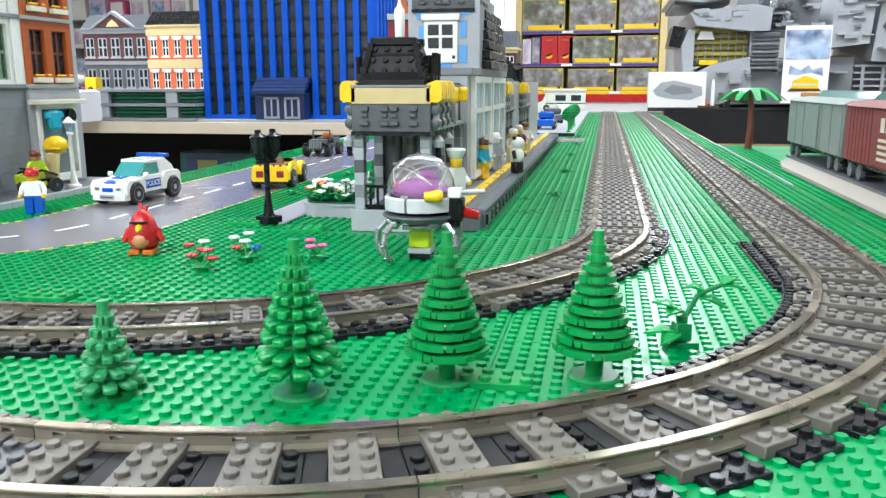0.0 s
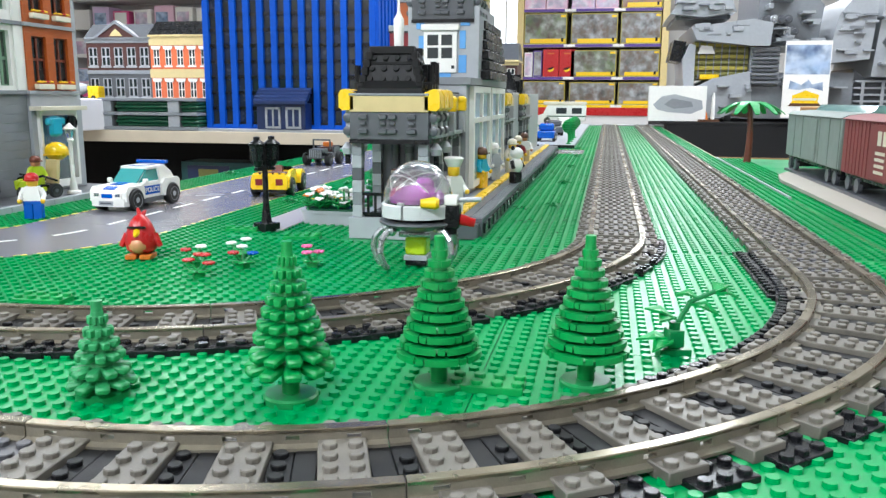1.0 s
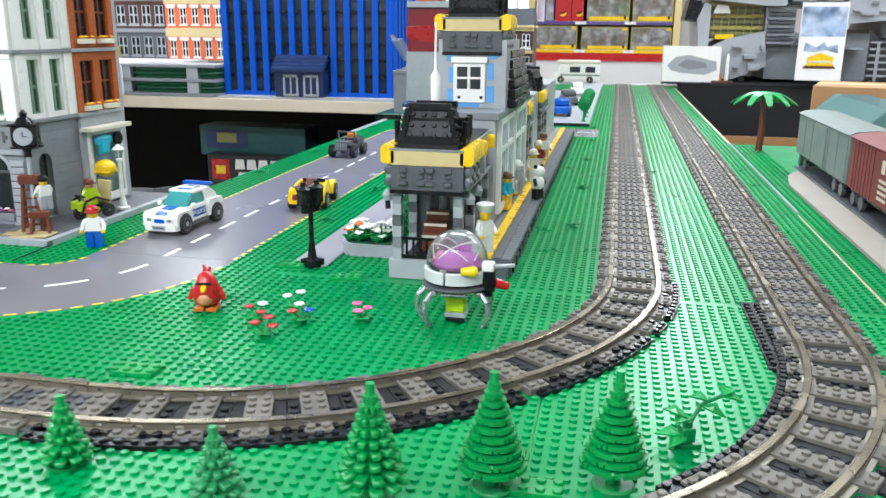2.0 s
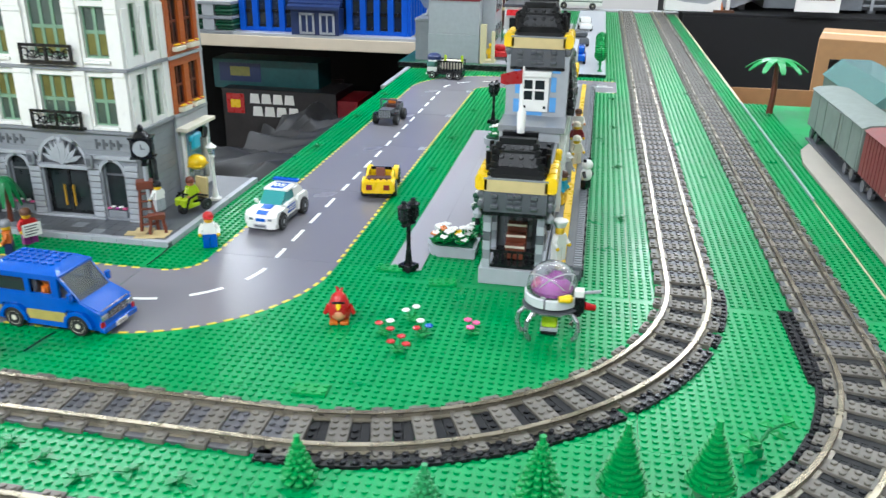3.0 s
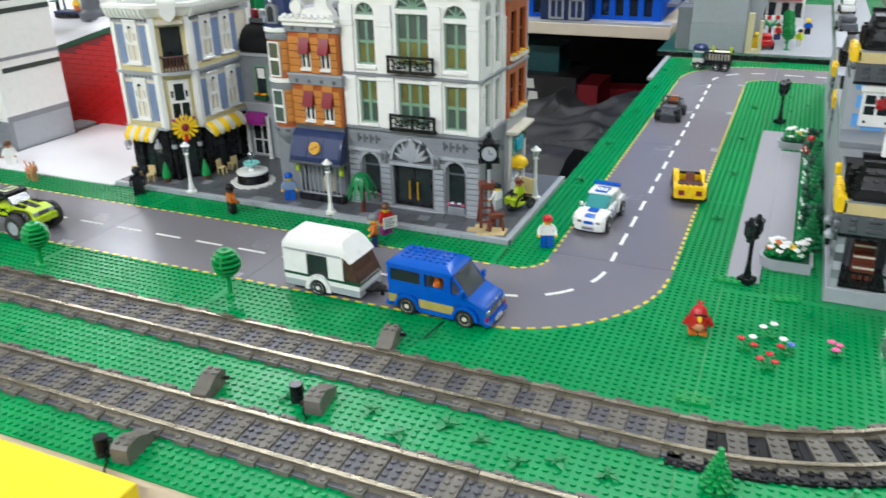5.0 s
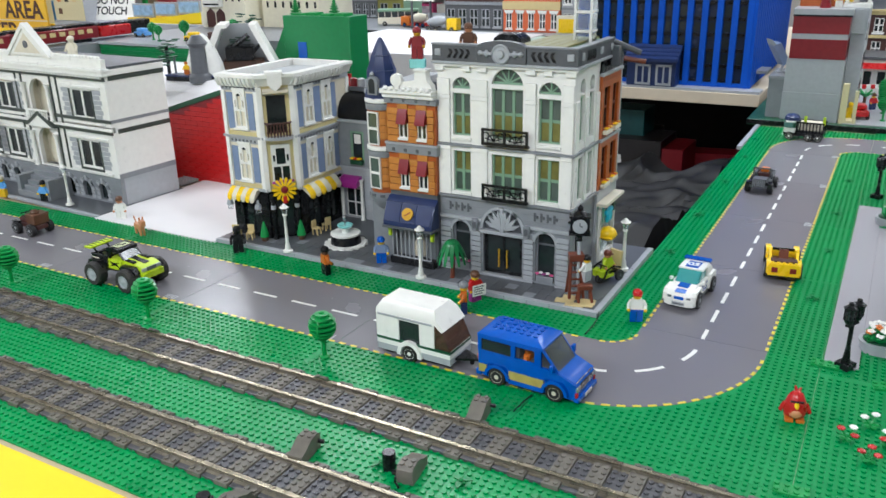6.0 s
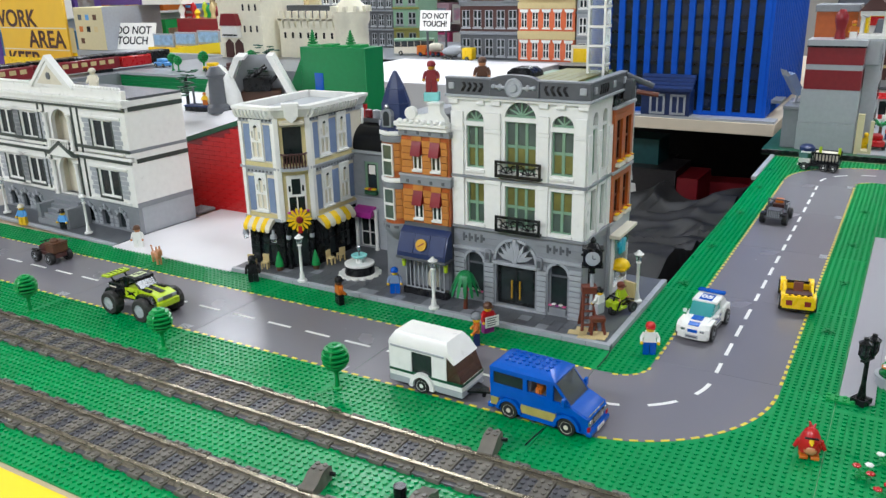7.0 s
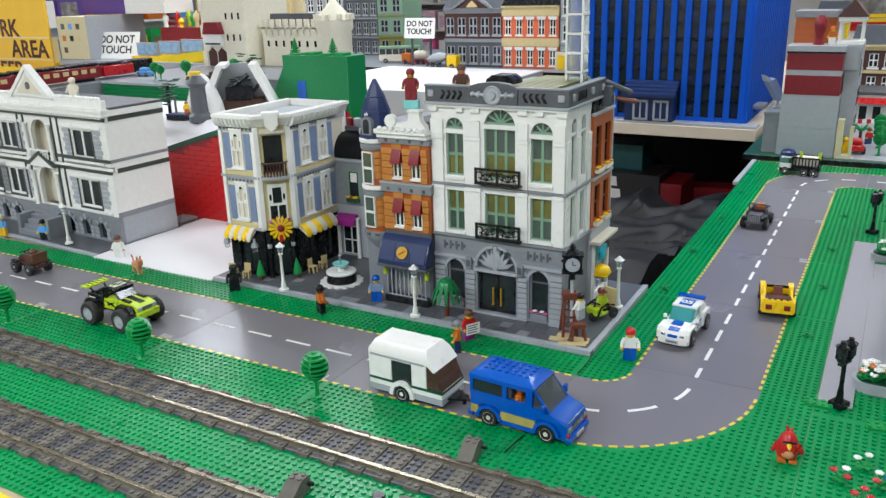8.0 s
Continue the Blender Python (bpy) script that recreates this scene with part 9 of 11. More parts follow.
for x0, x1, z0, z1 in ((1.0, 2.0, 17, 19.0), (0.9, 1.9, 22.6, 24.4), (6.4, 7.4, 17.2, 19.4), (6.6, 7.8, 23, 24.6), (2.6, 5.6, 24.3, 25.2), (1.2, 2.0, 19.8, 21.8), (6.5, 7.3, 20.2, 22.4), (2.4, 5.4, 16.6, 17.2)):
    part("blue_brick", M(LBLUE).box(x0, x1, 26.1, 26.24, z0, z1, 0.03), st, "light blue brick")
wf = M(WHITE).box(1.9, 6.2, 25.9, 26.2, 17.2, 22.4, 0.06).box(1.6, 6.5, 25.6, 26.2, 22.4, 23.2, 0.06)
wf.use(WINDOWDARK)
for i in range(2):
    for k in range(2):
        wf.box(2.4 + 1.8 * i, 3.8 + 1.8 * i, 25.86, 25.92, 19.0 + 1.6 * k, 20.3 + 1.6 * k)
    wf.box(2.5 + 3.0 * i, 2.9 + 3.0 * i, 25.86, 25.92, 17.7, 18.1)
part("tower_window", wf, st, "white shuttered window")
pavilion(26.4, 16.0, 13.5, False)
for k in range(6):
    part("roof_slat", M(BLACK).box(8.6, 10.2 - 0.2 * k, 28 + 0.4 * k, 46, 16.4 + 1.3 * k, 17.5 + 1.3 * k, 0.1), st, "black stepped roof slat")
pavilion(54, 2.2, 18, False)
pavilion(82, 2.2, 22, False)
for ya, yb in ((72.5, 81.5), (104.5, 127)):
    part("rear_hall", M(LGREY).box(0.2, 8.2, ya, yb, 2.2, 15.0, 0.05), st, "grey rear hall")
fp = M(WHITE).lathe([(0.5, 19.2), (0.55, 21.8), (0.3, 22.2), (0.14, 22.6), (0.12, 27.4)], 4.2, 4.4, 10)
pole = part("flag_pole", fp, st, "white flag pole")
fl = M(RED)
vs, fs = [], []
for k in range(6):
    d = 0.72 * k
    px, py = 4.1 - 0.62 * d + 0.14 * math.sin(2.1 * k), 4.4 - 0.78 * d + 0.14 * math.cos(2.1 * k)
    lo, hi = 25.35 + 0.04 * k + (0.25 if k == 5 else 0), 27.05 - 0.03 * k
    vs += [(px, py, lo), (px, py, hi), (px + 0.1, py + 0.08, hi), (px + 0.1, py + 0.08, lo)]
for k in range(5):
    fs += [(4 * k + q, 4 * k + (q + 1) % 4, 4 * k + 4 + (q + 1) % 4, 4 * k + 4 + q) for q in range(4)]
fs += [(3, 2, 1, 0), (20, 21, 22, 23)]
fl.add(vs, fs)
part("flag", fl, pole, "red swallow-tailed flag")
for k in range(4):
    part("hanging_lamp", M(LGREY).lathe([(0.5, 8.4), (0.65, 9.0), (0.2, 9.6)], 8.6 if k % 2 else -0.6, 2.0 + 5.0 * (k // 2), 10).use(BLACK).lathe([(0.3, 7.4), (0.3, 8.4)], 8.6 if k % 2 else -0.6, 2.0 + 5.0 * (k // 2), 8), st, "grey and black hanging lamp")
plat = thing("platform", 53.1, 1.0, 0, 0, "dark grey station platform with a yellow edge line", "platform", kind="structure")
pm = M(DGREY).box(0, 4.7, 0, 128, 0.02, 2.0, 0.05)
pm.use(MGREY)
for k in range(150):
    pm.box(3.6, 4.6, 0.3 + 0.85 * k, 0.7 + 0.85 * k, 2.0, 2.2)
part("slab", pm, plat)
part("edge_line", M(YELLOW).box(1.35, 2.45, 0, 128, 2.0, 2.42, 0.05), plat, "yellow edge strip")
part("paving", M(MGREY).box(0.1, 1.3, 0, 128, 2.0, 2.3, 0.04), plat, "grey platform tiles")
part("edge_slab", M(DGREY).box(2.5, 3.55, 0, 128, 2.0, 2.22, 0.04), plat, "dark grey edge tiles")
part("end_block", M(DGREY).box(2.0, 4.4, -1.4, 0, 0.02, 1.6, 0.06), plat)
pr = M(BLACK)
for k in range(40):
    pr.box(4.7, 4.95, 0.6 + 3.2 * k, 2.6 + 3.2 * k, 0.4, 1.5, 0.05)
part("side_relief", pr, plat, "dark relief along the platform side")
# path, planters and hedge on the street side
m = M(PATHGREY)
m.box(32.2, 36.6, -0.3, 78.5, 0.02, 0.30, 0.05).box(36.6, 40.4, 12, 64, 0.02, 0.30, 0.05)
solid("pavement", m, 0, 0, 0, 0, "light grey smooth station path", "pavement", kind="structure")


def planter(x, y, heads):
    t = thing("flower_planter", x, y, 0.02, 0, "light grey stone planter full of white flowers", "planter", "station planters")
    rim = [(3.4, -2.3), (3.4, 2.3)] + [(-1.4 - 2.1 * math.sin(math.pi * q / 10), 2.3 * math.cos(math.pi * q / 10)) for q in range(11)]
    part("trough", M(LGREY).prism(rim, 0, 1.25).prism([(1.05 * u, 1.05 * v) for u, v in rim], 1.25, 1.55), t)
    part("soil", M(DKGREEN).prism([(0.9 * u, 0.88 * v) for u, v in rim], 1.4, 1.75), t, "green leaves")
    r = random.Random(int(x * 10 + y))
    for k in range(heads):
        px, py, pz = r.uniform(-2.8, 2.8), r.uniform(-1.7, 1.7), r.uniform(2.4, 4.0)
        f = M(LEAF).rod((px, py, 1.5), (px, py, pz), 0.1, 5)
        for a in range(4):
            f.put(Matrix.Translation((px, py, 1.9 + 0.3 * (a % 2))) @ Matrix.Rotation(a * 1.571 + k, 4, "Z") @ Matrix.Rotation(-0.5, 4, "Y"))
            f.ball(0.5, 0, 0, 0.42, 0.12, 7, 4)
        f.use(WHITE if k % 8 else (YELLOW if k % 3 else ORANGE))
        for a in range(5):
            f.put(Matrix.Translation((px, py, pz)) @ Matrix.Rotation(r.uniform(-0.4, 0.4), 4, "X") @ Matrix.Rotation(a * 1.257, 4, "Z"))
            f.ball(0.34, 0, 0.05, 0.27, 0.13, 7, 4)
        f.put()
        f.ball(px, py, pz + 0.08, 0.16, 0.14, 7, 4)
        part("flower", f, t)
    return t


planter(39.6, 7.6, 34)
planter(39.2, 68, 12)
for k in range(5):
    t = thing("small_fir", 42.6 + 0.5 * (k % 2), 14.5 + 9.5 * k, 0.3, 40 * k, "small dark green plastic fir beside the station", "tree", "firs along the station")
    part("crown", pine_crown(7, 1.7, 0.7, 0.72, 10, 0.42, LEAFDEEP), t)
    part("base", M(DGREY).box(-1.2, 1.2, -1.2, 1.2, 0, 0.6, 0.08), t)
for k in range(6):
    t = thing("hedge_plant", 42.2, 19.0 + 9.0 * k, 0.3, 0, "dark green plant with small white flowers by the station wall", "plant", "plants along the station")
    b = M(DKGREEN)
    r = random.Random(k)
    for j in range(16):
        b.ball(r.uniform(-1.2, 1.2), r.uniform(-2, 2), 0.6 + r.uniform(0, 4.5), r.uniform(0.4, 0.7), n=8, m=5)
    part("foliage", b, t)
    w = M(WHITE)
    for j in range(5):
        w.ball(-1.3 + r.uniform(-0.2, 0.2), r.uniform(-2, 2), 1.0 + r.uniform(0, 4), 0.25, n=7, m=4)
    part("blossoms", w, t)

# ---------------------------------------------------------------- room
m = M(FLOORTILE).box(-640, 460, -420, 990, -97, -95)
solid("floor", m, label="pale tiled shop floor", category="floor", kind="structure")
m = M(CEILPAINT).box(-640, 460, -420, 990, CEILING, CEILING + 3)
solid("ceiling", m, label="white ceiling with light panels", category="ceiling", kind="structure")
for nm, b in (("wall_north", (-640, 460, 987, 990)), ("wall_south", (-640, 460, -420, -417)), ("wall_west", (-640, -637, -417, 987)), ("wall_east", (457, 460, -417, 987))):
    m = M(WALLPAINT).box(b[0], b[1], b[2], b[3], -95, CEILING)
    solid(nm, m, label="plain off-white painted wall", category="wall", kind="structure")
for lx, ly, watts, turn in LAMPS:
    # a panel for every lamp, the added fill at (-430, 30) included
    t = thing("ceiling_light", lx, ly, CEILING - 3, turn, "long white recessed ceiling light panel", "ceiling light", "ceiling lights")
    part("frame", M(WHITE).box(-82, 82, -19, -17, -0.5, 3).box(-82, 82, 17, 19, -0.5, 3).box(-82, -80, -17, 17, -0.5, 3).box(80, 82, -17, 17, -0.5, 3), t)
    part("diffuser", M(PANEL).box(-80, 80, -17, 17, 1.0, 2.0), t, "glowing diffuser")

# ---------------------------------------------------------------- blue tower table
t = thing("display_table", 0, 0, 0, 0, "long table with a beige edge and black drape", "table", kind="structure")
part("table_top", M(CREAMBOARD).box(-330, -8, 205.5, 470, -3.6, 0.9, 0.2), t, "beige table edge")
part("drape", M(FABRIC).box(-330, -8.5, 330, 331, -95, -3.7), t, "black drape")
part("side_drape", M(FABRIC).box(-9.5, -8.5, 214, 329, -95, -3.7), t, "black side drape")
part("edge_strip", M(LGREY).box(-118, -8.2, 206, 214, 0.9, 1.9, 0.1), t, "light grey kerb strip")
tw = thing("office_tower", -82, 212, 1.9, 0, "tall blue brick-built office tower with upright fins", "building")
TWW, TWD, TWH = 68, 96, 150
part("core", M(TOWERWALL).box(0.5, TWW - 0.5, 1.6, TWD, 0, TWH), tw, "dark glazed wall")
BAND = M(BLACK).box(0.4, TWW - 0.4, 1.1, 2.0, 0, 1.3).mesh("floor_band")
for k in range(26):
    part("floor_band", BAND, tw, at=place(0, 0, 1.2 + 5.8 * k))
FIN = M(TOWERBLUE).box(-1.15, 1.15, 0, 1.7, 0, TWH, 0.06).mesh("fin")
for k in range(13):
    part("fin", FIN, tw, at=place(1.2 + (TWW - 2.4) * k / 12, 0))
for k in range(20):
    part("fin", FIN, tw, at=place(TWW + 1.2, 1.6 + (TWD - 3) * k / 19, 0, 90))
part("base_band", M(TOWERBLUE).box(TWW - 0.4, TWW + 0.9, 1.8, TWD, 0, 1.6), tw)
part("base_band", M(TOWERBLUE).box(0, TWW, 0.4, 1.7, 0, 1.6), tw)
pw = M(WINDOWDARK)
rr = random.Random(3)
for k in range(12):
    for z in range(25):
        if rr.random() < 0.55:
            x0 = 1.2 + (TWW - 2.4) * k / 12
            pw.box(x0 + 1.6, x0 + 4.0, 1.45, 1.62, 3.0 + 5.8 * z, 6.4 + 5.8 * z)
tagged(part("window_pane", pw, tw), "dark window glazing", kind="stuff")
po = part("porch", M(DKBLUE).box(23.6, 42.6, -6, 1.0, 0, 9.6, 0.06), tw, "dark blue entrance porch")
rf = M(DKBLUE)
for k in range(4):
    rf.prism([(-7.6 + 1.5 * k, 9.4 + 1.25 * k), (-7.6 + 1.5 * k, 10.7 + 1.25 * k), (-5.6 + 1.5 * k, 11.6 + 1.25 * k), (-5.6 + 1.5 * k, 9.4 + 1.25 * k)], 22.8, 43.4, "x")
part("porch_roof", rf, po, "stepped dark blue roof")
for x0 in (27.0, 35.0):
    f = part("porch_window", M(LGREY).box(x0, x0 + 0.8, -6.4, -6.0, 0.8, 8).box(x0 + 5.2, x0 + 6.0, -6.4, -6.0, 0.8, 8).box(x0, x0 + 6, -6.4, -6.0, 7.4, 8.2).box(x0 + 2.7, x0 + 3.3, -6.4, -6, 0.8, 8).box(x0, x0 + 6, -6.4, -6, 0.4, 1.2), po, "light grey framed window")
part("side_ramp", M(MGREY).box(TWW + 0.5, TWW + 5, 12, 24, 4, 5.2, 0.1), tw, "grey side canopy")
m = thing("stacked_plates", -121, 206, 1.0, 0, "stack of dark grey-green plates with grey pillars", "plates")
for za in (0.1, 5.6, 11.0):
    part("shelf", M(MGREY).box(-3, 38.6, -0.4, 20, za, za + 1.2, 0.1), m, "grey plate")
for za in (1.4, 6.9):
    for xa, xb in ((4, 25.6), (31.4, 38.4)):
        part("board", M(DKGREEN).box(xa, xb, 0.6, 19, za, za + 1.2, 0.5).box(xa - 0.4, xb + 0.4, 0.2, 19, za + 1.3, za + 2.5, 0.5).box(xa, xb, 0.6, 19, za + 2.6, za + 4.0, 0.5), m, "dark green rounded plates")
for x0 in (-2.6, 26.2):
    for za in (1.32, 6.82):
        part("pillar", M(LGREY).box(x0, x0 + 4.8, 0.0, 2.4, za, za + 4.2, 0.15), m, "light grey pillar")
t = thing("white_platform", -214, 186, 0.9, 0, "white boxed display platform", "platform", kind="structure")
part("box", M(WHITEBOARD).box(0, 92, 0, 90, 0, 11.6, 0.3), t)
part("panel_joint", M(LGREY).box(0, 92, 33.8, 34.1, 11.6, 11.66), t)

# houses and street behind the platform
t = thing("street_deck", -330, 276.4, 0.95, 0, "raised grey street board with a black edge", "road", kind="structure")
part("board", M(MGREY).box(0, 246, 0, 120, 0, 10.4, 0.2), t)
part("edge", M(BLACK).box(0, 246, -0.6, 0, 8.2, 10.6), t)


def town_house(name, x, y, z, w, d, hgt, wallmat, frame, rows, cols, label, base=None, roofmat=None, gable=None, band=None, deep=1.2, pane=0.3, lintel=None):
    """A house front seen from afar: storeys with framed windows, lintels, bands between floors and a sloping roof."""
    t = thing(name, x, y, z, 0, label, "building", "houses of the back street")
    rw = hgt / rows
    for r in range(rows):
        za, zb = r * rw, (r + 1) * rw - deep
        hs = [(w * (c + 0.5) / cols - w / cols * pane, w * (c + 0.5) / cols + w / cols * pane, za + (zb - za) * 0.16, za + (zb - za) * 0.84) for c in range(cols)]
        wm = base if base and r == 0 else wallmat
        wall(t, "wall", w, za, zb, hs, wm, place(0, 0), 1.0, course=rw)
        for h in hs:
            window(t, h[0], h[2], h[1] - h[0], h[3] - h[2], place(0, 0), frame, WINDOWDARK, 2, 2, 0.1, bar=(h[1] - h[0]) * 0.16)
            part("window_surround", M(frame).box(h[0] - 0.5, h[1] + 0.5, -0.45, -0.02, h[2] - 0.9, h[2] - 0.1, 0.04), t, "pale sill")
            if lintel:
                part("lintel", M(lintel).prism([(h[0] - 0.5, h[3]), (h[1] + 0.5, h[3]), (h[1] + 0.9, h[3] + 1.5), (h[0] - 0.9, h[3] + 1.5)], -0.5, -0.02, "y"), t, "pale lintel")
        if band:
            part("band", M(band).box(-0.4, w + 0.4, -0.5, 1.0, zb + 0.01, zb + deep - 0.01, 0.05), t)
    part("body", M(wallmat).box(0, w, 1.02, d, 0, hgt), t)
    part("cornice", M(band or frame).box(-0.6, w + 0.6, -1.1, d, hgt, hgt + 0.9, 0.1), t)
    if roofmat:
        rf = M(roofmat)
        for k in range(5):
            ya, yb = -0.6 + 1.3 * k, 0.9 + 1.3 * k
            rf.prism([(ya, hgt + 0.9 + 1.35 * k), (yb, hgt + 2.3 + 1.35 * k), (d - 1, hgt + 2.3 + 1.35 * k), (d - 1, hgt + 0.9 + 1.35 * k)], -0.4 + 0.2 * k, w + 0.4 - 0.2 * k, "x")
        part("roof", rf, t, "dark sloping roof")
    if gable:
        ga, gb = w * 0.18, w * 0.82
        g = part("gable", M(wallmat).prism([(ga, hgt + 0.95), (gb, hgt + 0.95), ((ga + gb) / 2, hgt + 7.6)], -1.2, 2.0, "y"), t, "pediment")
        part("gable_rake", M(gable).prism([(ga - 1, hgt + 0.9), (ga + 0.8, hgt + 0.9), ((ga + gb) / 2, hgt + 7.4), ((ga + gb) / 2, hgt + 9.0)], -1.8, 2.0, "y").prism([(gb - 0.8, hgt + 0.9), (gb + 1, hgt + 0.9), ((ga + gb) / 2, hgt + 9.0), ((ga + gb) / 2, hgt + 7.4)], -1.8, 2.0, "y"), g, "grey sloping rake")
        part("gable_relief", M(TAN).prism([(w * 0.5 - 3.4, hgt + 1.4), (w * 0.5 + 3.4, hgt + 1.4), (w * 0.5 + 2.0, hgt + 3.2), (w * 0.5, hgt + 4.8), (w * 0.5 - 2.0, hgt + 3.2)], -1.5, -1.2, "y"), g, "tan relief")
    return t


town_house("brick_house", -187.6, 293, 11.4, 35.2, 24, 30, DKBROWN, LGREY, 2, 5, "dark brown brick-built house with grey window frames", DGREY, DGREY, MGREY, MGREY, 1.8, 0.34)
town_house("orange_house", -152.2, 292.6, 11.4, 31.6, 24, 31, CORAL, WHITE, 2, 5, "orange and cream brick-built house with white windows", None, BLACK, None, TAN, 4.2, 0.26, WHITE)
town_house("grey_house", -120, 293.4, 11.4, 20, 24, 38, LGREY, WHITE, 3, 3, "light grey brick-built house with white windows", None, DGREY, None, MGREY)
town_house("green_house", -266, 345, 11.4, 19, 24, 51, SANDGREEN, MGREY, 4, 2, "olive and grey narrow brick-built house", OLIVE, DGREY, None, OLIVE)
town_house("grey_hotel", -291, 345, 11.4, 24.6, 24, 48, DGREY, LGREY, 4, 4, "dark grey brick-built house", None, BLACK, None, MGREY)
town_house("white_house", -324, 345, 11.4, 31, 24, 52, LGREY, WHITE, 4, 4, "pale grey tall brick-built house", None, DGREY, None, WHITE)
t = thing("clear_column", -13.0, 20.4, 37.8, 0, "tall column of clear stacked cubes with white rims", "column")
for k in range(9):
    part("cube", M(GLASS).box(0.1, 3.0, 0, 2.9, 3.1 * k + 0.42, 3.1 * k + 3.0).use(WHITE).box(0, 3.1, -0.1, 3.0, 3.1 * k, 3.1 * k + 0.4, 0.04).box(0, 0.35, -0.1, 0.2, 3.1 * k + 0.4, 3.1 * k + 3.1).box(2.75, 3.1, -0.1, 0.2, 3.1 * k + 0.4, 3.1 * k + 3.1), t)


def notice(x, y, z, w, h, rz, rx, lines, board, ink, label, size):
    t = thing("notice_board", x, y, z, rz, label, "sign", "notices on the display")
    bd = part("board", M(board).box(-w / 2, w / 2, 0, 0.6, 0, h, 0.05), t, at=pose(0, 0, 0, rx, 0, 0))
    for k, ln in enumerate(lines):
        part("lettering", letters(ln, size, ink, 0.06, bold=0.08), bd, "dark lettering", at=place(0, -0.1, h * (1 - (k + 0.75) / (len(lines) + 0.6))))
    return t


notice(-202, 289, 26.6, 20.5, 11, -4, -8, ("DO NOT", "TOUCH!"), PAPER, BLACK, "white paper notice with black lettering", 4.3)
t = thing("notice_stand", -202, 290.5, 11.4, 0, "slim grey posts that prop up a notice", "stand")
for px in (-6, 6):
    part("post", M(DGREY).box(px - 0.5, px + 0.5, 0.4, 1.6, 0, 15.4, 0.1), t)
notice(-354, 208, 19.8, 31, 15.2, 8, -18, ("DO NOT", "TOUCH"), PAPER, BLACK, "white tilted paper notice with black lettering", 6.2)
wa = thing("barrier_sign", -428, 200, 5, 0, "large yellow board with dark lettering", "sign")
part("board", M(SIGNYELLOW).box(-34, 30, 0, 1.5, -8, 62, 0.1), wa)
for k, (ln, zz, xx) in enumerate((("WORK", 31.5, -19), ("AREA", 19.5, 10), ("KEEP", 7, -15))):
    part("lettering", letters(ln, 14.0, DKBROWN, 0.1, bold=0.25), wa, "dark brown lettering", at=place(xx, -0.2, zz))
part("stripe", M(OFFWHITE).box(-34, 30, -0.1, 0, 26.2, 26.8).box(-34, 30, -0.1, 0, 13.6, 14.2), wa, "pale stripe")
t = thing("product_box", -377.2, 211, 19.8, 0, "pale printed carton with a grey side", "box")
part("carton", M(TANBOX).box(-12.5, 12.4, -11, 12, 0, 23.4, 0.1).use(LGREY).box(12.4, 12.6, -11, 30, 0, 23.6), t)
for k in range(7):
    part("print", M((DGREY, LBLUE, BROWN, ORANGE, BLACK, TAN, BROWN)[k]).box(-9 + 6.4 * (k % 3), -6 + 6.4 * (k % 3), -11.1, -11.0, 16.5 - 6.5 * (k // 3), 19.5 - 6.5 * (k // 3)), t, "small printed picture")
t = thing("product_box", -372, 236, 43.6, 0, "purple printed carton beside a white one", "box")
part("carton", M(PURPLE).box(-25, 10, -11, 12, 0, 26, 0.1).use(PAPER).box(10.1, 42, -10, 12, 0, 26, 0.1), t)
t = thing("display_stand", -420, 196, 0, 0, "plinth under the notices and cartons", "stand", kind="structure")
part("plinth", M(LGREY).box(-45, 160, 12, 60, -95, 11, 0.2), t)
part("plinth_front", M(LGREY).box(-45, 60, -12, 11.9, -95, 4.9, 0.2), t)
part("plinth_top", M(LGREY).box(28, 160, 4, 60, 11.1, 19.6, 0.2), t)
yb = thing("barrier_board", 0, 0, 0, 0, "bright yellow low wall behind the upper street", "barrier", kind="structure")
part("board", M(YELLOWBOARD).prism([(-420, 12.4), (-340, 14.2), (-281, 20.6), (-240, 25), (-240, 30), (-281, 25.6), (-340, 19.0), (-420, 16.6)], 203, 204.2, "y"), yb)
part("support", M(LGREY).box(-420, -240, 205, 206, -95, 12.2), yb)
fy = thing("barrier_rail", -405, 188, 3, 0, "yellow toy fence along the display", "fence")
part("panel", M(YELLOW).box(-40, 22, 0, 1, 5, 12.6, 0.1), fy)
for k in range(16):
    part("post", M(YELLOW).box(-39 + 3.9 * k, -37.4 + 3.9 * k, -0.1, 1.1, 2, 5), fy)

# platform behind the red wall, green bank, toy train and castle
dk = M(WHITEBOARD)
vs = [(-170, 34.8, 22.4), (-131, 34.8, 15.6), (-99, 34.8, 25.2), (-170, 46, 22.4), (-131, 44, 22.4), (-99, 46, 25.2), (-170, 75, 22.4), (-131, 75, 22.4), (-99, 75, 25.2)]
fs = [(0, 1, 4, 3), (1, 2, 5, 4), (3, 4, 7, 6), (4, 5, 8, 7)]
lo = [(x, y, -3) for x, y, z in vs]
fs += [(0, 9, 10, 1), (1, 10, 11, 2), (2, 11, 14, 5), (5, 14, 17, 8), (8, 17, 16, 7), (7, 16, 15, 6), (6, 15, 12, 3), (3, 12, 9, 0)]
dk.add(vs + lo, fs)
solid("raised_deck", dk, 0, 0, 0, 0, "white raised deck behind the red wall", "platform", kind="structure")
t = thing("green_bank", -203, 78, -3, 0, "dark green brick-built retaining wall", "wall", kind="structure")
for k in range(9):
    part("course", M(DKLEAF).box(0, 51, 0.06 * (k % 2), 2, 19 + 1.2 * k, 20.2 + 1.2 * k - 0.05, 0.05), t)
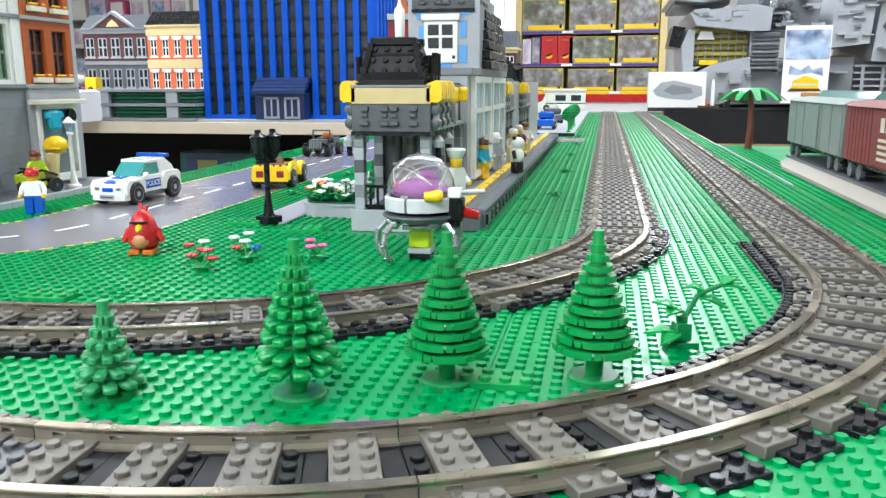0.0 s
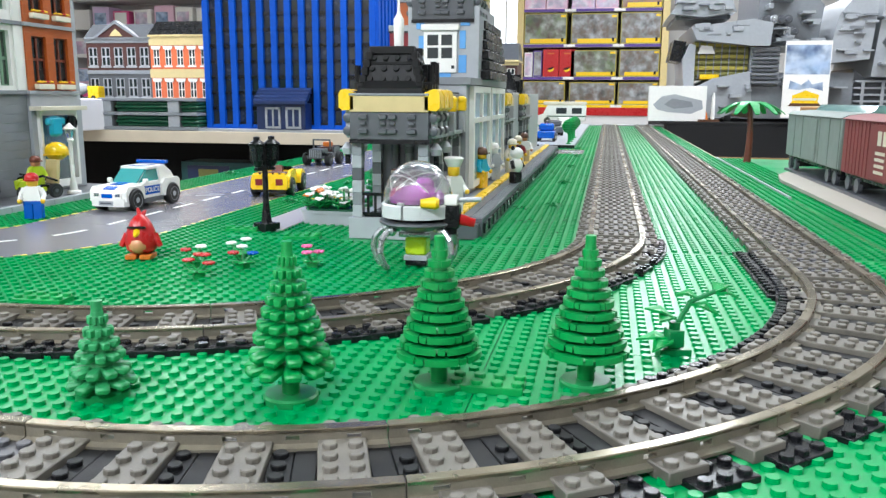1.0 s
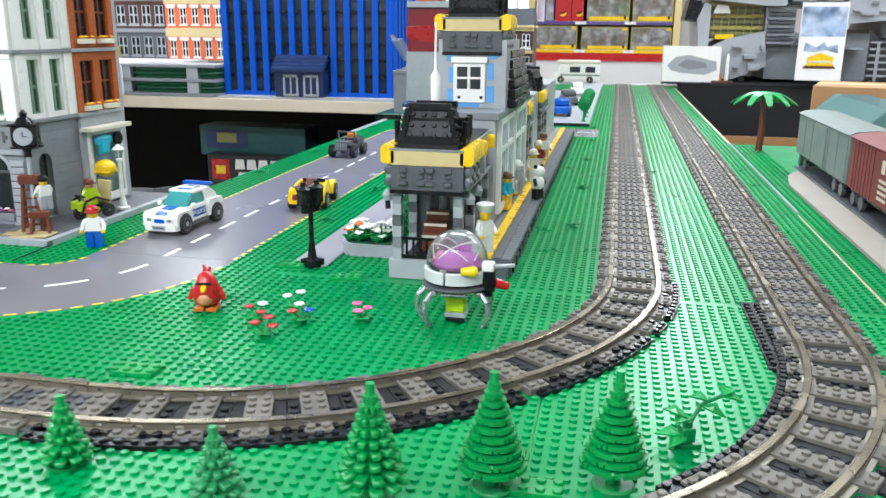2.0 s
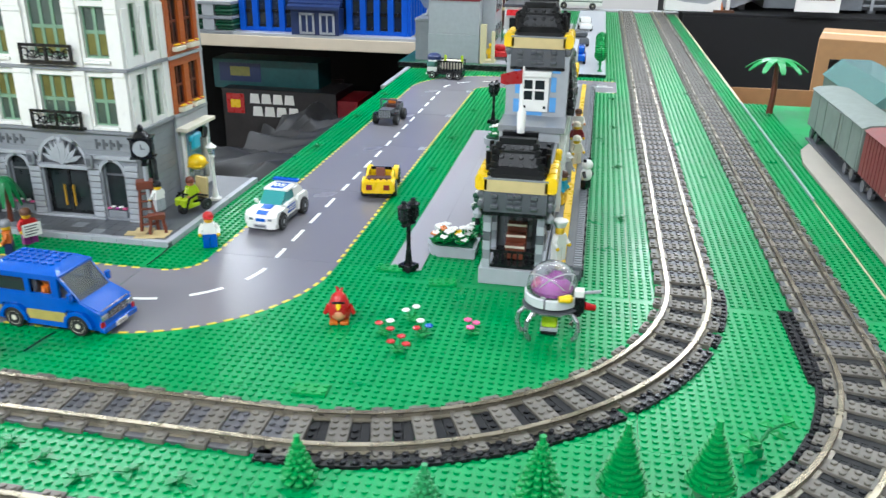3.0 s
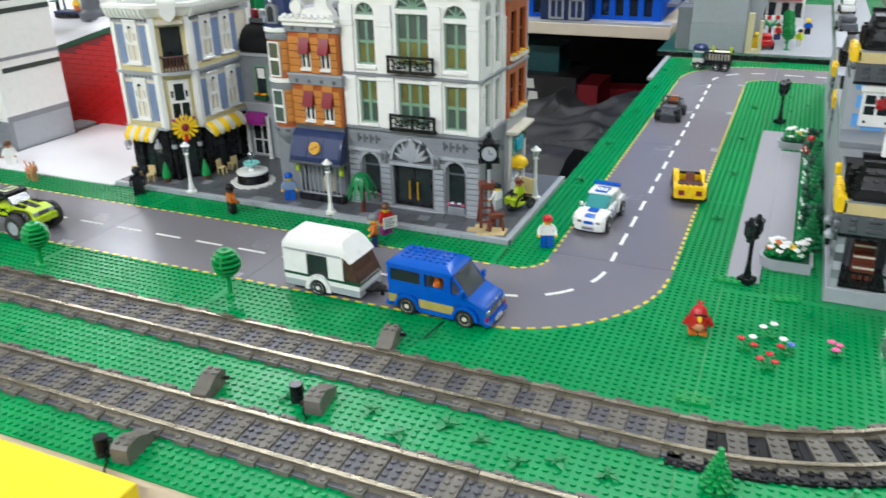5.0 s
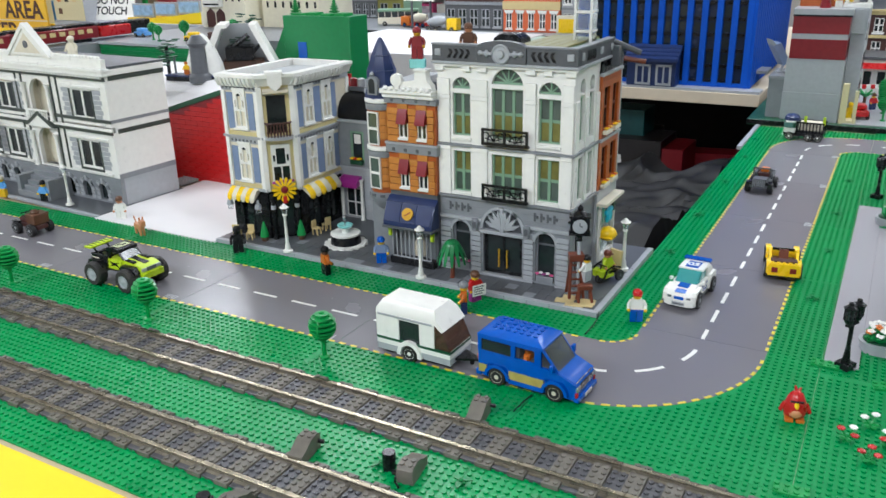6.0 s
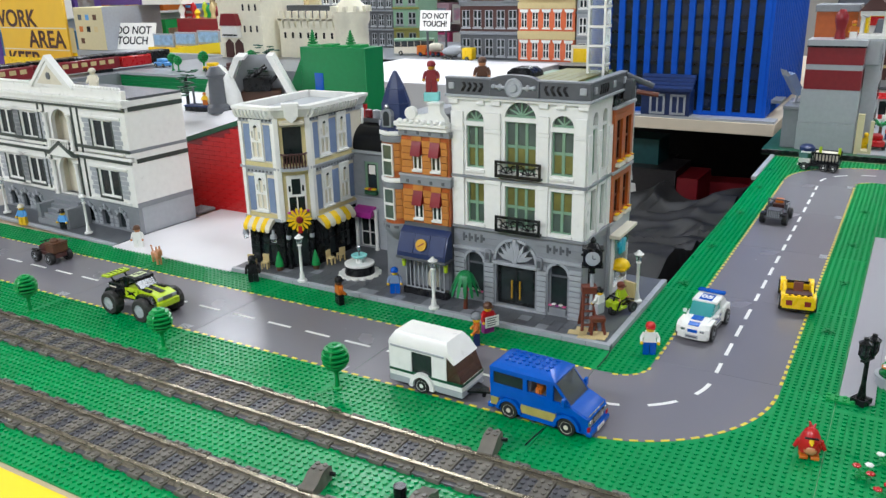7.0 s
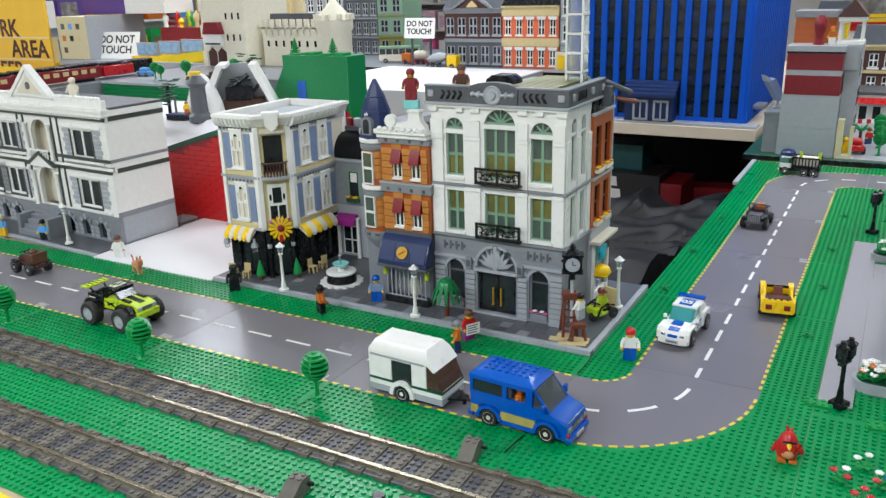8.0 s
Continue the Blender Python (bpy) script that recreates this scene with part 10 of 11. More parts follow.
part("core", M(DKLEAF).box(0, 51, 0.3, 2, 0, 19), t)
t = thing("street_deck", 0, 0, -3, 0, "grey upper street board", "road", kind="structure")
part("board", M(MGREY).prism([(-216, 80.2), (-152, 80.2), (-152, 101.2), (-126, 101.2), (-134, 125), (-146, 152), (-212, 152), (-216, 106)], 0, 29.6).box(-225, -203.1, 14, 80.1, 0, 29.58).box(-225, -216.1, 80.2, 106, 0, 29.58), t)
part("edge", M(LGREY).box(-203, -152, 77.4, 77.9, 29.2, 30.0), t)
tr = thing("toy_train", -208.4, 17, 26.6, 90, "dark red toy passenger train with gold windows", "train")
for k in range(2):
    c = part("carriage", M(DKRED).box(1 + 33 * k, 33 + 33 * k, 0, 7, 1.0, 5.0, 0.3).use(BLACK).box(1.5 + 33 * k, 32.5 + 33 * k, 0.5, 6.5, 5.0, 6.0, 0.3), tr, "dark red carriage")
    for j in range(8):
        part("window", M(TAN).box(3 + 33 * k + 3.6 * j, 5.2 + 33 * k + 3.6 * j, -0.1, 0.0, 2.8, 4.2), c)
    for bx in (4, 24):
        part("bogie", M(BLACK).box(bx + 33 * k, bx + 6 + 33 * k, 0.4, 6.6, 0, 1.1), c)
part("locomotive", M(RED).box(67, 80, 0, 7, 1.0, 4.6, 0.3).use(BLACK).box(68, 90, 1, 6, 1, 5.5, 0.4), tr, "red locomotive")
for k, (bx, by, s) in enumerate(((-190, 90, 0.55), (-184, 87, 0.5), (-177, 92, 0.62), (-158, 88, 0.5), (-155, 92, 0.7))):
    ob = ball_tree(bx, by, "small round green tree on the upper street")
    ob.matrix_world = place(bx, by, 26.6, 0, s=s * 1.5)
for k, (bx, by, c) in enumerate(((-203, 97, LBLUE), (-173, 92, YELLOW), (-166, 94, DKBROWN))):
    t = thing("toy_car", bx, by, 26.6, 10 * k, "small toy car on the upper street", "car", "small cars of the upper street")
    part("body", M(c).box(-3, 3, -1.6, 1.6, 0.5, 1.8, 0.2).box(-1.6, 1.8, -1.4, 1.4, 1.8, 3.0, 0.3), t)
    for wx in (-1.9, 1.9):
        for s in (-1, 1):
            wheel(t, wx, s * 1.5, 0.7, 0.5)
cs = thing("toy_castle", -209, 132, 26.6, 0, "cream brick-built castle with a square tower", "castle")
part("tower", M(CASTLE).box(1, 23.4, 0, 26, 0, 40, 0.1), cs, "cream tower")
part("wall", M(CASTLE).box(25, 62, 8, 14, 0, 14.6, 0.1), cs, "cream curtain wall")
for k in range(9):
    part("merlon", M(CASTLE).box(26 + 3.4 * k, 27.9 + 3.4 * k, 7.0, 8.4, 14.6, 17.6, 0.1), cs)
    part("arrow_slit", M(BLACK).box(27.4 + 3.8 * k, 28.3 + 3.8 * k, 7.86, 8.0, 7.4, 9.6), cs)
tu = M(CASTLE).lathe([(6.3, 0), (6.2, 12.5), (7.0, 14.2), (7.0, 17.4), (6.4, 17.5), (5.8, 19.0), (2.8, 22.0), (0.2, 25.5)], 58.5, 10, 20)
for k in range(10):
    a = 0.628 * k
    tu.box(58.5 + 6.6 * math.cos(a) - 0.8, 58.5 + 6.6 * math.cos(a) + 0.8, 10 + 6.6 * math.sin(a) - 0.8, 10 + 6.6 * math.sin(a) + 0.8, 17.2, 19.4, 0.1)
part("corner_turret", tu, cs, "cream round corner turret with a pointed cap")
g = M(DKBROWN)
for x0 in (3.5, 8.5):
    g.prism([(x0, 0.2), (x0 + 4.4, 0.2), (x0 + 4.4, 5.6), (x0 + 2.2, 7.4), (x0, 5.6)], -0.15, 0.1, "y")
part("gate", g, cs, "dark arched gate")
part("oriel", M(WHITE).box(4, 12.5, -2.2, 0.0, 8, 12.5).use(BLACK).box(4.4, 12.1, -2.3, -2.1, 8.6, 9.2).use(DKRED).prism([(3.6, 12.5), (12.9, 12.5), (11.6, 17), (4.8, 17)], -2.6, 0.0, "y"), cs, "half-timbered oriel with a dark red roof")
for k in range(6):
    part("arrow_slit", M(BLACK).box(14 + 3.2 * (k % 3), 14.8 + 3.2 * (k % 3), -0.12, 0.0, 10 + 8 * (k // 3), 12.4 + 8 * (k // 3)), cs)
for k in range(12):
    part("corbel", M(CASTLE).prism([(7.0, 12.6), (8.0, 10.8), (8.0, 14.6), (7.0, 14.6)], 25.6 + 3.05 * k, 27.4 + 3.05 * k, "x"), cs)
part("wall_walk", M(CASTLE).box(25, 62, 7.0, 8.0, 14.0, 14.8), cs)
for k in range(4):
    for qx in (0.6, 21.4):
        part("quoin", M(CASTLE).box(qx, qx + 2.4, -0.4, 1.6, 1 + 10 * k, 6 + 10 * k, 0.1), cs)
part("roof_ridge", M(DGREY).box(26, 56, 12, 16, 14.6, 19.5, 0.2), cs, "dark grey roof behind the wall")
t = thing("green_hill", -121, 76, -3, 0, "bright green brick-built block with a blue door", "hill")
part("block", M(DKLEAF).box(0, 23, 0, 9, 0, 40.2, 0.15), t)
part("slope", M(DKLEAF).prism([(-8, 24), (0, 24), (0, 38)], 1, 8, "y").box(-8, 0, 1, 8, 0, 24), t)
part("base_band", M(RED).box(17, 22.9, -0.4, 0, 16, 25.0), t, "red lower band")
part("door", M(BLUE).box(5, 8, -0.2, 0, 27, 33), t, "blue door")
for k, (fx, fy) in enumerate(((1.0, 5), (14.0, 6))):
    part("top_fir", pine_crown(6, 1.6, 0.2, 0.62, 9, 0.4), t, at=place(fx, fy, 40.2))
for k in range(4):
    part("top_plate", M(LEAF).box(2.5 + 5 * k, 6 + 5 * k, 1, 4 + k % 2, 40.2, 40.7 + 0.3 * (k % 2), 0.05), t)
tn = thing("white_tent", -122.5, 58, 22.6, 38, "white A-frame shelter of two slanted panels with dark contents", "tent")
for s_ in (-1, 1):
    part("slanted_panel", M(WHITE).prism([(s_ * 11.5, 0), (s_ * 9.8, 0), (s_ * 3.4, 13.4), (s_ * 5.2, 13.4)], 0, 12, "y"), tn, "white slanted panel")
part("ridge", M(WHITE).box(-5.0, -2.4, 0.2, 11.8, 12.6, 13.6, 0.1), tn)
part("back_panel", M(LGREY).prism([(-9.6, 0), (9.6, 0), (3.4, 13), (-3.4, 13)], 11.0, 11.6, "y"), tn, "pale grey back panel")
part("snow_drift", M(WHITE).lathe([(5.5, 0), (5.0, 3.5), (3.6, 7.4), (1.6, 10.6), (0.3, 11.6)], -9.2, 0.5, 9), tn, "white rocky mound")
part("crate", M(BROWN).box(-4.6, 6.5, 4, 9.6, 0, 3.6, 0.2), tn, "brown crate")
part("engine", M(BLACK).box(-3.5, 4, 2, 9, 3.7, 7.5, 0.3).rod((-2, 4, 7), (3, 4, 10.4), 0.7).rod((3, 3, 5), (6.4, 2, 8.4), 0.5), tn, "dark machine")
t = thing("stone_column", -124.6, 45.5, 22.6, 0, "grey round stone-look column", "column")
part("shaft", M(DGREY).lathe([(3, 0), (3, 1.6), (2.2, 2.4), (2.0, 9), (2.8, 10), (1.2, 12)], n=14), t)
bt = thing("toy_boat", -129, 46.5, 22.6, 6, "small dark toy boat with colourful figures", "boat")
part("hull", M(BLACK).prism([(-7, -1.8), (5, -1.8), (8, 0), (5, 1.8), (-7, 1.8)], 0, 1.2).use(DKBLUE).prism([(-7, -2), (5, -2), (8.3, 0), (5, 2), (-7, 2)], 1.2, 1.6), bt)
part("canopy", M(DGREY).rod((-5, 0, 1.8), (-5, 0, 6), 0.3), bt)
figure(-130.5, 46.5, 24.2, 20, ORANGE, YELLOW, SKIN, ORANGE, "toy figure sitting in the boat", s=0.62)
figure(-127.5, 46.9, 24.2, 20, MAGENTA, MAGENTA, SKIN, WHITE, "toy figure sitting in the boat", s=0.62)
for k, (bx, by) in enumerate(((-143, 52), (-130, 66), (-146, 90))):
    t = thing("dark_tree", bx, by, 22.6 if by < 75 else 26.6, 30 * k, "dark green spindly toy tree", "tree", "dark trees by the castle")
    part("trunk", M(BLACK).cyl(0, 0, 0, 8, 0.5, 8), t)
    cr = M(DKGREEN)
    r = random.Random(k)
    for j in range(26):
        a, q = r.uniform(0, 6.28), r.uniform(0.6, 3.6)
        cr.box(q * math.cos(a) - 0.8, q * math.cos(a) + 0.8, q * math.sin(a) - 0.8, q * math.sin(a) + 0.8, 3 + j * 0.26, 3.3 + j * 0.26, 0.05)
    part("crown", cr, t)
# lorries and bus in front of the dark brown house
t = thing("concrete_mixer", -184, 283, 11.4, 0, "yellow and grey toy concrete mixer lorry", "truck")
part("cab", M(YELLOW).box(4, 10, -2.6, 2.6, 1, 7, 0.2), t)
part("drum", M(LGREY).put(Matrix.Translation((-3, 0, 5.4)) @ Matrix.Rotation(1.4, 4, "Y")).lathe([(1.2, -6), (2.8, -2), (3.0, 2), (1.6, 6)], n=16), t, "grey drum")
part("chassis", M(DGREY).box(-9, 9, -2.4, 2.4, 0.8, 1.8), t)
for wx in (-6.5, -3, 7):
    for s in (-1, 1):
        wheel(t, wx, s * 2.3, 1.3, 0.9)
t = thing("concrete_mixer", -211, 301, 11.4, 0, "red and white toy concrete mixer lorry", "truck")
part("cab", M(ORANGE).box(-9, -3, -2.6, 2.6, 1, 6, 0.2), t)
part("drum", M(OFFWHITE).put(Matrix.Translation((2, 0, 5)) @ Matrix.Rotation(1.5, 4, "Y")).lathe([(1.2, -5), (2.6, -2), (2.6, 2), (1.6, 5)], n=16), t, "white drum")
part("chassis", M(RED).box(-9, 8, -2.4, 2.4, 0.8, 2.4), t)
for wx in (-6.5, 2, 5.6):
    for s in (-1, 1):
        wheel(t, wx, s * 2.3, 1.3, 0.9, BLUE)
t = thing("toy_bus", -226, 306, 11.4, 25, "pale green and white toy bus", "bus")
part("body", M(OFFWHITE).box(-12, 12, -3, 3, 1, 5, 0.3).use(SANDGREEN).box(-12, 12, -3.1, 3.1, 8, 9.6, 0.3), t)
for k in range(6):
    for s_ in (-1, 1):
        part("window", M(WINDOWDARK).box(-11.4 + 3.9 * k, -8.0 + 3.9 * k, *sorted((s_ * 2.5, s_ * 2.95)), 5, 8), t)
part("cabin_core", M(OFFWHITE).box(-11.8, 11.8, -2.6, 2.6, 5, 8), t)
for wx in (-8, 8):
    for s in (-1, 1):
        wheel(t, wx, s * 2.6, 1.4, 0.9)
t = thing("yellow_kiosk", -116, 289, 11.4, 0, "small yellow panelled kiosk", "kiosk")
part("box", M(OFFWHITE).box(-5, 7, 0, 3, 0, 9, 0.1).use(YELLOW).box(-3.6, 5.4, -0.15, 0.0, 0.6, 7.4), t)

# ---------------------------------------------------------------- module behind the road: grey building, gazebo, clutter
t = thing("module_base", -4.5, 157.4, 0, 0, "dark green edged base plate behind the road", "baseplate", kind="structure")
part("plate", M(DKGREEN).box(0, 52, 0, 120, -0.2, 1.6, 0.1), t)
part("edge", M(BLACK).box(0, 52, -0.5, 0, 0.2, 1.5, 0.05), t)
part("paving", M(LGREY).box(27, 51, 2, 118, 1.6, 1.9, 0.05), t, "light grey paving")
gb = thing("grey_building", 4.6, 160.4, 1.6, 0, "grey brick-built block with two dark red bands", "building")
part("lower_wall", M(LGREY).box(0, 16.4, 0, 24, 0, 8.6, 0.05), gb, "plain light grey wall")
part("middle_wall", M(LGREY).box(0.1, 16.3, 0.1, 24, 8.64, 18.8, 0.05), gb, "plain light grey wall")
part("red_band", M(DKRED).box(0.6, 16.2, 0.0, 24, 18.8, 24.6, 0.04), gb, "dark red wall band")
part("grey_band", M(LGREY).box(0.6, 16.2, 0.05, 24, 24.6, 26.2, 0.04), gb)
part("red_band", M(DKRED).box(0.6, 16.2, 0.0, 24, 26.2, 31.2, 0.04), gb, "dark red wall band")
part("parapet", M(LGREY).box(0.4, 16.6, -0.3, 24, 31.2, 33.4, 0.06).use(BLACK).box(0.4, 16.6, -0.34, -0.3, 31.2, 31.7), gb, "light grey parapet")
part("annex", M(MGREY).box(-4.6, -0.1, 2, 20, 0, 12.0, 0.1).box(-4.8, 0, 1.6, 20, 12, 13, 0.1), gb, "mid grey annex")
part("upper_block", M(DKORANGE).box(0.8, 12.4, 10, 23, 33.4, 41, 0.05).use(MGREY).box(0.4, 12.8, 9.6, 23.4, 41, 43, 0.1), gb, "orange-brown upper storey")
part("roof_statue", M(DKRED).lathe([(1.6, 33.4), (1.2, 36), (1.8, 38.5), (1.9, 40), (0.8, 42)], 8.6, 4, 12), gb, "dark red rounded roof ornament")
part("belfry_base", M(LGREY).box(13.4, 20.6, 5.4, 13.4, 31.4, 33.38, 0.05).box(14, 20, 5.0, 5.4, 26, 33, 0.05), gb, "light grey base of the belfry")
gz = part("belfry", M(WHITE).box(13.6, 14.4, 6, 6.8, 33.4, 40).box(19.6, 20.4, 6, 6.8, 33.4, 40).box(13.6, 14.4, 12, 12.8, 33.4, 40).box(19.6, 20.4, 12, 12.8, 33.4, 40).box(13.2, 20.8, 5.6, 13.2, 40, 41.4, 0.1).box(13.2, 20.8, 5.6, 13.2, 33.4, 34.6, 0.1), gb, "white open belfry")
part("belfry_roof", M(DKBROWN).prism([(12.8, 41.4), (21.2, 41.4), (17, 46.5)], 5.2, 13.6, "y"), gz, "dark brown roof")
part("side_wall", M(LGREY).box(16.4, 20.5, 6, 24, 0, 33.4, 0.05), gb)
for k in range(7):
    part("side_window", M(WINDOWDARK).box(20.4, 20.6, 8 + 5 * (k % 3), 11 + 5 * (k % 3), 6 + 9 * (k // 3), 11 + 9 * (k // 3)), gb)
part("timber_stall", M(TANBOX).box(16.8, 18.6, -0.6, 1.4, 0, 12).box(16.9, 21.4, -0.5, 4, 0, 1.0).box(20.4, 21.4, -0.6, 0.6, 0, 10), gb, "tan timber stall")
t = thing("toy_car", 26.5, 170, 1.9, 100, "red toy car with dark wheels", "car")
part("body", M(RED).box(-4, 4, -2.2, 2.2, 1.0, 2.8, 0.3).box(-2, 2, -1.8, 1.8, 2.8, 4.4, 0.4), t)
for wx in (-2.6, 2.6):
    for s in (-1, 1):
        wheel(t, wx, s * 2.1, 1.2, 0.9)
for bx, by, bz in ((33.2, 167.6, 1.9), (32.8, 180, 1.9), (32.4, 192, 1.9), (32.0, 204, 1.9)):
    ob = ball_tree(bx, by, "round green plastic tree beside the paving")
    ob.matrix_world = place(bx, by, bz, 0)
t = thing("white_shop", 22.5, 216, 1.9, 0, "white brick-built shop with red details", "building")
part("wall", M(WHITE).box(0, 14, 0, 20, 0, 12, 0.1), t)
for k in range(3):
    part("window", M(WINDOWDARK).box(2 + 4.4 * k, 4.4 + 4.4 * k, -0.15, 0, 3, 8), t)
part("awning", M(RED).prism([(-3, 9.2), (0, 11), (0, 9)], 1, 13, "x"), t, "red awning")
part("roof", M(DGREY).box(-0.4, 14.4, -0.4, 20.4, 12, 13, 0.1), t)
town_house("brick_house", 18, 248, 1.9, 16, 16, 26, DKBROWN, WHITE, 3, 3, "brown brick-built house behind the paving", None, DGREY, None, TAN)
town_house("yellow_house", 0.5, 286, 0.0, 13, 14, 36, YELLOW, WHITE, 4, 2, "yellow and orange brick-built house behind the tower", ORANGE, DGREY, None, WHITE)
t = thing("spiky_plant", 26.8, 192, 1.9, 0, "green spiky toy plant on the paving", "plant")
part("trunk", M(BROWN).cyl(0, 0, 0, 3.4, 0.5, 8), t)
for a in range(8):
    part("leaf", M(LEAF).rod((0, 0, 3.2), (2.8 * math.cos(a * 0.785), 2.8 * math.sin(a * 0.785), 4.6 + 0.9 * (a % 2)), 0.5, 6, 0.1), t)
t = thing("striped_barrier", 27.5, 208, 1.9, 25, "red and white striped toy barrier", "barrier")
for k in range(6):
    part("stripe", M(RED if k % 2 else WHITE).box(-4.5 + 1.5 * k, -3 + 1.5 * k, -0.4, 0.4, 3.2, 4.6, 0.05), t)
for px in (-3.6, 3.6):
    part("post", M(DGREY).box(px - 0.3, px + 0.3, -0.3, 0.3, 0, 3.2), t)
figure(24.0, 166.5, 1.9, 10, YELLOW, YELLOW, SKIN, YELLOW, "yellow toy figure beside the red car")
figure(29.5, 186, 1.9, 40, DKBLUE, RED, SKIN, BROWN, "toy figure in red on the paving")
figure(36.5, 176, 1.9, -30, WHITE, LIME, SKIN, BLACK, "toy figure in lime on the paving")
figure(38.5, 199, 1.9, 10, BLACK, BLUE, SKIN, YELLOW, "toy figure in blue on the paving")
figure(16.6, 166, 35.0, 10, WHITE, ORANGE, SKIN, ORANGE, "toy figure with orange hair on the grey roof")
t = thing("toy_car", 30, 236, 1.9, 96, "small white toy car with blue stripes", "car")
part("body", M(WHITE).box(-4, 4, -2.2, 2.2, 1.0, 2.8, 0.3).box(-2, 2, -1.8, 1.8, 2.8, 4.4, 0.4).use(BLUE).box(-3.9, 3.9, -2.25, 2.25, 1.8, 2.2), t)
for wx in (-2.6, 2.6):
    for s_ in (-1, 1):
        wheel(t, wx, s_ * 2.1, 1.2, 0.9)
t = thing("grab_bucket", 1.6, 170, 14.6, 30, "pale blue-grey toy excavator bucket on the annex roof", "bucket")
part("plate", M(SANDBLUE).prism([(-3.4, 8.6), (-1.2, 9.6), (2.4, 3.4), (0.4, 2.4)], -2.4, 2.4, "y"), t)
for k in range(5):
    part("tooth", M(LGREY).prism([(-3.4, 8.6), (-2.6, 9.0), (-4.2, 10.6)], -2.4 + 1.05 * k, -1.8 + 1.05 * k, "y"), t)
part("arm", M(LGREY).rod((1.4, 0, 3.0), (0.6, 0, 0.1), 0.5).box(-0.6, 1.8, -1.4, 1.4, -0.04, 0.5, 0.05), t)
# paved strip between station and tracks, with cars and trees
t = thing("paved_strip", 46.8, 157.4, 0.0, 0, "light grey paved strip with a black edge", "pavement", kind="structure")
part("slab", M(LGREY).box(1, 14, -4, 188, 0.02, 0.9, 0.05), t)
part("edge", M(BLACK).box(0.9, 14.2, -4.6, -4.0, 0.02, 1.0, 0.05), t)
for k in range(4):
    ob = ball_tree(59, 166 + 12 * k, "round green plastic tree beside the track")
    ob.matrix_world = place(59.0, 160 + 13 * k, 0.9, 0)
for k, (bx, by, c) in enumerate(((51.5, 176, BLUE), (52, 262, WHITE), (51, 216, DGREY))):
    t = thing("toy_car", bx, by, 0.9, 90 + 6 * k, "parked toy car on the paved strip", "car", "cars on the paved strip")
    part("body", M(c).box(-5, 5, -2.6, 2.6, 1.0, 3.2, 0.3).box(-3, 3.2, -2.3, 2.3, 3.2, 5.4, 0.5), t)
    part("window", M(WINDOWDARK).box(-2.6, 2.8, -2.36, 2.36, 3.5, 5.0), t)
    for wx in (-3.2, 3.2):
        for s in (-1, 1):
            wheel(t, wx, s * 2.4, 1.25, 0.9)
solid("end_strip", M(LGREY).box(38, 100, 352, 362, -3, 0.6, 0.1), label="light grey strip at the tracks' end", category="trim", kind="structure")

t = thing("toy_camper", 46.5, 357.5, 0.6, 180, s=1.35, label="white toy camper with dark windows at the tracks' end", category="camper")
part("body", M(WHITE).box(-9, 6, -3, 3, 1.2, 7.2, 0.3).prism([(6, 1.2), (9, 1.2), (9, 3.4), (7.4, 4.0), (6, 7.0)], -2.9, 2.9, "y").use(OFFWHITE).box(-9.2, 7.4, -3.1, 3.1, 7.2, 8.6, 0.3), t)
part("side_window", M(WINDOWDARK).box(-7.4, -3.6, -3.08, 3.08, 4.0, 6.2), t, "dark side window")
part("side_window", M(WINDOWDARK).box(-1.6, 2.4, -3.08, 3.08, 4.0, 6.2), t, "dark side window")
part("stripe", M(DKGREEN).box(-9.05, 6.05, -3.05, 3.05, 2.8, 3.2), t, "dark green stripe")
for wx in (-5.4, 5.8):
    for s in (-1, 1):
        wheel(t, wx, s * 2.7, 1.3, 0.9)

# ---------------------------------------------------------------- right-hand side: freight cars, carton, far displays
t = thing("track_board", 99, 2, 0, 0, "beige grey curved track board under the freight cars", "board", kind="structure")
pts = [(0.2, -30), (30, -30), (30, 92), (11, 88), (5.5, 82), (1.6, 74), (0, 64)]
part("board", M(BEIGEBOARD).prism(pts, 0.3, 0.8), t)
part("ballast", M(DGREY).box(4.6, 12.4, -28, 84, 0.8, 1.2), t, "dark grey ballast")
for k in range(50):
    part("tie", TIE_A, t, at=place(8.5, -27 + 2.2 * k, 0.7, 90) @ Matrix.Diagonal((0.6, 0.9, 0.6, 1)))


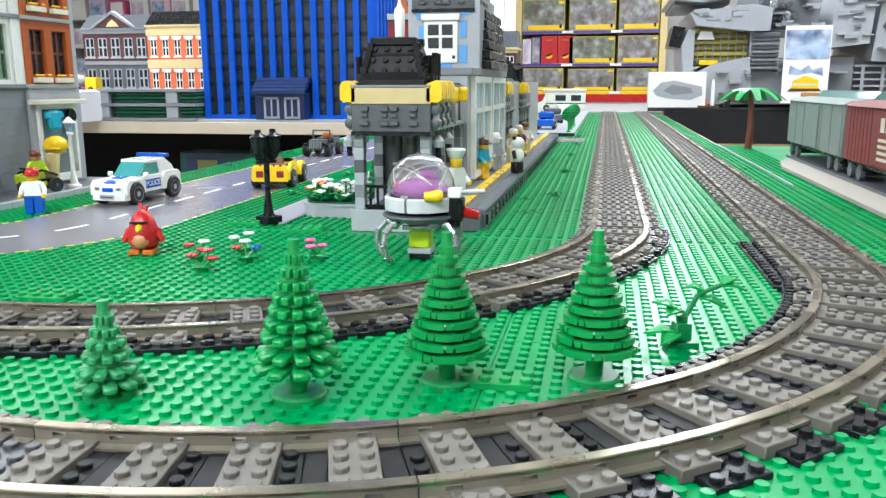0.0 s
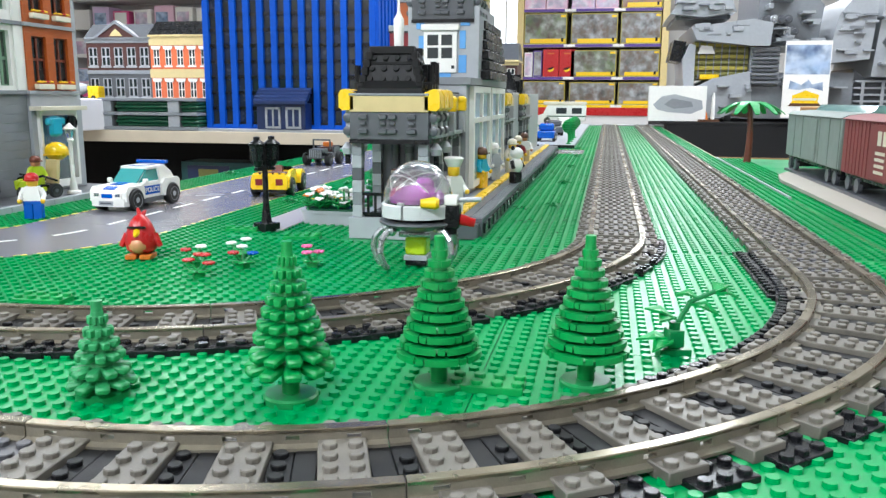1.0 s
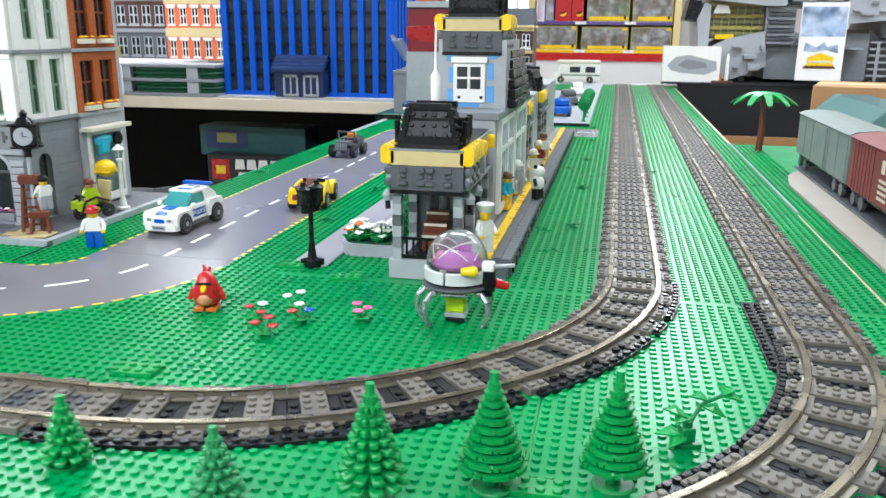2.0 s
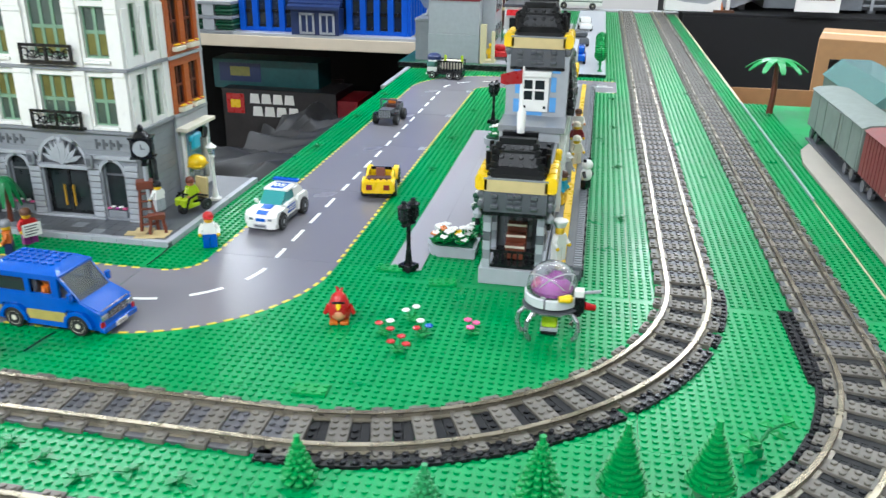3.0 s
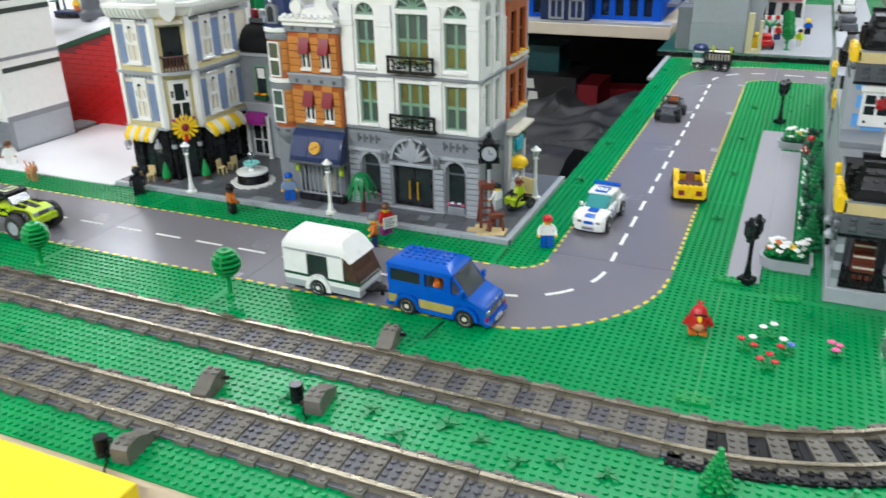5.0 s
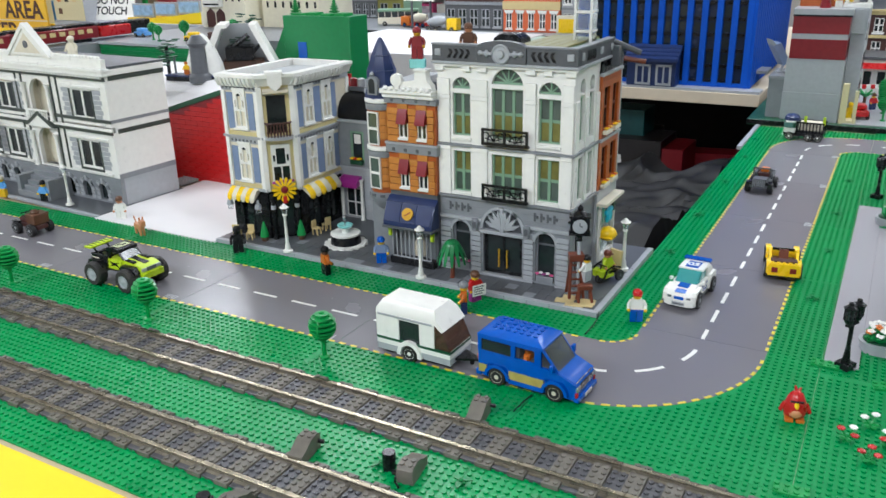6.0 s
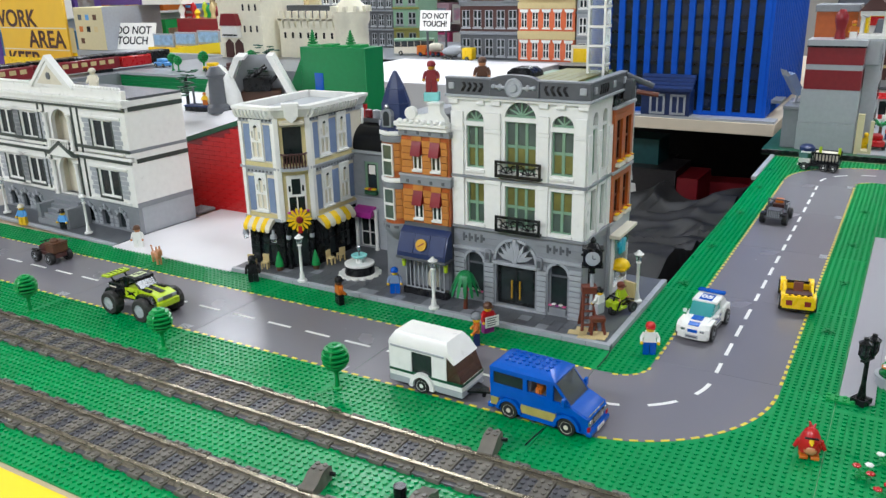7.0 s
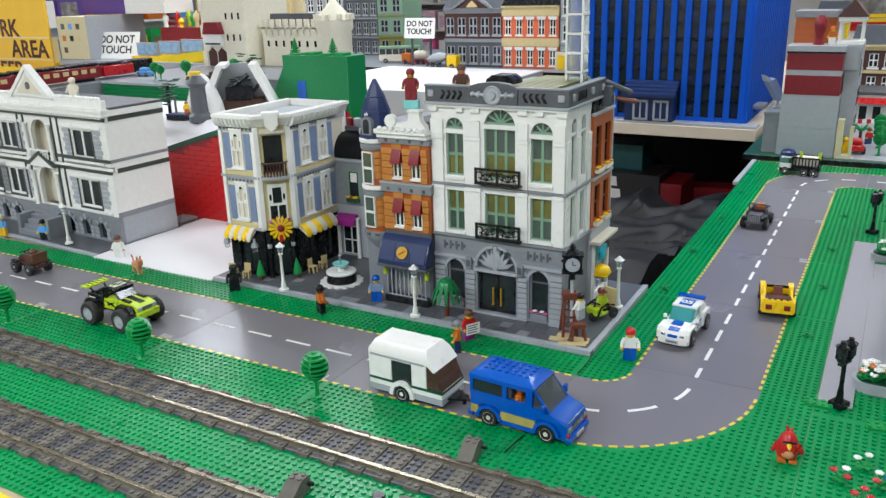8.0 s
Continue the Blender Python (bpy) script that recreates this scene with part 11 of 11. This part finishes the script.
def freight_car(x, y, length, material, label, ink):
    t = thing("freight_car", x, y, 1.4, 0, label, "freight car", "freight cars on the side track")
    part("body", M(material).box(0, 7.6, 0, length, 2.3, 10.0, 0.12), t)
    part("roof", M(material).prism([(-0.3, 10.0), (7.9, 10.0), (6.8, 10.5), (3.8, 10.8), (0.8, 10.5)], -0.2, length + 0.2, "y"), t, "ridged roof")
    for k in range(int(length / (1.6 if ink else 6.0))):
        step = 1.6 if ink else 6.0
        part("side_rib", M(material).box(-0.1, 0.0, 0.6 + step * k, 0.8 + step * k, 2.5, 9.8), t)
    part("sliding_door", M(material).box(-0.3, 0.0, length * 0.38, length * 0.62, 2.6, 9.6, 0.05), t)
    for k in range(3 if ink else 0):
        part("painted_mark", M(OFFWHITE).box(-0.36, -0.3, length * 0.42 + k * 2.1 - 1, length * 0.42 + k * 2.1 + 0.4, 7.0, 8.8), t, "white painted bar")
    for k in range(4 if ink else 0):
        part("painted_mark", M(OFFWHITE).box(-0.36, -0.3, length * 0.46, length * 0.56, 3.4 + 0.8 * k, 3.8 + 0.8 * k), t, "white painted bar")
    part("underframe", M(BLACK).box(0.6, 7.0, 0.4, length - 0.4, 1.7, 2.3), t)
    for by in (5.0, length - 5.0):
        b = part("bogie", M(BLACK).box(0.5, 7.1, by - 3.2, by + 3.2, 0.6, 1.6, 0.1), t)
        for wy in (by - 2.2, by + 2.2):
            w = M(DGREY).put(Matrix.Translation((0.6, wy, 0.9)) @ Matrix.Rotation(math.pi / 2, 4, "Y")).lathe([(1.05, -0.3), (1.05, 0.3)], n=14)
            part("wheel", w, b)
    return t


freight_car(104, 51, 37, GREYGREEN, "weathered grey-green toy boxcar with ribbed sides", False)
freight_car(104, 13, 36.6, BOXRED, "weathered brown-red toy boxcar with white painted marks", True)
freight_car(104, -25, 36.6, BOXRED, "weathered brown-red toy boxcar with white painted marks", True)
t = thing("glass_house", 114.5, 82, 0.0, 0, "pale green clear roofed toy hall", "building")
part("walls", M(GREYGREEN).box(0, 14, 0, 40, 0.9, 9, 0.1), t)
part("roof", M(AQUAGLASS).prism([(-0.5, 9), (14.5, 9), (10.5, 13), (3.5, 13)], -0.5, 40.5, "y"), t, "pale green clear roof")
t = thing("cardboard_box", 124, 172, -95, -16, "large closed brown cardboard box", "box")
part("carton", M(CARTON).box(0, 70, 0, 30, 0, 107, 0.2).use(TANBOX).box(0.2, 69.8, 13.5, 16.5, 107, 107.1), t)
part("handle_hole", M(BLACK).box(4, 7, -0.15, 0, 92, 101), t, "dark hand hole")
t = thing("cardboard_box", 92, 134, -97, 0, "open brown cardboard box", "box")
part("carton", M(CARTON).box(6, 31, 0, 0.5, 2.05, 95).box(6, 31, 26, 26.5, 2.05, 95).box(6, 6.5, 0.5, 26, 2.05, 95).box(30.5, 31, 0.5, 26, 2.05, 95).box(6.5, 30.5, 0.5, 26, 2.05, 3), t)
t = thing("display_table", 0, 0, 0, 0, "black draped display table", "table", kind="structure")
part("drape", M(FABRIC).box(98.5, 330, 330, 331.5, -95, 1.5), t, "black hanging drape")
part("table_top", M(FABRIC).box(98, 330, 330.5, 520, 1.5, 3, 0.2), t, "black cloth table top")
part("side_drape", M(FABRIC).box(98.4, 100, 331.6, 520, -95, 1.4), t)
sh = thing("model_spaceship", 0, 0, 3.0, 0, "very large light grey brick-built spaceship model", "model spaceship")
hulls = [("lower_hull", [(103, 12), (120, 21), (137, 24.5), (139, 8), (124, 1.6), (108, 1.6)], 346, 420, LGREY), ("cheek", [(106.5, 15.8), (111, 17), (111, 37), (108, 38), (105, 30)], 347, 400, LGREY),
         ("upper_hull", [(108, 45.5), (137, 49), (146, 47), (145, 36.4), (136.8, 36.4), (111, 39.4)], 343, 420, LGREY), ("top_hull", [(98, 52), (103, 59.5), (126, 59.5), (129, 52.5), (114, 50.2)], 345, 420, LGREY),
         ("top_shadow_plate", [(101, 49.8), (127, 50), (127, 51.9), (101, 51.9)], 352, 420, DGREY), ("rib_block", [(137.2, 18), (151, 18), (151, 36), (137.2, 36)], 349, 420, LGREY),
         ("mid_block", [(139.2, 1.6), (186, 1.6), (186, 24), (151.2, 24), (151.2, 17.8), (139.2, 17.8)], 352, 420, MGREY), ("engine_block", [(146.2, 37), (168, 37), (170, 56), (160, 66), (140, 66), (140, 49.6), (146.2, 48)], 352, 420, MGREY),
         ("rear_slope", [(171, 28), (190, 30), (192, 56), (182, 60), (175, 50)], 344, 420, LGREY), ("rear_panel", [(192.4, 22), (240, 20), (240, 62), (196, 62)], 348, 420, LGREY),
         ("window_block", [(186.4, 1.6), (240, 1.6), (240, 19.6), (192, 21.6), (186.4, 26)], 356, 420, DGREY), ("nose", [(99, 30), (105, 29), (107, 39), (101, 40)], 352, 380, BLACK)]
for nm, poly, y0, y1, c in hulls:
    part(nm, M(c).prism(poly, y0, y1, "y"), sh)
bay = part("cargo_bay", M(OLIVE).box(111.2, 137, 353.5, 400, 21, 39.2), sh, "olive ribbed cargo bay")
for k in range(6):
    part("bay_slat", M(CARDOLIVE if k % 2 else OLIVE).box(111.4, 136.8, 351.6, 353.4, 22.4 + 2.8 * k, 24.2 + 2.8 * k, 0.2), bay, "olive bay slat")
for k in range(7):
    part("bay_rib", M(MGREY).box(113 + 3.6 * k, 113.5 + 3.6 * k, 351.0, 351.5, 21, 39), bay, "grey bay rib")
part("bay_window", M(PAPER).prism([(112.4, 33), (120.5, 33), (119, 36.6), (114, 37)], 348.6, 350.9, "y"), bay, "bright bay window")
part("bay_light", M(YELLOW).box(114, 123, 348.6, 350.9, 20.6, 23, 0.2), bay, "yellow bay fitting")
for k in range(9):
    part("rib", M(DGREY if k % 2 else MGREY).box(138, 150.4, 346.5, 348.9, 18.6 + 1.9 * k, 19.7 + 1.9 * k, 0.1), sh, "horizontal hull rib")
for k in range(6):
    part("window_bar", M(LGREY).box(187, 240, 353, 355.9, 3.4 + 3.2 * k, 4.4 + 3.2 * k, 0.1), sh, "grey window bar")
for k in range(4):
    part("window_post", M(LGREY).box(190 + 9 * k, 191.4 + 9 * k, 352.4, 352.9, 1.6, 20), sh, "grey window post")
part("hexagon_hatch", M(DGREY).prism([(196, 38), (199, 34), (206, 33), (209, 37), (206, 43), (199, 43)], 347, 347.9, "y"), sh, "dark hexagonal hatch")
for k in range(9):
    a = 0.7 * k
    part("engine_disc", M(DGREY if k % 3 else CHROME).put(Matrix.Translation((143.5 + 3.2 * (k % 5), 349.0, 43.5 + 5.5 * (k // 5))) @ Matrix.Rotation(math.pi / 2, 4, "X")).lathe([(2.0, -2.8), (2.2, -2.4), (2.2, 1.0), (1.2, 1.2), (1.0, 2.0)], n=14), sh, "round engine detail")
rr = random.Random(9)
for k in range(64):
    x0, z0 = rr.choice(((109, 134, 41, 46), (122, 136, 6, 20), (100, 124, 53, 57), (174, 188, 32, 52), (194, 232, 24, 56), (152, 184, 4, 20), (142, 166, 38, 60))), 0
    px, pz = rr.uniform(x0[0], x0[1]), rr.uniform(x0[2], x0[3])
    part("hull_panel", M(LGREY if k % 4 else MGREY).box(px, px + rr.uniform(2, 7), 341.5 + rr.uniform(0, 1.2), 353, pz, pz + rr.uniform(0.6, 2.6), 0.12), sh)
for xa, xb, zt in ((112, 115, 8), (128, 131, 4), (190, 194, 2)):
    part("landing_leg", M(MGREY).box(xa, xb, 356, 360, -0.2, zt, 0.2), sh)
t = thing("poster", 148.9, 326, 4, 0, "white poster board with a blue picture and yellow badge", "poster")
part("board", M(PAPER).box(0, 20, 0, 0.8, 1.6, 36.5, 0.05), t)
part("picture", M(PRINTSKY).box(0.4, 19.6, -0.1, 0, 21.4, 34.6), t, "blue printed picture")
part("badge", M(YELLOW).prism([(3.4, 7.4), (16.6, 7.4), (15.6, 9.4), (16, 12.2), (12.6, 13.2), (10, 14.2), (7, 12.8), (4.4, 11.8), (4.6, 9.4)], -0.12, 0, "y").use(OFFWHITE).box(5, 15, -0.16, -0.12, 9.6, 10.6).use(BROWN).prism([(2.6, 7.0), (17.4, 7.0), (16.2, 8.3), (3.8, 8.3)], -0.2, -0.12, "y"), t, "yellow printed badge")
part("sketch", M(PRINTSKY).prism([(2.5, 14.8), (7, 14.4), (12, 15.4), (17.5, 14.0), (17, 18), (12.6, 16.8), (11, 19), (8, 16.6), (3, 18.6)], -0.1, 0, "y"), t, "faint blue printed sketch")
t = thing("product_box", 89.5, 336, 3.2, 0, "white printed carton with a grey ship picture", "box")
part("carton", M(PAPER).box(0, 27, 0, 10, 0, 17, 0.1), t)
part("picture", M(LGREY).prism([(2, 8), (6, 12), (12, 13), (25, 10), (25.5, 6), (20, 3.6), (9, 4.4), (4, 5.6)], -0.12, 0, "y").use(MGREY).prism([(7, 8), (11, 11), (20, 9.4), (21, 7), (12, 6)], -0.16, -0.1, "y"), t, "grey printed ship shape")
t = thing("small_model", 118, 338, 3.0, 0, "small orange and tan model on a dark base", "model")
part("base", M(BROWN).box(-5, 5, -3, 3, 0, 1.2, 0.1), t)
part("figure", M(ORANGE).lathe([(2, 1.2), (1.4, 4), (0.4, 6)], -2, 0, 10).use(WHITE).lathe([(1, 1.2), (0.8, 12), (0.2, 14)], 2, 0, 10), t)
# shelving with boxed sets
shf = thing("shelving_unit", 0, 900, 0, 0, "tall shop shelving with violet edges full of boxed sets", "shelves")
ROWS = [(6.6, 33.5), (38.6, 70.4), (75.8, 111.4), (115.6, 150), (154, 190)]
for z, top in ROWS:
    part("shelf", M(PAPER).box(-31, 126, 0.2, 62, z - 3.6, z - 0.1, 0.1), shf, "pale shelf board")
    part("shelf_edge", M(PURPLE if z > 8 else YELLOW).box(-31, 126, -0.8, 0.1, z - 3.4, z - 0.3), shf, "violet shelf edge" if z > 8 else "yellow shelf edge")
    for tx in (20, 76):
        part("price_tag", M(PAPER).box(tx - 4, tx + 9, -1.2, -0.85, z - 3.2, z - 0.4), shf, "white price tag")
for x0 in (-35, 130.5):
    part("upright", M(UPRIGHT).box(x0 - 3.8, x0 + 3.8, -1, 62, -95, 206, 0.1), shf, "pale yellow upright")
part("back_panel", M(WALLPAINT).box(-31, 126, 62, 64, -95, 206), shf)
part("bottom_panel", M(RED).box(-31, 126, -2, 0, -6, 3.0), shf, "red panel")
part("foot_panel", M(WALLPAINT).box(-31, 126, 0.4, 2, -95, -6.1), shf)
rr = random.Random(31)


def boxed_set(x0, x1, z, h, face, picture, strip, label, group, y=902):
    """A shop carton: card body, printed front, a yellow band along its foot and a badge."""
    t = thing("boxed_set", x0, y, z, 0, label, "box", group)
    w = x1 - x0
    part("carton", M(face).box(0, w, 0, 40, 0.1, h, 0.15), t)
    part("picture", M(picture).box(1.0, w - 1.0, -0.12, 0, 1.4, h - 1.2), t, "printed picture of a model")
    if strip:
        part("foot_band", M(strip).box(w * 0.14, w - 1.0, -0.2, -0.12, 1.2, h * 0.18), t, "bright foot band")
        part("badge", M(strip).box(w * 0.86, w - 1.4, -0.2, -0.12, h * 0.86, h * 0.94), t)
        part("age_mark", M(BLACK).box(w - 6, w - 3.4, -0.26, -0.2, h * 0.08, h * 0.2), t)
    return t


SHOWN = [PRINTGREEN, PRINTGREY, PRINTGREY, PRINTGREEN, PRINTBROWN, PRINTBROWN, PRINTGREEN, PRINTGREY]
for k, (z, top) in enumerate(ROWS):
    for j, (x0, x1) in enumerate(((-30.5, 18.8), (24, 77), (80.4, 125.6))):
        if k == 1 and j == 0:
            boxed_set(-29.6, -20, z, 28, PAPER, PRINTPALE, None, "narrow pale boxed set on the shelf", "boxed sets on the shelves")
            boxed_set(-19.4, -9, z, 30, PURPLE, PRINTGREY, None, "narrow violet boxed set on the shelf", "boxed sets on the shelves")
            for e in (0, 1):
                b = boxed_set(-7.6 + 19 * e, 10.8 + 19 * e, z, 31.4, RED, RED, None, "red boxed building set on the shelf", "boxed sets on the shelves")
                part("emblem", M(YELLOW).prism([(5, 7), (9, 8), (13.5, 10), (12, 6.5), (8, 5.4)], -0.2, -0.12, "y").use(BLACK).prism([(4, 9), (9, 10.6), (13, 12), (11, 9), (8, 8)], -0.24, -0.12, "y"), b, "black and yellow printed emblem")
                part("title_bar", M(ORANGE).box(5, 13, -0.2, -0.12, 26, 27.4), b)
            continue
        pale = k == 3 and j < 2
        half = (x0 + x1) / 2
        spans = ((x0, half - 0.4), (half + 0.4, x1)) if pale or k == 4 else ((x0, x1),)
        for a, b_ in spans:
            boxed_set(a, b_, z, top - z - rr.uniform(0, 1.5), CARDOLIVE if not pale else rr.choice((PALEPINK, LILAC, CARDOLIVE)), PRINTPALE if pale else rr.choice(SHOWN), YELLOW if not pale else None, "large boxed building set with a yellow foot band", "boxed sets on the shelves")
# added glowing panes with an invented frame, where the lit wall looks white
w = thing("window_1", -60, 984, 0, 0, "added glowing panel in a white frame, for the brightly lit wall", "window", kind="structure")
part("frame", M(WHITE).box(-33, -30, 0, 2.9, 44, 190).box(25, 28, 0, 2.9, 44, 190).box(-30, 25, 0, 2.9, 187, 190).box(-30, 25, 0, 2.9, 44, 47).box(-3.5, -1.5, 0.4, 2.6, 47, 187), w)
for xa, xb in ((-30, -3.5), (-1.5, 25)):
    part("pane", M(GLOWPANE).box(xa, xb, 1.4, 2.0, 47, 187), w, "glowing pane in place of a brightly lit wall")
# second shelving and bright shopfront further left, seen between the houses
t = thing("shelving_unit", -632, 905, -95, 0, "shop shelving with pink and white boxed sets", "shelves")
for k in range(7):
    part("shelf", M(WHITE).box(0, 240, 0, 50, 50 + 36 * k, 52 + 36 * k, 0.1), t)
part("back_panel", M(WALLPAINT).box(0, 240, 50, 52, 0, 300), t)
for k in range(7):
    for j in range(8):
        c = rr.choice([PALEPINK, LILAC, PAPER, PAPER, OFFWHITE, PINK, PALEPINK])
        u = thing("boxed_set", -632 + 4 + 29.5 * j, 907, -95 + 52 + 36 * k, 0, "boxed building set in pink and white tones on the shelf", "box", "boxed sets on the far shelves")
        part("carton", M(c).box(0, 25 + rr.uniform(-4, 2), 0, 30, 0.1, 24 + rr.uniform(-5, 4), 0.1), u)
        part("picture", M(rr.choice([PRINTPALE, PRINTPALE, PAPER, PRINTSKY])).box(2, 19, -0.15, 0, 3, 19), u, "printed picture")
# left-hand background
t = thing("shelving_unit", -620, 520, -95, 90, "shop shelving with coloured boxed sets", "shelves")
for k in range(7):
    part("shelf", M(WHITE).box(-250, 250, 0, 40, 50 + 36 * k, 52 + 36 * k, 0.1), t)
for k in range(7):
    for j in range(15):
        c = rr.choice([RED, YELLOW, PURPLE, TAN, LBLUE, ORANGE, PAPER, LEAF])
        u = thing("boxed_set", 0, 0, 0, 0, "coloured boxed building set on the side shelf", "box", "boxed sets on the side shelves")
        u.matrix_world = t.matrix_world @ place(-246 + 33 * j, 2, 52 + 36 * k)
        part("carton", M(c).box(0, 29 + rr.uniform(-5, 2), 0, 30, 0.1, 26 + rr.uniform(-6, 4), 0.1), u)
        part("picture", M(rr.choice((PRINTGREY, PRINTBROWN, PRINTGREEN, PRINTPALE))).box(3, 20, -0.15, 0, 6, 19), u, "printed picture")
t = thing("carousel_display", -342, 205, 20, 0, "red toy fairground display behind blue panels", "display")
part("platform", M(DKRED).box(8, 56, 20, 60, 0, 16, 0.2), t, "dark red platform")
part("corner_block", M(BLUE).box(56.2, 62, 18, 60, 0, 16.6, 0.2), t, "blue corner block")
for k in range(3):
    x0 = 10 + 17 * k
    f = part("panel_frame", M(LGREY).box(x0, x0 + 16, 0, 1.2, 2.2 + 1.0 * k, 9.2 + 1.0 * k, 0.1), t, "pale panel frame")
    part("panel", M(SKYPRINT).box(x0 + 1, x0 + 15, -0.2, 0, 3.2 + 1.0 * k, 8.4 + 1.0 * k), f, "blue printed panel")
part("base", M(YELLOW).box(6, 62, -1, 62, -6, 2, 0.2), t, "yellow base")
rr = random.Random(12)
for k in range(16):
    x0, s0 = 9 + 3.0 * k, rr.uniform(0.7, 1.5)
    m = M((WHITE, RED, LIME, DKRED, YELLOW, LEAF, RED, PINK, TAN, WHITE, BROWN, RED, LIME, LEAF, ORANGE, WHITE)[k])
    m.lathe([(1.5, 16), (1.0, 16 + 2 * s0), (1.9, 16 + 4 * s0), (1.5, 16 + 5.5 * s0), (0.3, 16 + 7 * s0)], x0, 24 + (k % 4) * 6, 9)
    part("ornament", m, t)
for k in range(6):
    part("lattice", M(RED).box(-6, 4, 36, 38, 13 + 3.2 * k, 14.8 + 3.2 * k, 0.1), t, "red lattice bar")
part("lattice_post", M(RED).box(-6, -4.6, 38.1, 39.5, 0, 34).box(2.6, 4, 38.1, 39.5, 0, 34), t)
for k in range(5):
    part("column", M(TAN).box(14 + 12 * k, 17 + 12 * k, 66, 69, 0, 52, 0.2), t, "cream column")
part("rear_wall", M(TANBOX).box(4, 70, 72, 74, 0, 52), t, "cream rear wall")
part("stand", M(LGREY).box(-10, 75, 0, 75, -115, -6.2), t)

# things under the back table and between the tables
t = thing("product_box", -98, 224, -95, -1, "large dark carton with a red patch and white blocks", "box")
part("carton", M(BOXDARK).box(0, 51, 0, 24, 0, 71, 0.2).use(DKRED).box(51.1, 60, 1, 24, 0, 68, 0.2), t)
part("red_patch", M(RED).box(2, 10, -0.2, 0, 60.6, 69).use(YELLOW).box(3.8, 8.2, -0.25, -0.2, 63, 66.4), t, "red square patch")
for row, (xa, step) in enumerate(((12.5, 5.2), (13.5, 5.4))):
    for k in range(4):
        part("white_print", M(PAPER).prism([(xa + step * k, 65.2 - 5.4 * row), (xa + step * k + step - 0.7, 65.2 - 5.4 * row), (xa + step * k + step - 1.2, 69.3 - 5.4 * row), (xa + step * k + 0.5, 69.3 - 5.4 * row)], -0.2, 0, "y"), t, "white printed block")
t = thing("product_box", -105, 232, -13, -1, "teal carton standing on a dark one", "box")
part("carton", M(TEALBOX).box(0, 48, 0, 16, -12.5, 0, 0.2).use(DKBLUE).box(3, 22, -0.15, 0, -9.4, -1.5).use(OLIVE).box(8, 17, -0.2, -0.15, -7, -3), t)
part("support", M(BOXDARK).box(0, 48, 19, 34, -82, -12.7, 0.2), t)
t = thing("product_box", -14, 250, -95, 8, "tall dark red carton in the shade of the table", "box")
part("carton", M(DKRED).box(-26, 0, 0, 12, 0, 62, 0.2).use(DKBLUE).box(-12, -2, -0.2, 0, 34, 60), t)
rag = M(PLASTICBAG)
nx, ny = 70, 150
vs, fs = [], []
for i in range(nx + 1):
    for j in range(ny + 1):
        px, py = -62 + 61 * i / nx, 36 + 160 * j / ny
        edge = min(i, nx - i, 10) / 10 * min(j, ny - j, 10) / 10
        wx_, wy_ = px + 14 * noise.noise(Vector((px * 0.03, py * 0.02, 4.0))), py + 18 * noise.noise(Vector((px * 0.02, py * 0.03, 9.0)))
        hz = noise.noise(Vector((px * 0.022, py * 0.018, 2.0))) * 13 + (1 - abs(noise.noise(Vector((wx_ * 0.03 + wy_ * 0.012, wy_ * 0.05, 7.0)))) * 2) * 6 + (1 - abs(noise.noise(Vector((wx_ * 0.05, wy_ * 0.11 - wx_ * 0.03, 3.0)))) * 2) * 2.6
        vs.append((px, py, -95 + (68 + hz + (px + 62) * 0.12 - max(0, py - 150) * 0.2) * (0.55 + 0.45 * edge)))
for i in range(nx):
    for j in range(ny):
        a = i * (ny + 1) + j
        fs.append((a, a + ny + 1, a + ny + 2, a + 1))
n = len(vs)
vs += [(-62, 36, -95), (-1, 36, -95), (-1, 196, -95), (-62, 196, -95)]
rag.add(vs, fs)
solid("plastic_sheet", rag, 0, 0, 0, 0, "crumpled black plastic sheeting heaped between the tables", "sheeting")
m = M(FABRIC)
m.box(-1.4, -0.4, 34, 352, -95, -3.3)
solid("table_drape", m, 0, 0, 0, 0, "black cloth hanging from the table edge", "drape", kind="structure")
m = M(FABRIC)
m.box(-62, 97, -66, -65, -95, -3.3)
solid("table_drape", m, 0, 0, 0, 0, "black cloth hanging at the front of the table", "drape", kind="structure")
m = M(LGREY)
m.box(-1.5, -0.1, 124, 156, -0.8, 0.3, 0.1)
solid("edge_board", m, 0, 0, 0, 0, "white board edge beside the road plates", "trim", kind="structure")
